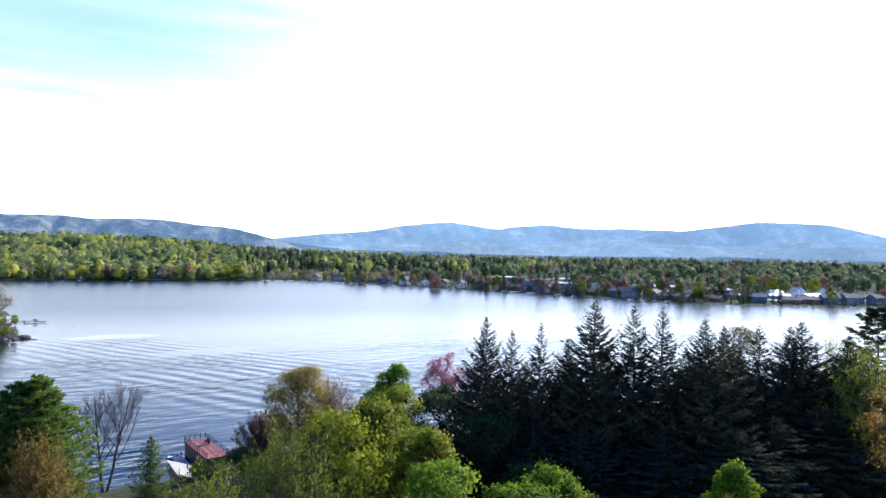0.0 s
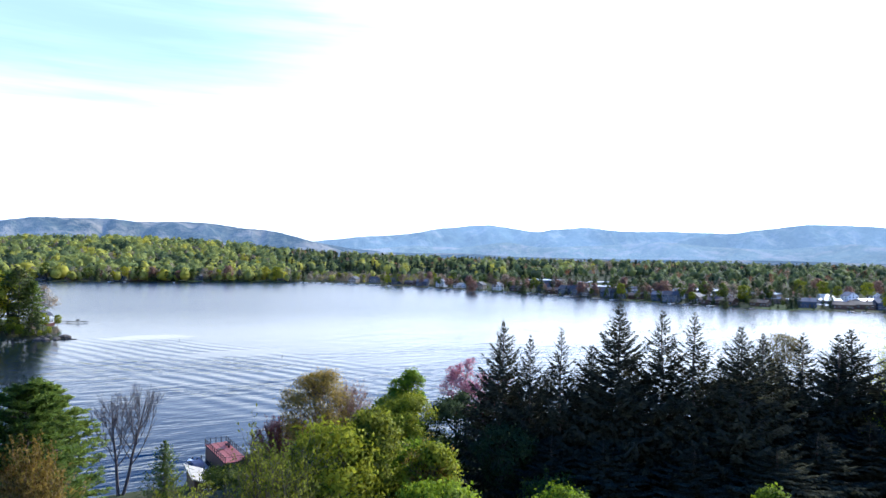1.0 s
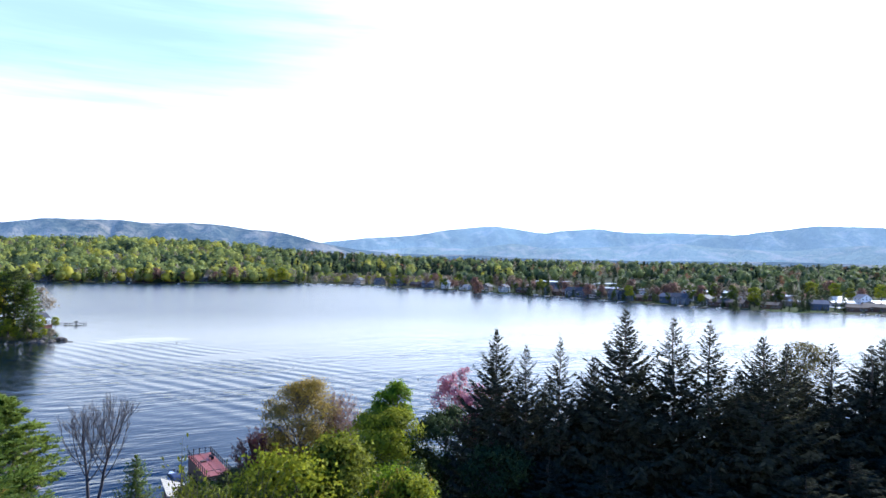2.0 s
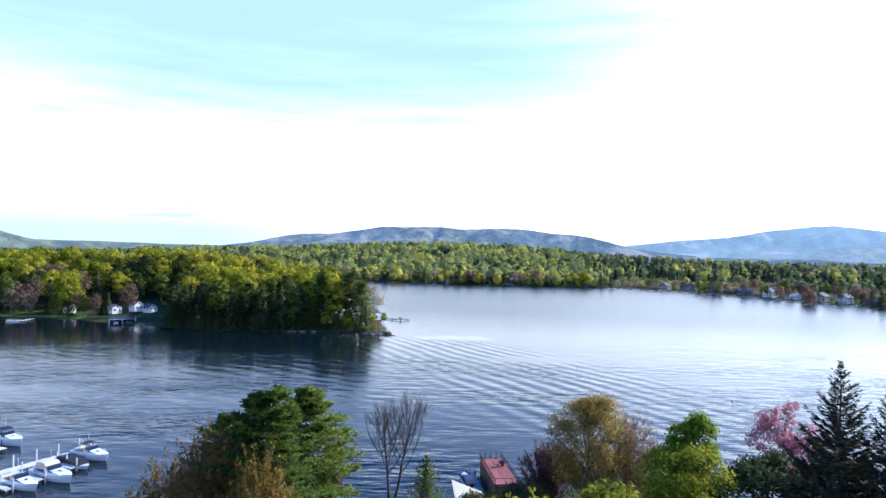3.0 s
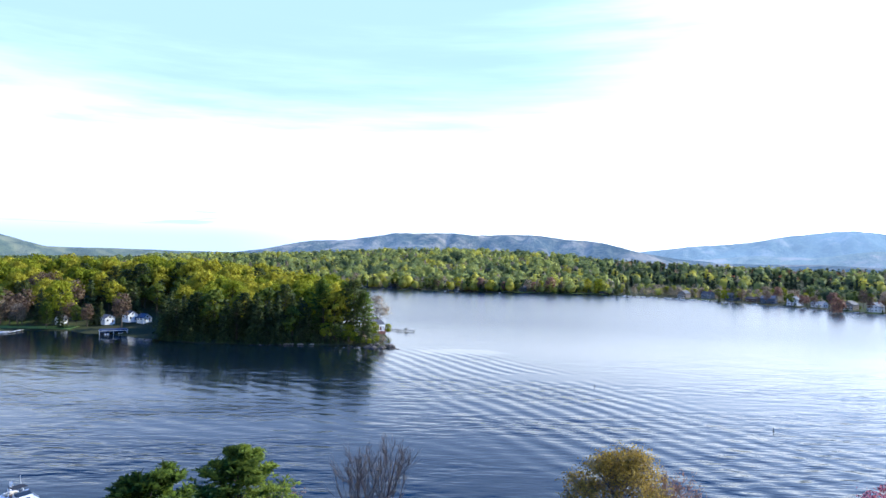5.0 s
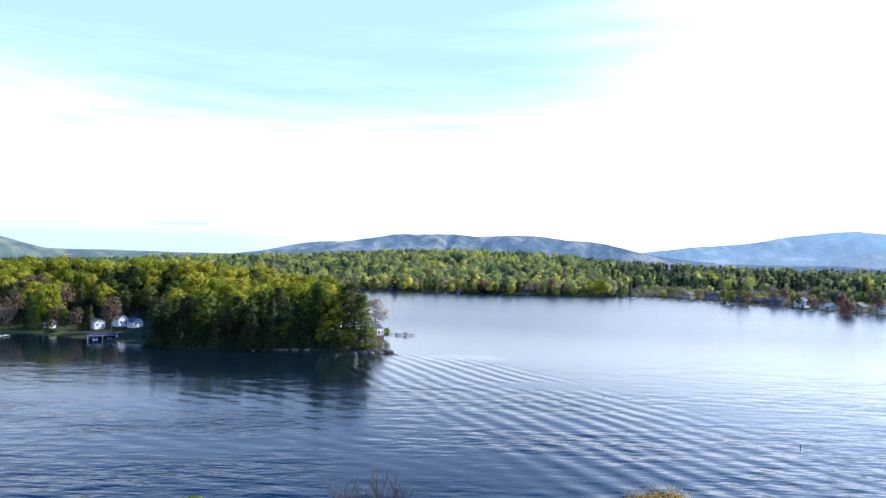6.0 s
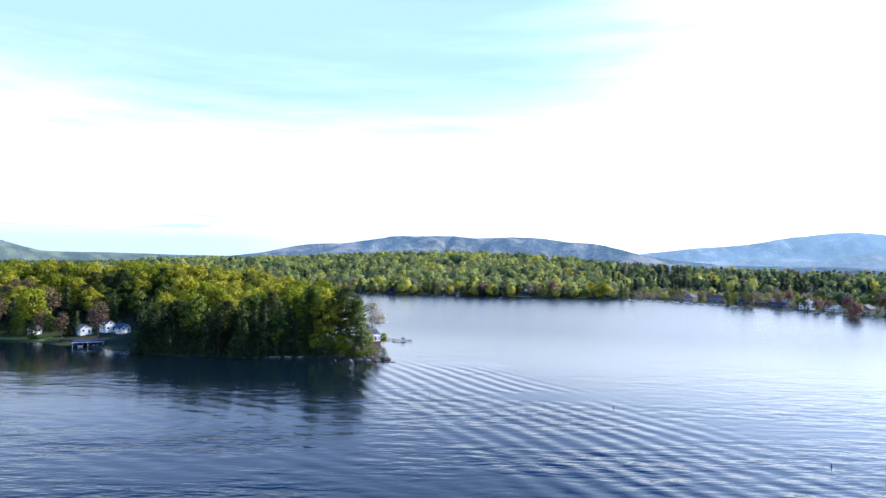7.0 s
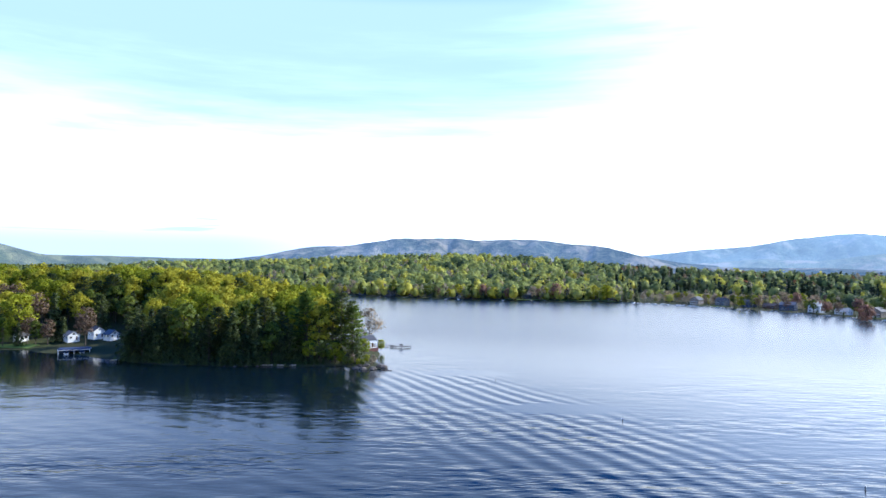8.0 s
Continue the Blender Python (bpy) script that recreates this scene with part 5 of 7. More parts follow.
            V[-1][:, 2] += zz - 0.3

    def hill_mix(x, y, d, p):
        e = rng.random()
        if e < 0.05 + 0.32 * (p < -0.65):
            return "fir", rng.uniform(13, 19), rng.uniform(0.02, 0.17)
        if e < 0.26 + 0.34 * (p > 0.85):
            return "open", rng.uniform(11, 18), rng.uniform(0.60, 0.78)
        if e < 0.36:
            return "leafy", rng.uniform(10, 17), rng.uniform(0.44, 0.55)
        return "leafy", rng.uniform(10, 15) if e < 0.6 else rng.uniform(15, 22), min(0.52, max(0.17, rng.normal(0.33 + 0.08 * p, 0.08)))

    def shore_mix(x, y, d, p):
        e = rng.random()
        if e < 0.07:
            return "fir", rng.uniform(12, 19), rng.uniform(0.03, 0.15)
        if e < 0.30:
            return "open", rng.uniform(9, 16), rng.uniform(0.62, 0.78)
        return "leafy", rng.uniform(8, 17), min(0.56, max(0.34, rng.normal(0.45, 0.05)))

    def plain_mix(x, y, d, p):
        e = rng.random()
        town = step(np.array(x), 330, 420)[()] * (y < 720)
        if d < 135 and not town:
            if e < 0.14:
                return "fir", rng.uniform(9, 15), rng.uniform(0.04, 0.17)
            return ("open", rng.uniform(7, 11), rng.uniform(0.62, 0.76)) if e < 0.75 else ("leafy", rng.uniform(7, 12), rng.uniform(0.3, 0.5))
        if d < 260 and not town:
            if e < 0.66:
                return "fir", rng.uniform(14, 19), rng.uniform(0.0, 0.07)
            if e < 0.78:
                return "leafy", rng.uniform(13, 18), rng.uniform(0.46, 0.55)
            return "leafy", rng.uniform(12, 18), rng.uniform(0.18, 0.32)
        if town:
            if e < 0.34:
                return "fir", rng.uniform(9, 15), rng.uniform(0.0, 0.12)
            if e < 0.54:
                return "open", rng.uniform(9, 14), rng.uniform(0.60, 0.74) if e < 0.48 else rng.uniform(0.85, 0.95)
            return "leafy", rng.uniform(10, 16), rng.uniform(0.14, 0.28)
        if e < 0.14 + 0.26 * (p < -0.3):
            return "fir", rng.uniform(11, 17), rng.uniform(0.03, 0.17)
        if e < 0.27:
            return "open", rng.uniform(9, 14), rng.uniform(0.85, 1.0)
        if e < 0.50:
            return "open", rng.uniform(9, 15), rng.uniform(0.60, 0.76)
        return "leafy", rng.uniform(9, 17), min(0.54, max(0.17, rng.normal(0.24 + 0.10 * p, 0.08)))

    def gold_mix(x, y, d, p):
        e = rng.random()
        if e < 0.08:
            return "fir", rng.uniform(17, 23), rng.uniform(0.02, 0.14)
        if e < 0.17:
            return "open", rng.uniform(14, 19), rng.uniform(0.60, 0.72)
        return "leafy", rng.uniform(15, 23), min(0.57, max(0.36, rng.normal(0.50 + 0.03 * p, 0.04)))

    def on_lot(x, y):
        a = (x > 425) & (x < 615) & (y > 585) & (y < 690)
        for cx, cy in BIG_ROOFS:
            a = a | ((np.abs(x - cx + 25) < 48) & (np.abs(y - cy + 25) < 52))
        return a

    def paved(x, y):
        return np.array([any(point_in(poly, a, b) for poly in LOTS) for a, b in zip(x, y)], bool)

    # wooded hill behind the far shore
    xs, ys, ds = scatter(-620, 260, 820, 1560, 14, lambda x, y, d: (d > 16) & (d < 560) & (y > 800 - 0.10 * x) & (x < 215 + 0.1 * (y - 800)))
    fill(xs, ys, ds, hill_mix)
    # bright young leaves along the foot of the hill
    xs, ys, ds = scatter(-210, 205, 780, 1010, 8, lambda x, y, d: (d > 5) & (d < 24) & (y > 790 - 0.10 * x) & (np.sin(x * 0.11 + 1.0) + np.sin(x * 0.047) > -0.9))
    fill(xs, ys, ds, shore_mix)
    # pale brushwood behind the small marina
    xs, ys, ds = scatter(205, 360, 640, 830, 7, lambda x, y, d: (d > 22) & (d < 80) & (x > 212))
    fill(xs, ys, ds, lambda x, y, d, p: ("leafy", rng.uniform(5, 9), rng.uniform(0.42, 0.54)) if rng.random() < 0.15 else ("open", rng.uniform(5, 9.5), rng.uniform(0.68, 0.80)))
    # low woods behind the houses of the right-hand shore
    xs, ys, ds = scatter(215, 1100, 250, 1500, 17, lambda x, y, d: (d > np.where((y < 660) & (x > 300), 150, 75)) & (d < 620) & ~on_lot(x, y) & ~paved(x, y) & (y > 0.25 * x) & ((x > 215 + 0.1 * (y - 800)) | (y < 800)))
    fill(xs, ys, ds, plain_mix)
    # woods beyond the peninsula
    xs, ys, ds = scatter(-760, -70, 330, 700, 9.5, lambda x, y, d: (d > 8) & ((y > 470) | (x < -330)) & (y > -0.75 * x + 40) & (y < -0.75 * x + 520))
    fill(xs, ys, ds, gold_mix)
    xs, ys, ds = scatter(-1100, -300, 600, 1500, 15, lambda x, y, d: (d > 20) & (d < 700) & (y > -0.75 * x + 420))
    fill(xs, ys, ds, lambda x, y, d, p: ("fir", rng.uniform(9, 13), rng.uniform(0.05, 0.17)) if rng.random() < 0.3 else ("leafy", rng.uniform(8, 12), rng.uniform(0.17, 0.28)))
    v = np.concatenate(V)
    mat = leaf_mat("far_woods_foliage", [(0.0, (0.034, 0.052, 0.040)), (0.16, (0.095, 0.13, 0.062)), (0.20, (0.20, 0.245, 0.09)), (0.34, (0.36, 0.40, 0.12)), (0.46, (0.54, 0.53, 0.12)), (0.57, (0.70, 0.60, 0.06)),
                                          (0.60, (0.32, 0.29, 0.22)), (0.76, (0.46, 0.38, 0.27)), (0.90, (0.36, 0.19, 0.11)), (1.0, (0.42, 0.16, 0.10))], 0.5, True, 0.1, (0.82, 1.18))
    me = mesh_np("far_woods", v, np.arange(len(v)).reshape(-1, 4), mat, False, np.concatenate(T), np.concatenate(NN))
    tagged(new("far_woods", me), "mixed spring woods of green, olive and dark conifers beyond the lake", "woods", kind="stuff")
    return len(v) // 2


far_woods()


# ---- buildings, docks, boats ----
def part(name, bm, mat, parent, label="", smooth_shade=False):
    """Links a bmesh as one mesh object under a thing or a part."""
    me = bpy.data.meshes.new(name)
    bmesh.ops.recalc_face_normals(bm, faces=bm.faces)
    bm.to_mesh(me)
    bm.free()
    if smooth_shade:
        me.polygons.foreach_set("use_smooth", [True] * len(me.polygons))
    me.materials.append(mat)
    ob = new(name, me)
    ob.parent = parent
    if label:
        ob["label"] = label
    return ob


def box(bm, c, s, turn=0.0, bevel=0.0):
    m = Matrix.Translation(c) @ Matrix.Rotation(radians(turn), 4, "Z") @ Matrix.Diagonal((*s, 1))
    r = bmesh.ops.create_cube(bm, size=1, matrix=m)
    if bevel:
        edges = list({e for v in r["verts"] for e in v.link_edges})
        bmesh.ops.bevel(bm, geom=edges, offset=bevel, segments=1, affect="EDGES")
    return bm


def boxed(*items, bevel=0.0):
    bm = bmesh.new()
    for it in items:
        box(bm, *it, bevel=bevel)
    return bm


def rod(bm, a, b, r, sides=6):
    a, b = Vector(a), Vector(b)
    d = b - a
    m = Matrix.Translation((a + b) / 2) @ d.to_track_quat("Z", "Y").to_matrix().to_4x4()
    bmesh.ops.create_cone(bm, cap_ends=True, segments=sides, radius1=r, radius2=r, depth=d.length, matrix=m)
    return bm


def prism(bm, outline, y0, y1):
    """A solid from an outline in x and z, between y0 and y1."""
    a = [bm.verts.new((x, y0, z)) for x, z in outline]
    b = [bm.verts.new((x, y1, z)) for x, z in outline]
    bm.faces.new(a)
    bm.faces.new(b[::-1])
    for i in range(len(a)):
        j = (i + 1) % len(a)
        bm.faces.new((a[i], b[i], b[j], a[j]))
    return bm


WHITE_WALL = plain_mat("white_painted_clapboard", (0.78, 0.78, 0.75), 0.55, 0, 0.5, 0.08)
GREY_WALL = plain_mat("grey_blue_clapboard", (0.12, 0.145, 0.18), 0.6, 0, 0.5, 0.15)
TAN_WALL = plain_mat("tan_clapboard", (0.27, 0.22, 0.165), 0.6, 0, 0.5, 0.15)
BROWN_WALL = plain_mat("brown_stained_boards", (0.12, 0.07, 0.045), 0.7, 0, 0.6, 0.25)
BLUE_WALL = plain_mat("slate_blue_boards", (0.065, 0.09, 0.145), 0.6, 0, 0.5, 0.15)
DARK_ROOF = plain_mat("dark_asphalt_shingles", (0.06, 0.06, 0.065), 0.75, 0, 0.8, 0.3, 0.4)
BROWN_ROOF = plain_mat("brown_asphalt_shingles", (0.11, 0.075, 0.055), 0.75, 0, 0.8, 0.3, 0.4)
PALE_ROOF = plain_mat("cream_metal_roof", (0.55, 0.48, 0.36), 0.5, 0.0, 0.5, 0.08)
GREY_ROOF = plain_mat("light_grey_roof", (0.16, 0.165, 0.18), 0.8, 0, 0.6, 0.12)
FLAT_ROOF = plain_mat("pale_flat_roof_membrane", (0.66, 0.66, 0.64), 0.3, 0, 0.08, 0.1)
TRIM = plain_mat("white_trim", (0.80, 0.80, 0.78), 0.5, 0, 1.5, 0.05)
BRICK = plain_mat("red_brick", (0.30, 0.12, 0.08), 0.8, 0, 2.0, 0.3, 0.3)
RED_DECK = plain_mat("faded_red_deck_boards", (0.34, 0.095, 0.07), 0.65, 0, 0.7, 0.2, 0.2)
DOCK_WOOD = plain_mat("weathered_dock_boards", (0.30, 0.27, 0.23), 0.8, 0, 0.8, 0.3, 0.3)
PALE_DOCK = plain_mat("pale_dock_boards", (0.62, 0.60, 0.55), 0.7, 0, 0.8, 0.15, 0.2)
DARK_WOOD = plain_mat("dark_wet_timber", (0.04, 0.033, 0.03), 0.9, 0, 1.0, 0.3)
ROCK = plain_mat("grey_brown_shore_rock", (0.13, 0.105, 0.08), 0.85, 0, 0.4, 0.35, 0.8)
HULL = plain_mat("white_gelcoat", (0.82, 0.83, 0.83), 0.25, 0, 0.5, 0.05)
CREAM = plain_mat("cream_canvas", (0.62, 0.56, 0.46), 0.85, 0, 1.5, 0.12)
BLACK_COVER = plain_mat("black_canvas_cover", (0.014, 0.015, 0.018), 0.7, 0, 1.2, 0.3)
BLUE_COVER = plain_mat("dark_blue_canvas", (0.03, 0.05, 0.11), 0.8, 0, 1.2, 0.2)
STEEL = plain_mat("polished_rail", (0.6, 0.6, 0.62), 0.25, 1.0, 2.0, 0.1)
GLASS = glass_mat()


def facing(x, y):
    """The way to the water from (x, y), as a turn for a thing whose front is -y, and the metres to the edge."""
    e = 2.0
    s = shore_distance(np.array([x, x + e, x - e, x, x]), np.array([y, y, y, y + e, y - e]))
    g = Vector((s[1] - s[2], s[3] - s[4])).normalized()
    return math.degrees(math.atan2(g.y, g.x)) - 90, float(s[0]), g


def window(parent, x, z, w, h, y, side=0):
    """A window on a wall: frame, and pane set into it. side 0: front (-y); 1 and -1: on the x sides (x is then the depth)."""
    if side == 0:
        f = part("window", boxed(((x, y - 0.03, z + h / 2 + 0.04), (w + 0.16, 0.08, 0.08)), ((x, y - 0.03, z - h / 2 - 0.04), (w + 0.16, 0.10, 0.08)),
                                 ((x - w / 2 - 0.04, y - 0.03, z), (0.08, 0.08, h)), ((x + w / 2 + 0.04, y - 0.03, z), (0.08, 0.08, h)), ((x, y - 0.025, z), (0.05, 0.05, h))), TRIM, parent)
        part("pane", boxed(((x, y - 0.008, z), (w, 0.03, h))), GLASS, f)
    else:
        f = part("window", boxed(((y, x, z + h / 2 + 0.04), (0.08, w + 0.16, 0.08)), ((y, x, z - h / 2 - 0.04), (0.10, w + 0.16, 0.08)),
                                 ((y, x - w / 2 - 0.04, z), (0.08, 0.08, h)), ((y, x + w / 2 + 0.04, z), (0.08, 0.08, h))), TRIM, parent)
        part("pane", boxed(((y, x, z), (0.04, w, h))), GLASS, f)


def house(name, label, w, d, wall_h, roof_h, wall, roof, rows=1, chimney=True, porch=False, across=False, category="house"):
    """A lake house, front towards -y: walls with gables, a roof with eaves, windows, a door, perhaps a porch and a chimney."""
    ob = tagged(new(name), label, category)
    bm = bmesh.new()
    if across:       # ridge runs to the water, gable faces it
        prism(bm, [(-w / 2, -1.5), (w / 2, -1.5), (w / 2, wall_h), (0, wall_h + roof_h), (-w / 2, wall_h)], -d / 2, d / 2)
    else:
        prism(bm, [(-d / 2, -1.5), (d / 2, -1.5), (d / 2, wall_h), (0, wall_h + roof_h), (-d / 2, wall_h)], -w / 2, w / 2)
        bmesh.ops.rotate(bm, verts=bm.verts, cent=(0, 0, 0), matrix=Matrix.Rotation(radians(90), 3, "Z"))
    part("wall", bm, wall, ob)
    span = (w if across else d) / 2
    run = (d if across else w) / 2 + 0.45
    k = roof_h / span
    bm = bmesh.new()
    o, t = 0.5, 0.22
    prism(bm, [(-span - o, wall_h - o * k), (0, wall_h + roof_h), (span + o, wall_h - o * k), (span + o, wall_h - o * k + t), (0, wall_h + roof_h + t * 1.15), (-span - o, wall_h - o * k + t)], -run, run)
    if not across:
        bmesh.ops.rotate(bm, verts=bm.verts, cent=(0, 0, 0), matrix=Matrix.Rotation(radians(90), 3, "Z"))
    rf = part("roof", bm, roof, ob)
    if chimney:
        part("chimney", boxed(((w * 0.22, d * 0.12, wall_h + roof_h * 0.85), (0.8, 0.8, roof_h * 0.9 + 1.2)), ((w * 0.22, d * 0.12, wall_h + roof_h * 1.30 + 0.62), (0.95, 0.95, 0.15))), BRICK, rf)
    n = max(2, int(w / 2.8))
    for r in range(rows):
        z = 1.55 + 2.7 * r
        if z + 0.8 > wall_h + 0.2:
            break
        for q in range(n):
            x = (q - (n - 1) / 2) * w / n
            if r == 0 and q == n // 2:
                part("door", boxed(((x, -d / 2 - 0.02, 1.05), (0.95, 0.09, 2.1)), ((x + 0.35, -d / 2 - 0.09, 1.0), (0.08, 0.08, 0.12)), bevel=0.01), BROWN_WALL, ob)
            else:
                window(ob, x, z, 1.25, 1.25, -d / 2)
        for s in (-1, 1):
            window(ob, -d * 0.2, z, 1.1, 1.2, s * (w / 2 + 0.01), s)
            window(ob, d * 0.22, z, 1.1, 1.2, s * (w / 2 + 0.01), s)
    if across:
        window(ob, 0, wall_h + roof_h * 0.3, 1.1, 1.1, -d / 2)
    if porch:
        part("porch", boxed(((0, -d / 2 - 1.2, 0.2), (w * 0.8, 2.4, 0.25)), *[((sx * w * 0.38, -d / 2 - 2.2, 1.35), (0.16, 0.16, 2.3)) for sx in (-1, -0.33, 0.33, 1)], ((0, -d / 2 - 1.25, 2.6), (w * 0.86, 2.7, 0.16)), bevel=0.02), TRIM, ob)
    return ob


def set_down(ob, x, y, turn=None, lift=0.0, face_off=0.0):
    if turn is None:
        turn = facing(x, y)[0] + face_off
    ob.matrix_basis = pose(x, y, ground_at(x, y) + lift, 0, 0, turn)
    return ob


def dock(label, length, width, mat, posts=4, rise=0.55, extra=None, post_h=1.3):
    """A dock on posts, from the shore at its origin out along -y."""
    ob = tagged(new("dock"), label, "dock")
    n = max(4, int(length / 1.2))
    bm = bmesh.new()
    for k in range(n):
        box(bm, (0, -(k + 0.5) * length / n, rise), (width, length / n * 0.93, 0.12))
    if extra:
        box(bm, extra[0], extra[1])
    part("decking", bm, mat, ob)
    for k in range(posts):
        for s in (-1, 1):
            y = -length * (k + 0.6) / posts
            part("post", rod(bmesh.new(), (s * (width / 2 + 0.08), y, -3.0), (s * (width / 2 + 0.08), y, rise + post_h * (0.5 + 0.5 * ((k * 7 + s) % 3 == 0))), 0.11, 6), DARK_WOOD, ob)
    return ob


def hull_mesh(length, beam, free, draft=0.45, full=0.55):
    """A planing hull with a pointed, raised bow towards +x and a flat stern; open top."""
    bm = bmesh.new()
    rings = []
    for k in range(11):
        s = k / 10
        x = -length / 2 + length * s
        b = beam / 2 * (1 - max(0.0, (s - full) / (1 - full)) ** 2.2)
        b = max(b, 0.04)
        f = free * (1 + 0.35 * s * s)
        ring = [(-b, f), (-b * 0.97, f * 0.45), (-b * 0.82, 0.02), (-b * 0.3, -draft * (1 - s ** 3)), (0, -draft * (1 - s ** 3) - 0.03), (b * 0.3, -draft * (1 - s ** 3)), (b * 0.82, 0.02), (b * 0.97, f * 0.45), (b, f)]
        rings.append([bm.verts.new((x + 0.10 * length * s * s * max(0, z / free) * 0.5, y, z)) for y, z in ring])
    for a, b in zip(rings, rings[1:]):
        for i in range(8):
            bm.faces.new((a[i], a[i + 1], b[i + 1], b[i]))
        bm.faces.new((a[8], a[0], b[0], b[8]))
    bm.faces.new(rings[0])
    bm.faces.new(rings[-1][::-1])
    return bm


def cruiser(label, length=10.5, beam=3.5, free=1.25, canopy=None, arch=False, flags=False):
    """A cabin cruiser: hull, raised foredeck, cabin windows, windscreen, canvas top, bow rail, aerial."""
    ob = tagged(new("motor_boat"), label, "boat", "boats at the marina")
    part("hull", hull_mesh(length, beam, free), HULL, ob, "white hull")
    bm = bmesh.new()
    L = length
    prism(bm, [(-L * 0.05, free), (L * 0.40, free * 1.15), (L * 0.30, free + 0.42), (L * 0.08, free + 0.72), (-L * 0.05, free + 0.75)], -beam * 0.34, beam * 0.34)
    part("foredeck", bm, HULL, ob)
    bm = bmesh.new()
    prism(bm, [(-L * 0.03, free + 0.70), (L * 0.09, free + 0.70), (L * 0.02, free + 1.35), (-L * 0.05, free + 1.35)], -beam * 0.36, beam * 0.36)
    part("windscreen", bm, GLASS, ob)
    for s in (-1, 1):
        bm = bmesh.new()
        y = s * beam * 0.345
        prism(bm, [(L * 0.02, free + 0.34), (L * 0.22, free + 0.34), (L * 0.12, free + 0.60), (L * 0.02, free + 0.62)], min(y, y - s * 0.05), max(y, y - s * 0.05))
        part("side_window", bm, GLASS, ob)
    part("deck_hatch", boxed(((L * 0.20, 0, free + 0.56), (0.6, 0.6, 0.10)), bevel=0.03), GLASS, ob, "dark smoked hatch")
    part("swim_platform", boxed(((-L * 0.53, 0, 0.35), (0.9, beam * 0.8, 0.10)), bevel=0.03), DOCK_WOOD, ob)
    part("cockpit_floor", boxed(((-L * 0.27, 0, free + 0.045), (L * 0.34, beam * 0.66, 0.02))), BROWN_WALL, ob, "teak cockpit floor")
    for s in (-1, 1):
        for q in (-0.3, 0.0):
            part("fender", rod(bmesh.new(), (L * q, s * beam * 0.52, 0.25), (L * q, s * beam * 0.52, 0.85), 0.13, 8), BLUE_COVER, ob)
    part("frame", boxed(*[((L * -0.01, s * beam * 0.36, free + 1.03), (0.08, 0.06, 0.72)) for s in (-1, 1)], ((-L * 0.015, 0, free + 1.38), (0.36, beam * 0.74, 0.05))), STEEL, ob)
    part("cockpit", boxed(((-L * 0.27, 0, free + 0.02), (L * 0.36, beam * 0.72, 0.05)), ((-L * 0.40, 0, free + 0.25), (0.7, beam * 0.7, 0.5)), ((-L * 0.12, beam * 0.2, free + 0.4), (0.6, 0.6, 0.8)), ((-L * 0.12, -beam * 0.2, free + 0.4), (0.6, 0.6, 0.8)), bevel=0.06), CREAM, ob, "cream seats")
    if canopy:
        bm = bmesh.new()
        prism(bm, [(-L * 0.30, free + 0.35), (L * 0.0, free + 0.75), (-L * 0.02, free + 1.65), (-L * 0.07, free + 1.95), (-L * 0.24, free + 1.95), (-L * 0.31, free + 1.6)], -beam * 0.42, beam * 0.42)
        bmesh.ops.bevel(bm, geom=list(bm.edges), offset=0.10, segments=2, affect="EDGES")
        part("canopy", bm, canopy, ob, "canvas canopy")
    if arch:
        bm = bmesh.new()
        for s in (-1, 1):
            rod(bm, (-L * 0.18, s * beam * 0.42, free), (-L * 0.24, s * beam * 0.36, free + 1.9), 0.07)
        rod(bm, (-L * 0.24, -beam * 0.36, free + 1.9), (-L * 0.24, beam * 0.36, free + 1.9), 0.08)
        part("arch", bm, HULL, ob)
        part("sun_top", boxed(((-L * 0.14, 0, free + 1.95), (L * 0.20, beam * 0.74, 0.10)), bevel=0.03), BLACK_COVER, ob, "dark canvas sun top")
    bm = bmesh.new()
    pts = [(L * 0.05, s * beam * 0.44, free * 1.1 + 0.55) for s in (-1,)] + [(L * 0.30, -beam * 0.33, free * 1.2 + 0.6), (L * 0.50, 0, free * 1.35 + 0.6), (L * 0.30, beam * 0.33, free * 1.2 + 0.6), (L * 0.05, beam * 0.44, free * 1.1 + 0.55)]
    for a, b in zip(pts, pts[1:]):
        rod(bm, a, b, 0.03, 5)
    for a in pts:
        rod(bm, a, (a[0], a[1], free), 0.025, 5)
    part("bow_rail", bm, STEEL, ob)
    part("aerial", rod(bmesh.new(), (-L * 0.22, beam * 0.3, free + 1.0), (-L * 0.26, beam * 0.3, free + 3.6), 0.03, 5), HULL, ob)
    if flags:
        part("flag", boxed(((-L * 0.44, beam * 0.2, free + 1.3), (0.05, 0.05, 1.6)), ((-L * 0.47, beam * 0.2, free + 1.9), (0.7, 0.03, 0.45))), HULL, ob)
        part("flag", boxed(((-L * 0.16, -beam * 0.3, free + 2.2), (0.05, 0.05, 1.4)), ((-L * 0.19, -beam * 0.3, free + 2.6), (0.7, 0.03, 0.5))), HULL, ob)
    return ob


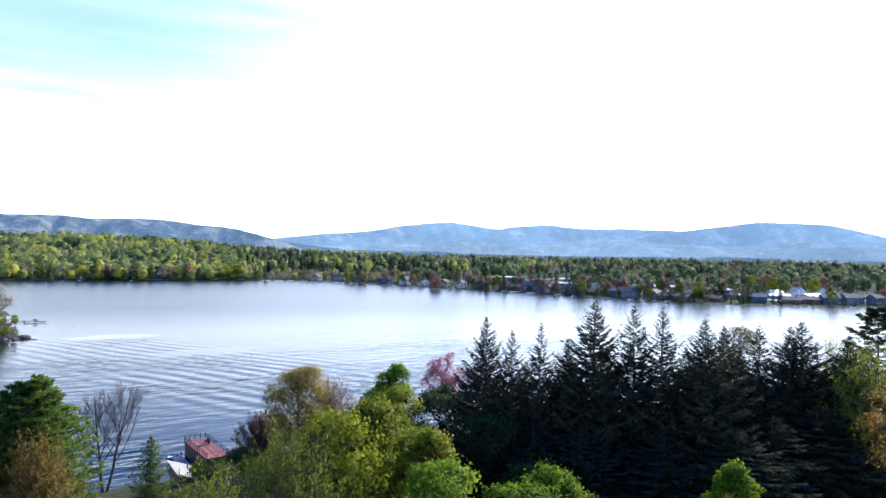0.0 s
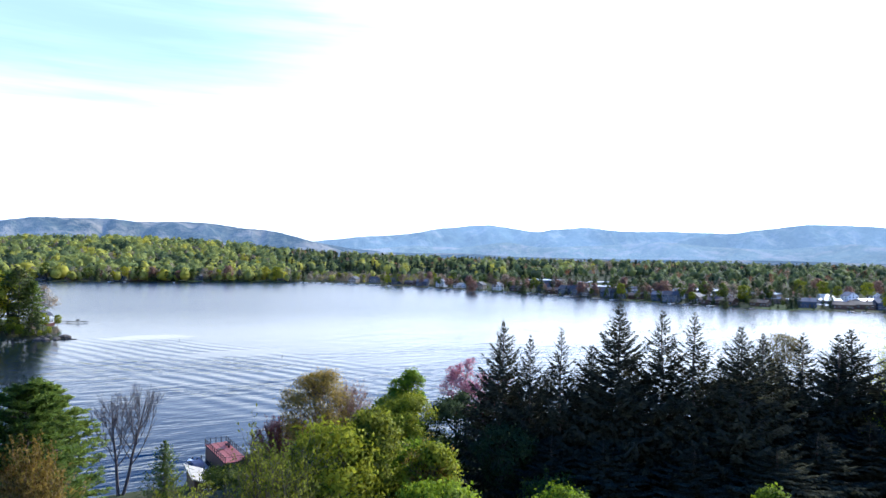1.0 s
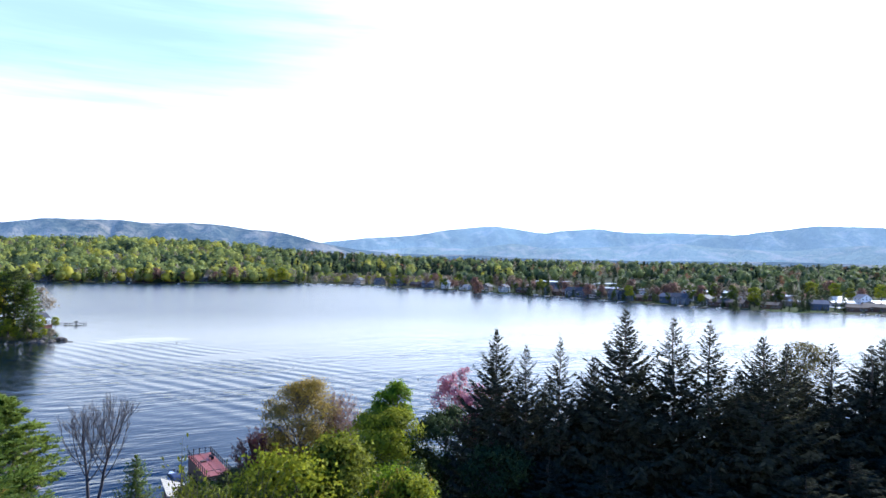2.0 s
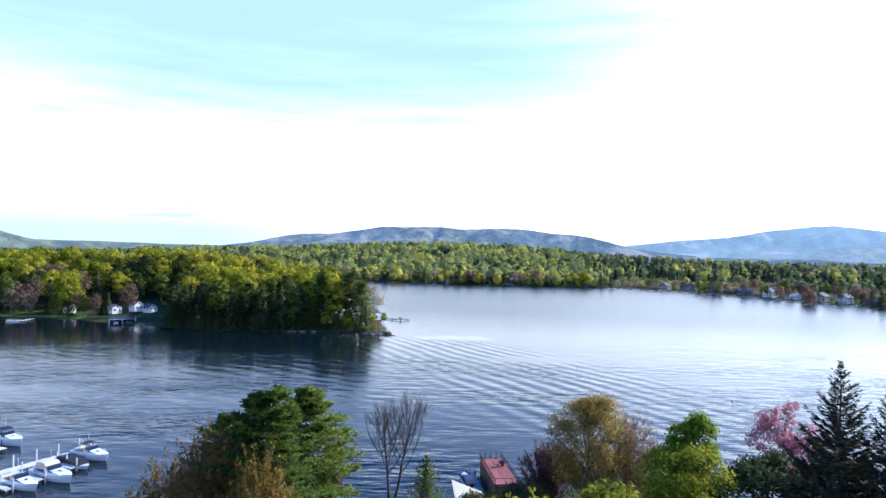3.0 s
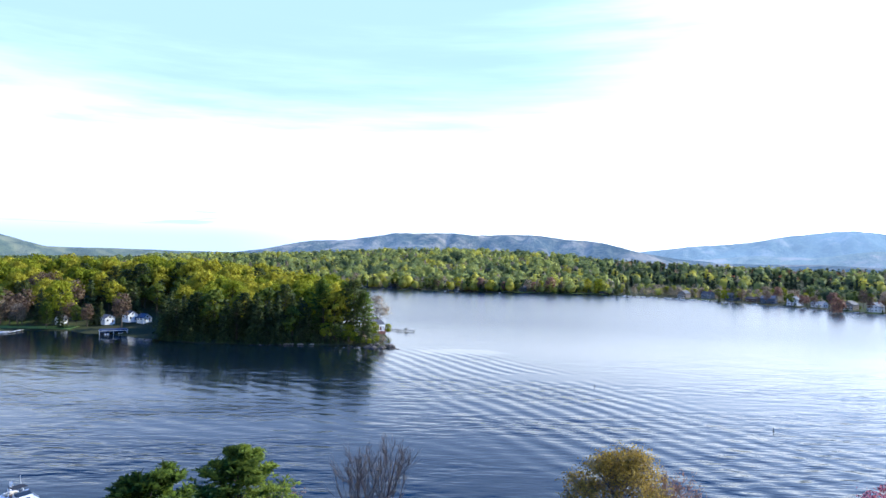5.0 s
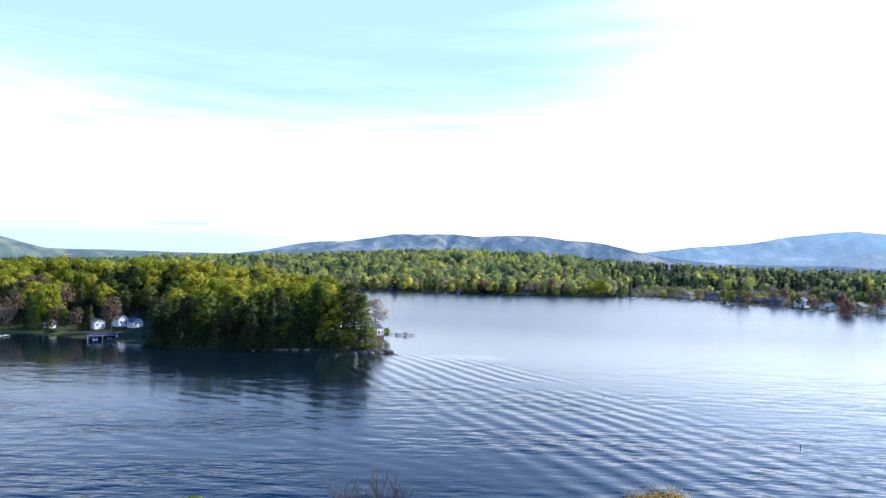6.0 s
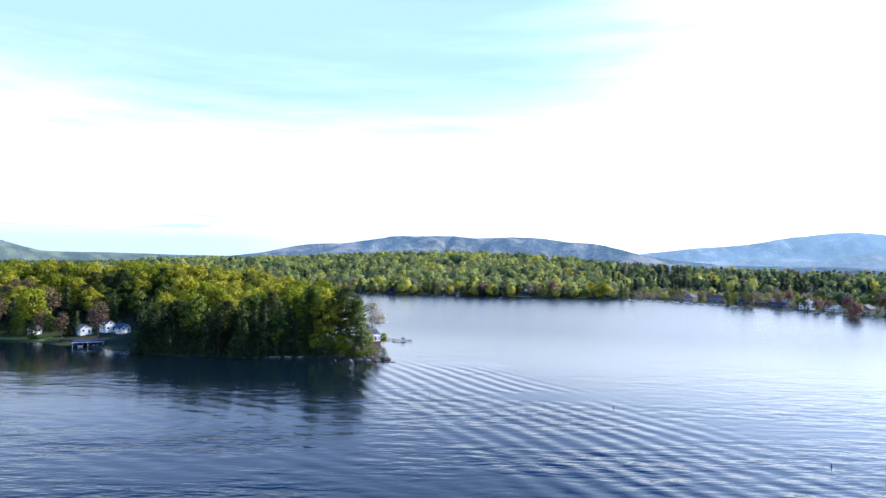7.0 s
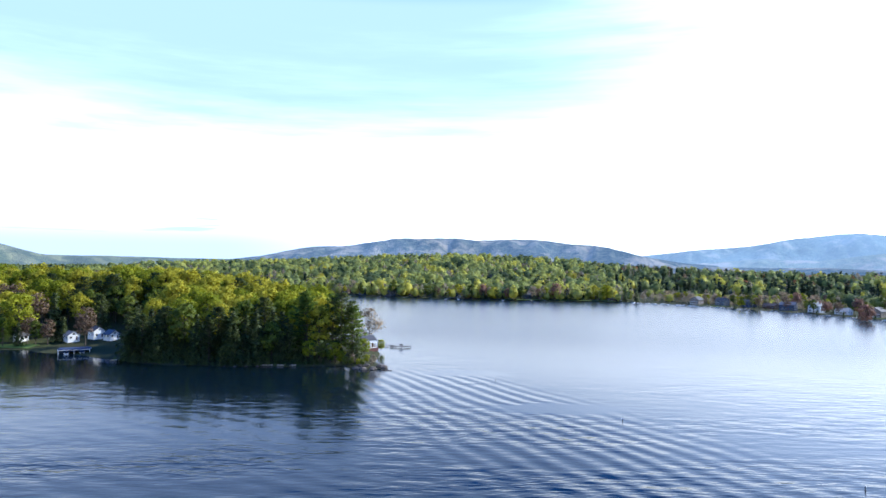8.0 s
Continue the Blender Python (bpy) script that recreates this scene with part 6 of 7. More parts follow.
def small_boat(label, length=5.5, beam=2.0, cover=None):
    ob = tagged(new("small_boat"), label, "boat")
    part("hull", hull_mesh(length, beam, 0.6, 0.25), HULL, ob)
    if cover:
        bm = bmesh.new()
        prism(bm, [(-length * 0.5, 0.58), (length * 0.42, 0.72), (length * 0.1, 1.35), (-length * 0.16, 1.65), (-length * 0.36, 1.5), (-length * 0.48, 0.9)], -beam * 0.45, beam * 0.45)
        bmesh.ops.bevel(bm, geom=list(bm.edges), offset=0.12, segments=2, affect="EDGES")
        part("cover", bm, cover, ob, "dark canvas cover")
    else:
        part("windscreen", boxed(((length * 0.08, 0, 0.95), (0.12, beam * 0.8, 0.5))), GLASS, ob)
        part("seat", boxed(((-length * 0.15, 0, 0.75), (0.6, beam * 0.8, 0.4)), ((-length * 0.38, 0, 0.75), (0.5, beam * 0.8, 0.4)), bevel=0.05), CREAM, ob)
    part("engine", boxed(((-length * 0.53, 0, 0.75), (0.4, 0.45, 0.7)), ((-length * 0.53, 0, 0.1), (0.15, 0.15, 0.9)), bevel=0.05), BLACK_COVER, ob)
    return ob


# marina on the near shore
def marina():
    head = -28.0
    boats = [(-62.9, 100.5, cruiser("white cabin cruiser with a cream canvas canopy moored at the dock", 11, 3.7, 1.3, CREAM)),
             (-65.9, 96.4, cruiser("white open motor cruiser with cream seats moored at the dock", 10.5, 3.6, 1.2, None)),
             (-69.2, 91.6, cruiser("white cabin cruiser beside the dock's shore end", 10.5, 3.6, 1.3, None)),
             (-62.4, 111.6, cruiser("white motor cruiser with a dark sun top and flags", 10.5, 3.5, 1.25, None, True, True)),
             (-84.0, 120.0, cruiser("white flybridge cruiser with dark canvas on the outer dock", 11, 3.8, 1.4, BLUE_COVER, True))]
    for x, y, ob in boats:
        ob.matrix_basis = pose(x, y, 0.0, 0, 0, head) @ Matrix.Scale(0.84, 4)
    ob = small_boat("motor boat under a black canvas cover at the dock", 8.0, 2.9, BLACK_COVER)
    ob["group"] = "boats at the marina"
    ob.matrix_basis = pose(-63.0, 106.6, 0.1, 0, 0, head)
    c, s = math.cos(radians(head)), math.sin(radians(head))
    main = tagged(new("marina_dock"), "long pale wooden marina dock with finger piers and posts", "dock")
    def planks(name, spots, size, beams):
        run = part(name, boxed(*beams), DOCK_WOOD, main, "grey dock joists")
        for p in spots:
            part("plank", boxed((p, size)), PALE_DOCK, run)

    planks("walkway", [(0, -19 + 1.25 * k, 0.62) for k in range(25)], (2.0, 1.18, 0.14), [((s, -4, 0.48), (0.15, 31, 0.14)) for s in (-0.8, 0.8)])
    for y, ln in ((-13.8, 8.5), (-8.3, 8.5), (-3.2, 8.5), (3.0, 7.2)):
        planks("finger_pier", [(1.0 + 1.2 * (k + 0.5), y, 0.60) for k in range(int(ln / 1.2))], (1.14, 1.0, 0.12), [((1.0 + ln / 2, y + s, 0.47), (ln, 0.12, 0.12)) for s in (-0.35, 0.35)])
        for q in (0.2, 0.6, 1.0):
            part("post", rod(bmesh.new(), (1.0 + ln * q, y + 0.6, -3), (1.0 + ln * q, y + 0.6, 2.3), 0.12, 7), PALE_DOCK, main)
    for k in range(8):
        part("post", rod(bmesh.new(), (-1.1, -18 + 4 * k, -3), (-1.1, -18 + 4 * k, 2.7), 0.13, 7), PALE_DOCK, main)
    main.matrix_basis = pose(-70.0, 105.0, 0, 0, 0, head)
    outer = dock("pale floating dock for the outer boats", 12, 1.8, PALE_DOCK, 3)
    outer.matrix_basis = pose(-92, 118, 0, 0, 0, 70)


marina()


def boathouse_with_deck():
    """Boathouse over the water whose flat roof is a red deck with a dark railing."""
    ob = tagged(new("boathouse"), "brown boathouse over water with a railed red roof deck", "boathouse")
    L, W, z = 13.0, 4.0, 2.6
    part("wall", boxed(((-W / 2 + 0.15, 0, 1.2), (0.2, L * 0.96, 2.4)), ((W / 2 - 0.15, 0, 1.2), (0.2, L * 0.96, 2.4)), ((0, -L * 0.47, 1.2), (W * 0.9, 0.2, 2.4))), BROWN_WALL, ob)
    deck = part("deck", boxed(((0, 0, z - 0.18), (W, L, 0.22)), bevel=0.02), DARK_WOOD, ob)
    n = 26
    for k in range(n):
        part("board", boxed(((-W / 4 - 0.02, -L / 2 + (k + 0.5) * L / n, z - 0.04), (W / 2 - 0.08, L / n * 0.94, 0.06))), RED_DECK, deck)
        part("board", boxed(((W / 4 + 0.02, -L / 2 + (k + 0.5) * L / n, z - 0.035), (W / 2 - 0.08, L / n * 0.94, 0.06))), RED_DECK, deck)
    rail = part("railing", boxed(*[((s * (W / 2 - 0.05), 0, z + h), (0.06, L, 0.05)) for s in (-1, 1) for h in (0.45, 0.9)], *[((0, L / 2 - 0.05, z + h), (W, 0.06, 0.05)) for h in (0.45, 0.9)], ((0, -L / 2 + 0.05, z + 0.9), (W, 0.06, 0.05))), DARK_WOOD, ob)
    for k in range(11):
        y = -L / 2 + 0.05 + k * (L - 0.1) / 10
        for s in (-1, 1):
            part("rail_post", boxed(((s * (W / 2 - 0.05), y, z + 0.52), (0.12, 0.12, 1.1))), DARK_WOOD, rail)
    for s in (-0.5, 0, 0.5):
        part("rail_post", boxed(((s * W / 2, L / 2 - 0.05, z + 0.52), (0.12, 0.12, 1.1))), DARK_WOOD, rail)
    part("hatch", boxed(((-0.5, 1.6, z + 0.12), (0.9, 0.9, 0.14)), ((-0.5, 1.6, z + 0.20), (0.6, 0.6, 0.04)), bevel=0.02), BROWN_WALL, ob)
    for y in (-L * 0.4, -L * 0.1, L * 0.2, L * 0.46):
        for s in (-1, 1):
            part("pile", rod(bmesh.new(), (s * W * 0.44, y, -3), (s * W * 0.44, y, z - 0.2), 0.13, 7), DARK_WOOD, ob)
    for k in range(8):
        part("stair_tread", boxed(((-W / 2 + 0.9 + 0.05 * k, -L / 2 - 0.3 - 0.28 * k, z - 0.25 - 0.27 * k), (1.1, 0.3, 0.06))), DARK_WOOD, ob)
    ob.matrix_basis = pose(13.2, 99.9, 0, 0, 0, 7.5)
    bench = tagged(new("bench"), "dark wooden bench on the red roof deck", "bench")
    part("seat", boxed(((0, 0, 0.45), (0.5, 1.8, 0.07)), bevel=0.01), DARK_WOOD, bench)
    part("backrest", boxed(((0.25, 0, 0.75), (0.07, 1.8, 0.4)), bevel=0.01), DARK_WOOD, bench)
    for s in (-1, 1):
        part("leg", boxed(((0, s * 0.75, 0.22), (0.45, 0.08, 0.44))), DARK_WOOD, bench)
    bench.matrix_basis = pose(14.0, 102.8, 2.6, 0, 0, 7.5)
    shed = tagged(new("shed"), "small shed with a sloping cream metal roof by the water", "shed")
    part("wall", prism(bmesh.new(), [(-1.9, -1.5), (1.9, -1.5), (1.9, 2.2), (-1.9, 3.7)], -3.6, 3.6), BROWN_WALL, shed)
    roof = part("roof", prism(bmesh.new(), [(-2.3, 3.86), (2.5, 1.97), (2.5, 2.15), (-2.3, 4.04)], -4.0, 4.0), PALE_ROOF, shed)
    for k in range(9):
        part("seam", prism(bmesh.new(), [(-2.3, 4.045), (2.5, 2.155), (2.5, 2.195), (-2.3, 4.085)], -3.9 + 0.96 * k, -3.86 + 0.96 * k), PALE_ROOF, roof)
    part("vent_pipe", rod(bmesh.new(), (0.3, 1.2, 2.6), (0.3, 1.2, 3.7), 0.09, 8), BLACK_COVER, shed)
    window(shed, 0.0, 1.5, 1.0, 1.0, -3.61)
    shed.matrix_basis = pose(7.6, 85.4, 0.6, 0, 0, 3)
    b = small_boat("small boat under a dark cover beside the boathouse", 6.0, 2.2, BLUE_COVER)
    b.matrix_basis = pose(8.0, 100.5, 0.1, 0, 0, 100)
    d = dock("weathered wooden dock beside the boathouse", 13, 1.4, DOCK_WOOD, 4)
    d.matrix_basis = pose(10.2, 92.5, 0, 0, 0, 187)


boathouse_with_deck()


# marker posts in the lake
for bx, by in ((51.0, 218.0), (20.6, 277.7), (82.7, 166.4)):
    mk = tagged(new("marker_buoy"), "slim dark marker post floating in the lake", "buoy", "marker buoys")
    part("post", rod(bmesh.new(), (0, 0, -0.6), (0, 0, 0.75), 0.07, 8), DARK_WOOD, mk)
    part("float", rod(bmesh.new(), (0, 0, -0.25), (0, 0, 0.10), 0.2, 10), DARK_WOOD, mk)
    part("top_mark", rod(bmesh.new(), (0, 0, 0.75), (0, 0, 0.86), 0.10, 8), TRIM, mk)
    mk.matrix_basis = pose(bx, by, 0)


# ---- the peninsula's cottages and docks ----
def peninsula_buildings():
    a = house("cottage", "small white cottage above the peninsula's boathouse", 7, 8, 3.2, 2.0, WHITE_WALL, GREY_ROOF, 1, False, False, True, "cottage")
    set_down(a, -186, 362, 52, 1.2)
    b = house("cottage", "white cottage with a grey roof behind the lawn", 7, 8, 4.0, 2.4, WHITE_WALL, DARK_ROOF, 1, False, False, True, "cottage")
    set_down(b, -174.5, 364, 55, 1.3)
    c = house("cottage", "low white cottage with a slate-blue roof under the trees", 7, 7, 2.6, 2.4, WHITE_WALL, BLUE_WALL, 1, False, False, True, "cottage")
    set_down(c, -165, 361, 60, 0.9)
    d = house("cottage", "small white cottage on the lawn by the shore", 4, 5, 2.6, 1.6, WHITE_WALL, DARK_ROOF, 1, False, False, True, "cottage")
    set_down(d, -213, 364, -20, 0.5)
    for ob in (a, b, c):
        ob.matrix_basis = ob.matrix_basis @ Matrix.Scale(0.78, 4)
    # double boathouse
    bh = tagged(new("boathouse"), "open double boathouse with a flat navy cover and white posts", "boathouse")
    W, D = 12.5, 6.5
    part("roof", boxed(((0, 0, 3.0), (W + 0.6, D + 0.6, 0.3)), ((-W / 4, 0, 3.3), (W / 2 - 0.2, D, 0.35)), ((W / 4, 0, 3.3), (W / 2 - 0.2, D, 0.35)), bevel=0.08), BLUE_COVER, bh, "dark navy canvas cover")
    part("fascia", boxed(((0, -D / 2 - 0.33, 2.95), (W + 0.7, 0.08, 0.22)), ((-W / 2 - 0.33, 0, 2.95), (0.08, D + 0.6, 0.22)), ((W / 2 + 0.33, 0, 2.95), (0.08, D + 0.6, 0.22))), TRIM, bh, "white edge board")
    part("back_wall", boxed(((0, D / 2 - 0.2, 1.4), (W, 0.2, 3.0))), BLUE_WALL, bh)
    for x in (-W / 2, 0, W / 2):
        for y in (-D / 2, 0, D / 2 - 0.5):
            part("pile", boxed(((x, y, 0.2), (0.28, 0.28, 5.6))), TRIM if y < 0 else DARK_WOOD, bh)
    part("walkway", boxed(((0, D / 2 - 0.8, 0.5), (W, 1.2, 0.15)), ((-W / 2, 0, 0.5), (1.0, D, 0.15)), ((W / 2, 0, 0.5), (1.0, D, 0.15)), ((0, 0, 0.5), (1.0, D, 0.15))), DOCK_WOOD, bh)
    bh.matrix_basis = pose(-168.6, 336.0, -0.9, 0, 0, 28)
    for x in (-3.1, 3.1):
        sb = small_boat("small motor boat in a slip of the boathouse", 5.5, 2.1, BLUE_COVER)
        sb.matrix_basis = bh.matrix_basis @ pose(x, -0.3, 0.95, 0, 0, 90)
    # docks
    e = tagged(new("dock"), "dark L-shaped dock with benches off the peninsula's tip", "dock")
    part("decking", boxed(*[((0.6 + 1.2 * k, 0, 0.6), (1.12, 1.3, 0.14)) for k in range(6)], *[((7.8 + 1.2 * k, -4.5, 0.6), (1.12, 2.6, 0.14)) for k in range(8)], ((7.2, -2.3, 0.6), (1.3, 4.6, 0.14))), DARK_WOOD, e)
    for x, y in ((1, 0.7), (4, 0.7), (7.2, 0.6), (9, -3.1), (12, -3.1), (15.5, -3.1), (17, -5.6), (12.5, -5.6)):
        part("post", rod(bmesh.new(), (x, y, -3), (x, y, 0.95), 0.10, 6), DARK_WOOD, e)
    e.matrix_basis = pose(-33.6, 371.5, 0, 0, 0, 0)
    ch = tagged(new("bench"), "dark bench on the end of the dock", "bench")
    part("seat", boxed(((0, 0, 0.45), (1.8, 0.5, 0.08))), DARK_WOOD, ch)
    part("backrest", boxed(((0, 0.25, 0.8), (1.8, 0.08, 0.5))), DARK_WOOD, ch)
    for s in (-0.8, 0.8):
        part("leg", boxed(((s, 0, 0.22), (0.08, 0.45, 0.44))), DARK_WOOD, ch)
    ch.matrix_basis = pose(-21.5, 367.2, 0.67)
    f = dock("pale dock off the peninsula's lawn", 12, 2.0, PALE_DOCK, 3)
    f.matrix_basis = pose(-221, 343, 0, 0, 0, 5)
    sb = small_boat("white motor boat beside the lawn's dock", 6.5, 2.3)
    sb.matrix_basis = pose(-225, 333, 0.05, 0, 0, 20)
    h = house("lake_house", "white and brick house at the tip of the peninsula", 7, 6, 3.6, 1.6, WHITE_WALL, DARK_ROOF, 1, False, True, False)
    part("base_wall", boxed(((0, -3.6, -0.7), (8.2, 1.6, 2.2)), bevel=0.05), BRICK, h, "red brick terrace wall")
    set_down(h, -36.5, 349, 40, 0.9)
    st = tagged(new("retaining_wall"), "low pale stone wall along the peninsula's shore", "stone wall")
    rng = random.Random(3)
    stone = boxed(((0, 0, 0), (1, 1, 1)), bevel=0.12)
    me = bpy.data.meshes.new("stone")
    stone.to_mesh(me)
    stone.free()
    me.materials.append(plain_mat("pale_field_stone", (0.30, 0.26, 0.21), 0.85, 0, 0.8, 0.3, 0.5))
    for r in range(1):
        for k in (0, 1, 2, 3, 4, 7, 8, 9, 13, 14):
            s = new("stone", me)
            s.parent = st
            s.matrix_basis = pose(k * 0.95 + 0.45 * r + rng.uniform(-0.1, 0.1), rng.uniform(-0.1, 0.1), 0.35 + 0.62 * r, 0, 0, rng.uniform(-8, 8)) @ Matrix.Diagonal((0.92, 0.8, 0.6, 1))
    st.matrix_basis = pose(-72.5, 304.6, 0.1, 0, 0, 3)
    # shore rocks
    for k in range(26):
        f = k / 25
        if k < 12:
            x, y, s = -22 - 12 * rng.random(), 300 + 6 * rng.random() - 2, rng.uniform(0.6, 1.7)
        else:
            x = -140 + 110 * f
            y = float(np.interp(x, [-140, -128, -92, -66, -43, -30], [316, 309, 302, 304, 307, 299])) + rng.uniform(-1.0, 1.2)
            s = rng.uniform(0.25, 0.6)
        bm = bmesh.new()
        bmesh.ops.create_icosphere(bm, subdivisions=2, radius=1)
        for v in bm.verts:
            v.co *= 1 + 0.35 * noise.noise(v.co * 1.3 + Vector((k * 3.1, 0, 0)))
        me = bpy.data.meshes.new("shore_rock")
        bm.to_mesh(me)
        bm.free()
        me.materials.append(ROCK)
        rk = tagged(new("shore_rock", me), "grey-brown weathered rock at the water's edge", "rock", "rocks along the peninsula")
        rk.matrix_basis = pose(x, y, max(0.0, ground_at(x, y)) + 0.05, rng.uniform(-15, 15), 0, rng.uniform(0, 360)) @ Matrix.Diagonal((s * 1.3, s, s * 0.6, 1))
    bm = bmesh.new()
    for x in np.arange(0, 4.2, 0.5):
        bmesh.ops.create_icosphere(bm, subdivisions=1, radius=0.45, matrix=Matrix.Translation((x, 0.2 * math.sin(x * 3), 0)) @ Matrix.Diagonal((1, 0.8, 0.6, 1)))
    me = bpy.data.meshes.new("rock_spit")
    bm.to_mesh(me)
    bm.free()
    me.materials.append(ROCK)
    tagged(new("rock_spit", me), "low dark line of rocks running into the lake", "rock").matrix_basis = pose(-23, 297.5, 0.05, 0, 0, -12)


peninsula_buildings()


# ---- houses round the far shore ----
def far_houses():
    rng = random.Random(11)
    protos = [
        house("house", "grey-blue two-storey lake house with a dark roof", 12, 9, 5.6, 2.8, GREY_WALL, DARK_ROOF, 2),
        house("house", "white two-storey lake house with a grey roof", 10, 10, 5.4, 3.2, WHITE_WALL, GREY_ROOF, 2, True, True, True),
        house("house", "brown single-storey lake house with a low roof", 15, 9, 3.2, 2.2, BROWN_WALL, BROWN_ROOF, 1, True),
        house("house", "tan lake house with a dark gable towards the water", 9, 11, 4.4, 3.0, TAN_WALL, DARK_ROOF, 1, False, True, True),
        house("house", "slate-blue lake house with a grey roof", 13, 8, 4.8, 2.4, BLUE_WALL, GREY_ROOF, 1, True),
        house("house", "white single-storey cottage with a pale roof", 11, 8, 3.2, 2.2, WHITE_WALL, PALE_ROOF, 1, False, True),
        house("house", "tan long house with a low pale metal roof", 17, 11, 3.6, 1.3, TAN_WALL, FLAT_ROOF, 1, False)]
    used = set()
    dk = dock("weathered private dock on the far shore", 11, 1.6, DOCK_WOOD, 3)
    dk_used = False
    sb = small_boat("white motor boat moored at a private dock", 6.5, 2.3)
    sb_used = False
    spots = [(352, 584, 3), (360, 562, 1), (371, 541, 2), (386, 514, 0), (397, 490, 4), (402, 462, 2), (404, 440, 0), (412, 414, 2), (419, 390, 4), (431, 362, 3), (437, 338, 2), (452, 318, 2), (478, 297, 4), (508, 272, 2), (545, 256, 0),
             (302, 708, 4), (313, 684, 2), (319, 662, 4), (331, 636, 1), (341, 612, 5), (286, 734, 0), (266, 752, 3), (-122, 914, 0), (-84, 890, 4), (-50, 878, 2), (3, 852, 0), (22, 846, 2), (69, 836, 3), (90, 832, 4), (-150, 950, 2), (112, 833, 2)]
    # the close row of dark houses along the town's shore, and paler roofs behind it
    row = [(372, 520), (392, 445), (405, 395), (430, 335), (475, 290), (545, 245), (640, 215)]
    for (ax, ay), (bx, by) in zip(row, row[1:]):
        ln = math.hypot(bx - ax, by - ay)
        for k in range(int(ln / 15)):
            f = (k + 0.5) * 15 / ln
            x, y = ax + (bx - ax) * f, ay + (by - ay) * f
            if all((x - p) ** 2 + (y - q) ** 2 > 13 ** 2 for p, q, _ in spots):
                spots.append((x, y, rng.choice([0, 2, 4, 2, 0, 3])))
            nx, ny = (ay - by) / ln, (bx - ax) / ln
            if k % 2 == 0:
                spots.append((x + nx * 46 + rng.uniform(-5, 5), y + ny * 46 + rng.uniform(-5, 5), rng.choice([6, 1, 6, 2])))
            if k % 3 == 0:
                spots.append((x + nx * 90 + rng.uniform(-9, 9), y + ny * 90 + rng.uniform(-9, 9), rng.choice([6, 5, 1])))
    for k, (x, y, i) in enumerate(spots):
        turn, d, g = facing(x, y)
        x += g.x * max(0, 15 - d)
        y += g.y * max(0, 15 - d)
        ob = protos[i]
        m = pose(x, y, ground_at(x, y) + 0.3, 0, 0, turn + rng.uniform(-14, 14)) @ Matrix.Scale(rng.uniform(0.92, 1.12), 4)
        if i in used:
            copy_thing(ob, m)
        else:
            ob.matrix_basis = m
            used.add(i)
        if d > 34:
            continue
        sx, sy = x - g.x * max(15, d), y - g.y * max(15, d)
        off = rng.uniform(-6, 6)
        px, py = sx - g.y * off, sy + g.x * off
        m = pose(px + g.x * 2, py + g.y * 2, 0, 0, 0, turn + rng.uniform(-8, 8))
        if dk_used:
            copy_thing(dk, m)
        else:
            dk.matrix_basis, dk_used = m, True
        if rng.random() < 0.7:
            m = pose(px - g.x * 5 - g.y * 2.2, py - g.y * 5 + g.x * 2.2, 0.05, 0, 0, turn + 90)
            if sb_used:
                copy_thing(sb, m)
            else:
                sb.matrix_basis, sb_used = m, True
    # small marina by the far lawn
    for k in range(14):
        x, y = 205 + 78 * k / 13, 776 - 76 * k / 13
        turn, d, g = facing(x, y)
        x, y = x - g.x * (d + 5 + 5 * (k % 2)), y - g.y * (d + 5 + 5 * (k % 2))
        copy_thing(sb, pose(x, y, 0.05, 0, 0, turn + 90 + rng.uniform(-30, 30)))
    hut = house("boathouse", "dark low boathouse beside two tall firs", 16, 9, 2.4, 3.0, DARK_WOOD, DARK_ROOF, 1, False, False, False, "boathouse")
    set_down(hut, 190, 806)


far_houses()


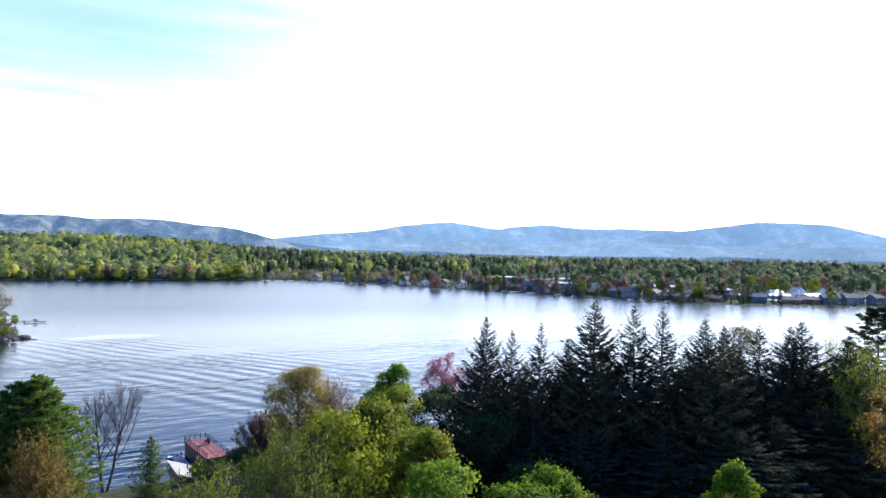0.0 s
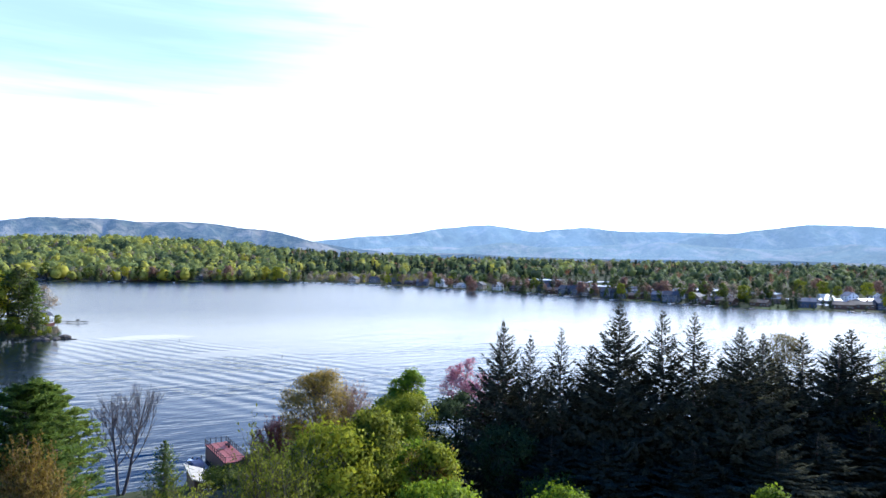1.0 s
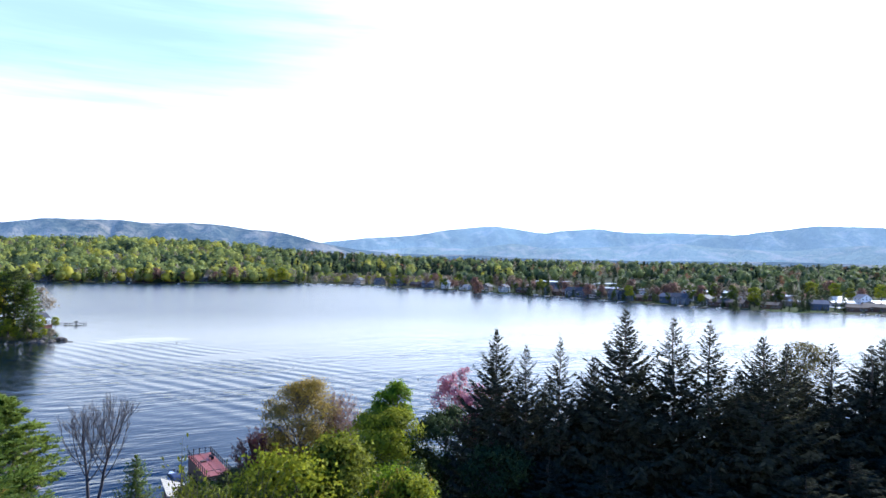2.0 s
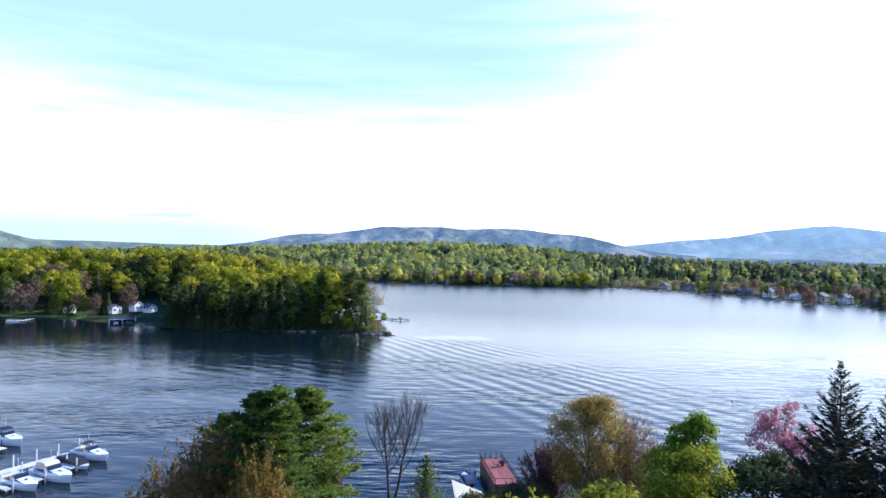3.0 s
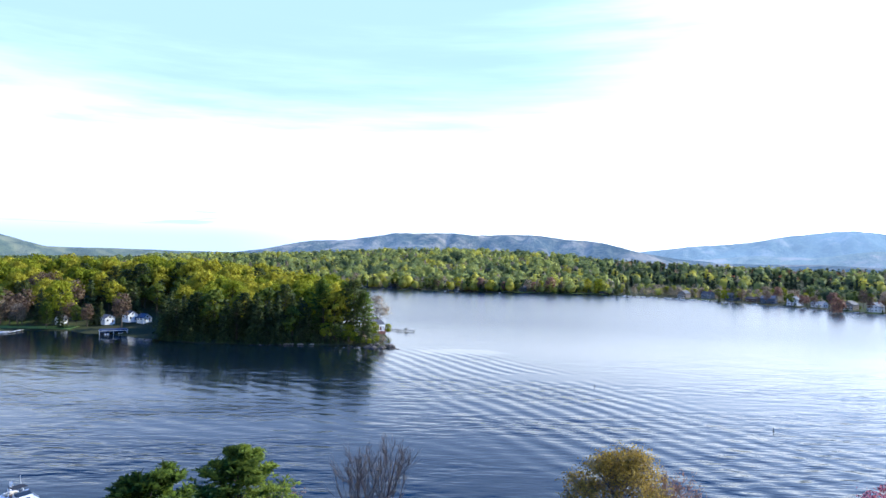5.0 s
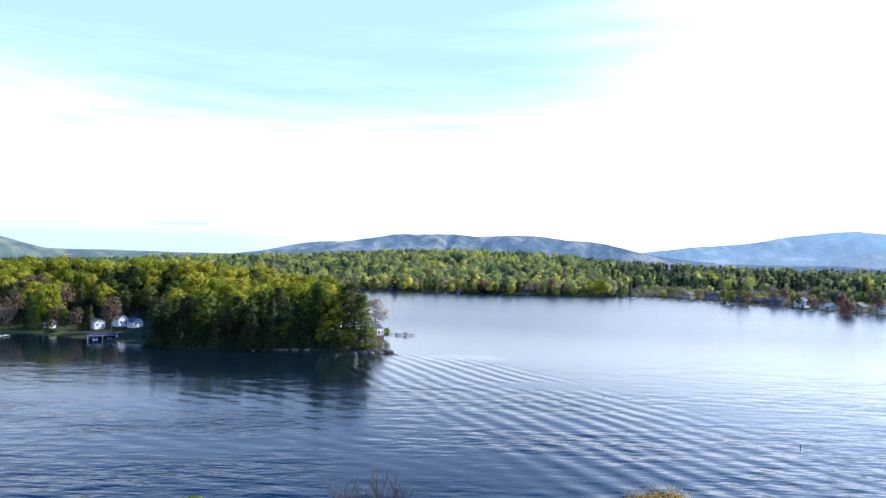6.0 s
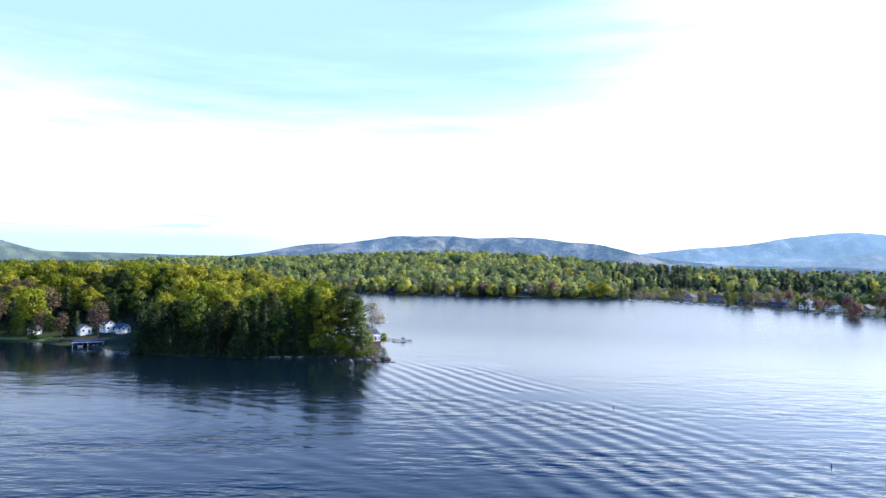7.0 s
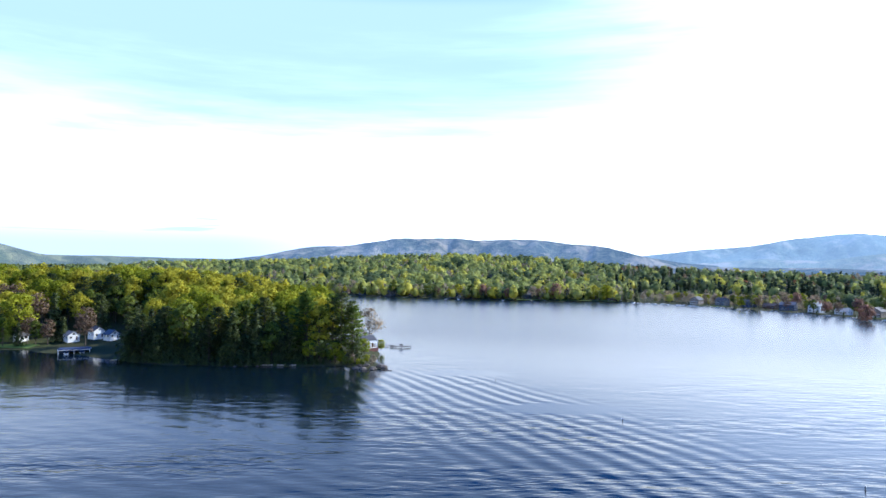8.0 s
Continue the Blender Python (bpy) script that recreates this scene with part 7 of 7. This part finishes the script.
def big_buildings():
    """Low commercial buildings with flat pale roofs among the trees behind the houses."""
    for k, (x, y) in enumerate(BIG_ROOFS):
        ob = tagged(new("commercial_building"), "low flat-roofed building with a pale roof among the trees", "building", "flat-roofed buildings behind the houses")
        W, D, H = 34 + 6 * (k % 3), 24, 7.5
        part("wall", boxed(((0, 0, H / 2 - 1), (W, D, H + 2))), (GREY_WALL, TAN_WALL)[k % 2], ob)
        part("roof", boxed(((0, 0, H + 0.1), (W + 0.6, D + 0.6, 0.25))), FLAT_ROOF, ob)
        part("parapet", boxed(*[((s * W / 2, 0, H + 0.35), (0.4, D + 1, 0.6)) for s in (-1, 1)], ((0, D / 2, H + 0.35), (W, 0.4, 0.6))), TRIM, ob)
        part("roof_vent", boxed(((W * 0.2, 3, H + 0.8), (2.4, 2.0, 1.3)), ((-W * 0.25, -2, H + 0.7), (1.8, 1.8, 1.1)), bevel=0.1), STEEL, ob)
        for q in range(6):
            window(ob, -W * 0.4 + q * W * 0.16, 2.4, 2.6, 1.8, -D / 2)
        part("door", boxed(((W * 0.45, -D / 2 - 0.02, 1.2), (1.2, 0.1, 2.4))), BROWN_WALL, ob)
        set_down(ob, x, y, None, 0.2)


big_buildings()


# pale paved lots and a road behind the houses
def lots():
    mat = plain_mat("pale_sunlit_concrete", (0.58, 0.57, 0.55), 0.35, 0, 0.05, 0.12)
    for corners in LOTS:
        c = np.array(corners, float)
        u, v = np.meshgrid(np.linspace(0, 1, 24), np.linspace(0, 1, 8), indexing="ij")
        p = c[0] * ((1 - u) * (1 - v))[..., None] + c[1] * (u * (1 - v))[..., None] + c[2] * (u * v)[..., None] + c[3] * ((1 - u) * v)[..., None]
        z = land(p[..., 0], p[..., 1]) + 0.7
        vs = np.concatenate([p, z[..., None]], -1).reshape(-1, 3)
        i, j = np.meshgrid(np.arange(23), np.arange(7), indexing="ij")
        q = np.stack([i * 8 + j, (i + 1) * 8 + j, (i + 1) * 8 + j + 1, i * 8 + j + 1], -1).reshape(-1, 4)
        tagged(new("pavement", mesh_np("pavement", vs, q, mat)), "pale paved lot behind the lake houses", "pavement", kind="structure")

    grass = plain_mat("bright_mown_grass", (0.13, 0.20, 0.03), 0.9, 0, 0.12, 0.3, 0.3)
    for x0, x1, edge_x, edge_y, wide, lab in ((62, 190, [55, 132, 195], [812, 806, 790], 13, "bright green mown lawn along the far shore"),
                                              (-262, -198, [-270, -232, -202, -176], [350, 344, 346, 336], 9, "sunlit green lawn on the peninsula's shore")):
        u, v = np.meshgrid(np.linspace(0, 1, 40), np.linspace(0, 1, 6), indexing="ij")
        x = x0 + (x1 - x0) * u
        y = np.interp(x, edge_x, edge_y) + 3 + wide * v
        k, j = np.meshgrid(np.arange(39), np.arange(5), indexing="ij")
        q = np.stack([k * 6 + j, (k + 1) * 6 + j, (k + 1) * 6 + j + 1, k * 6 + j + 1], -1).reshape(-1, 4)
        tagged(new("lawn", mesh_np("lawn", np.stack([x, y, land(x, y) + 0.25], -1).reshape(-1, 3), q, grass)), lab, "lawn", kind="structure")


lots()
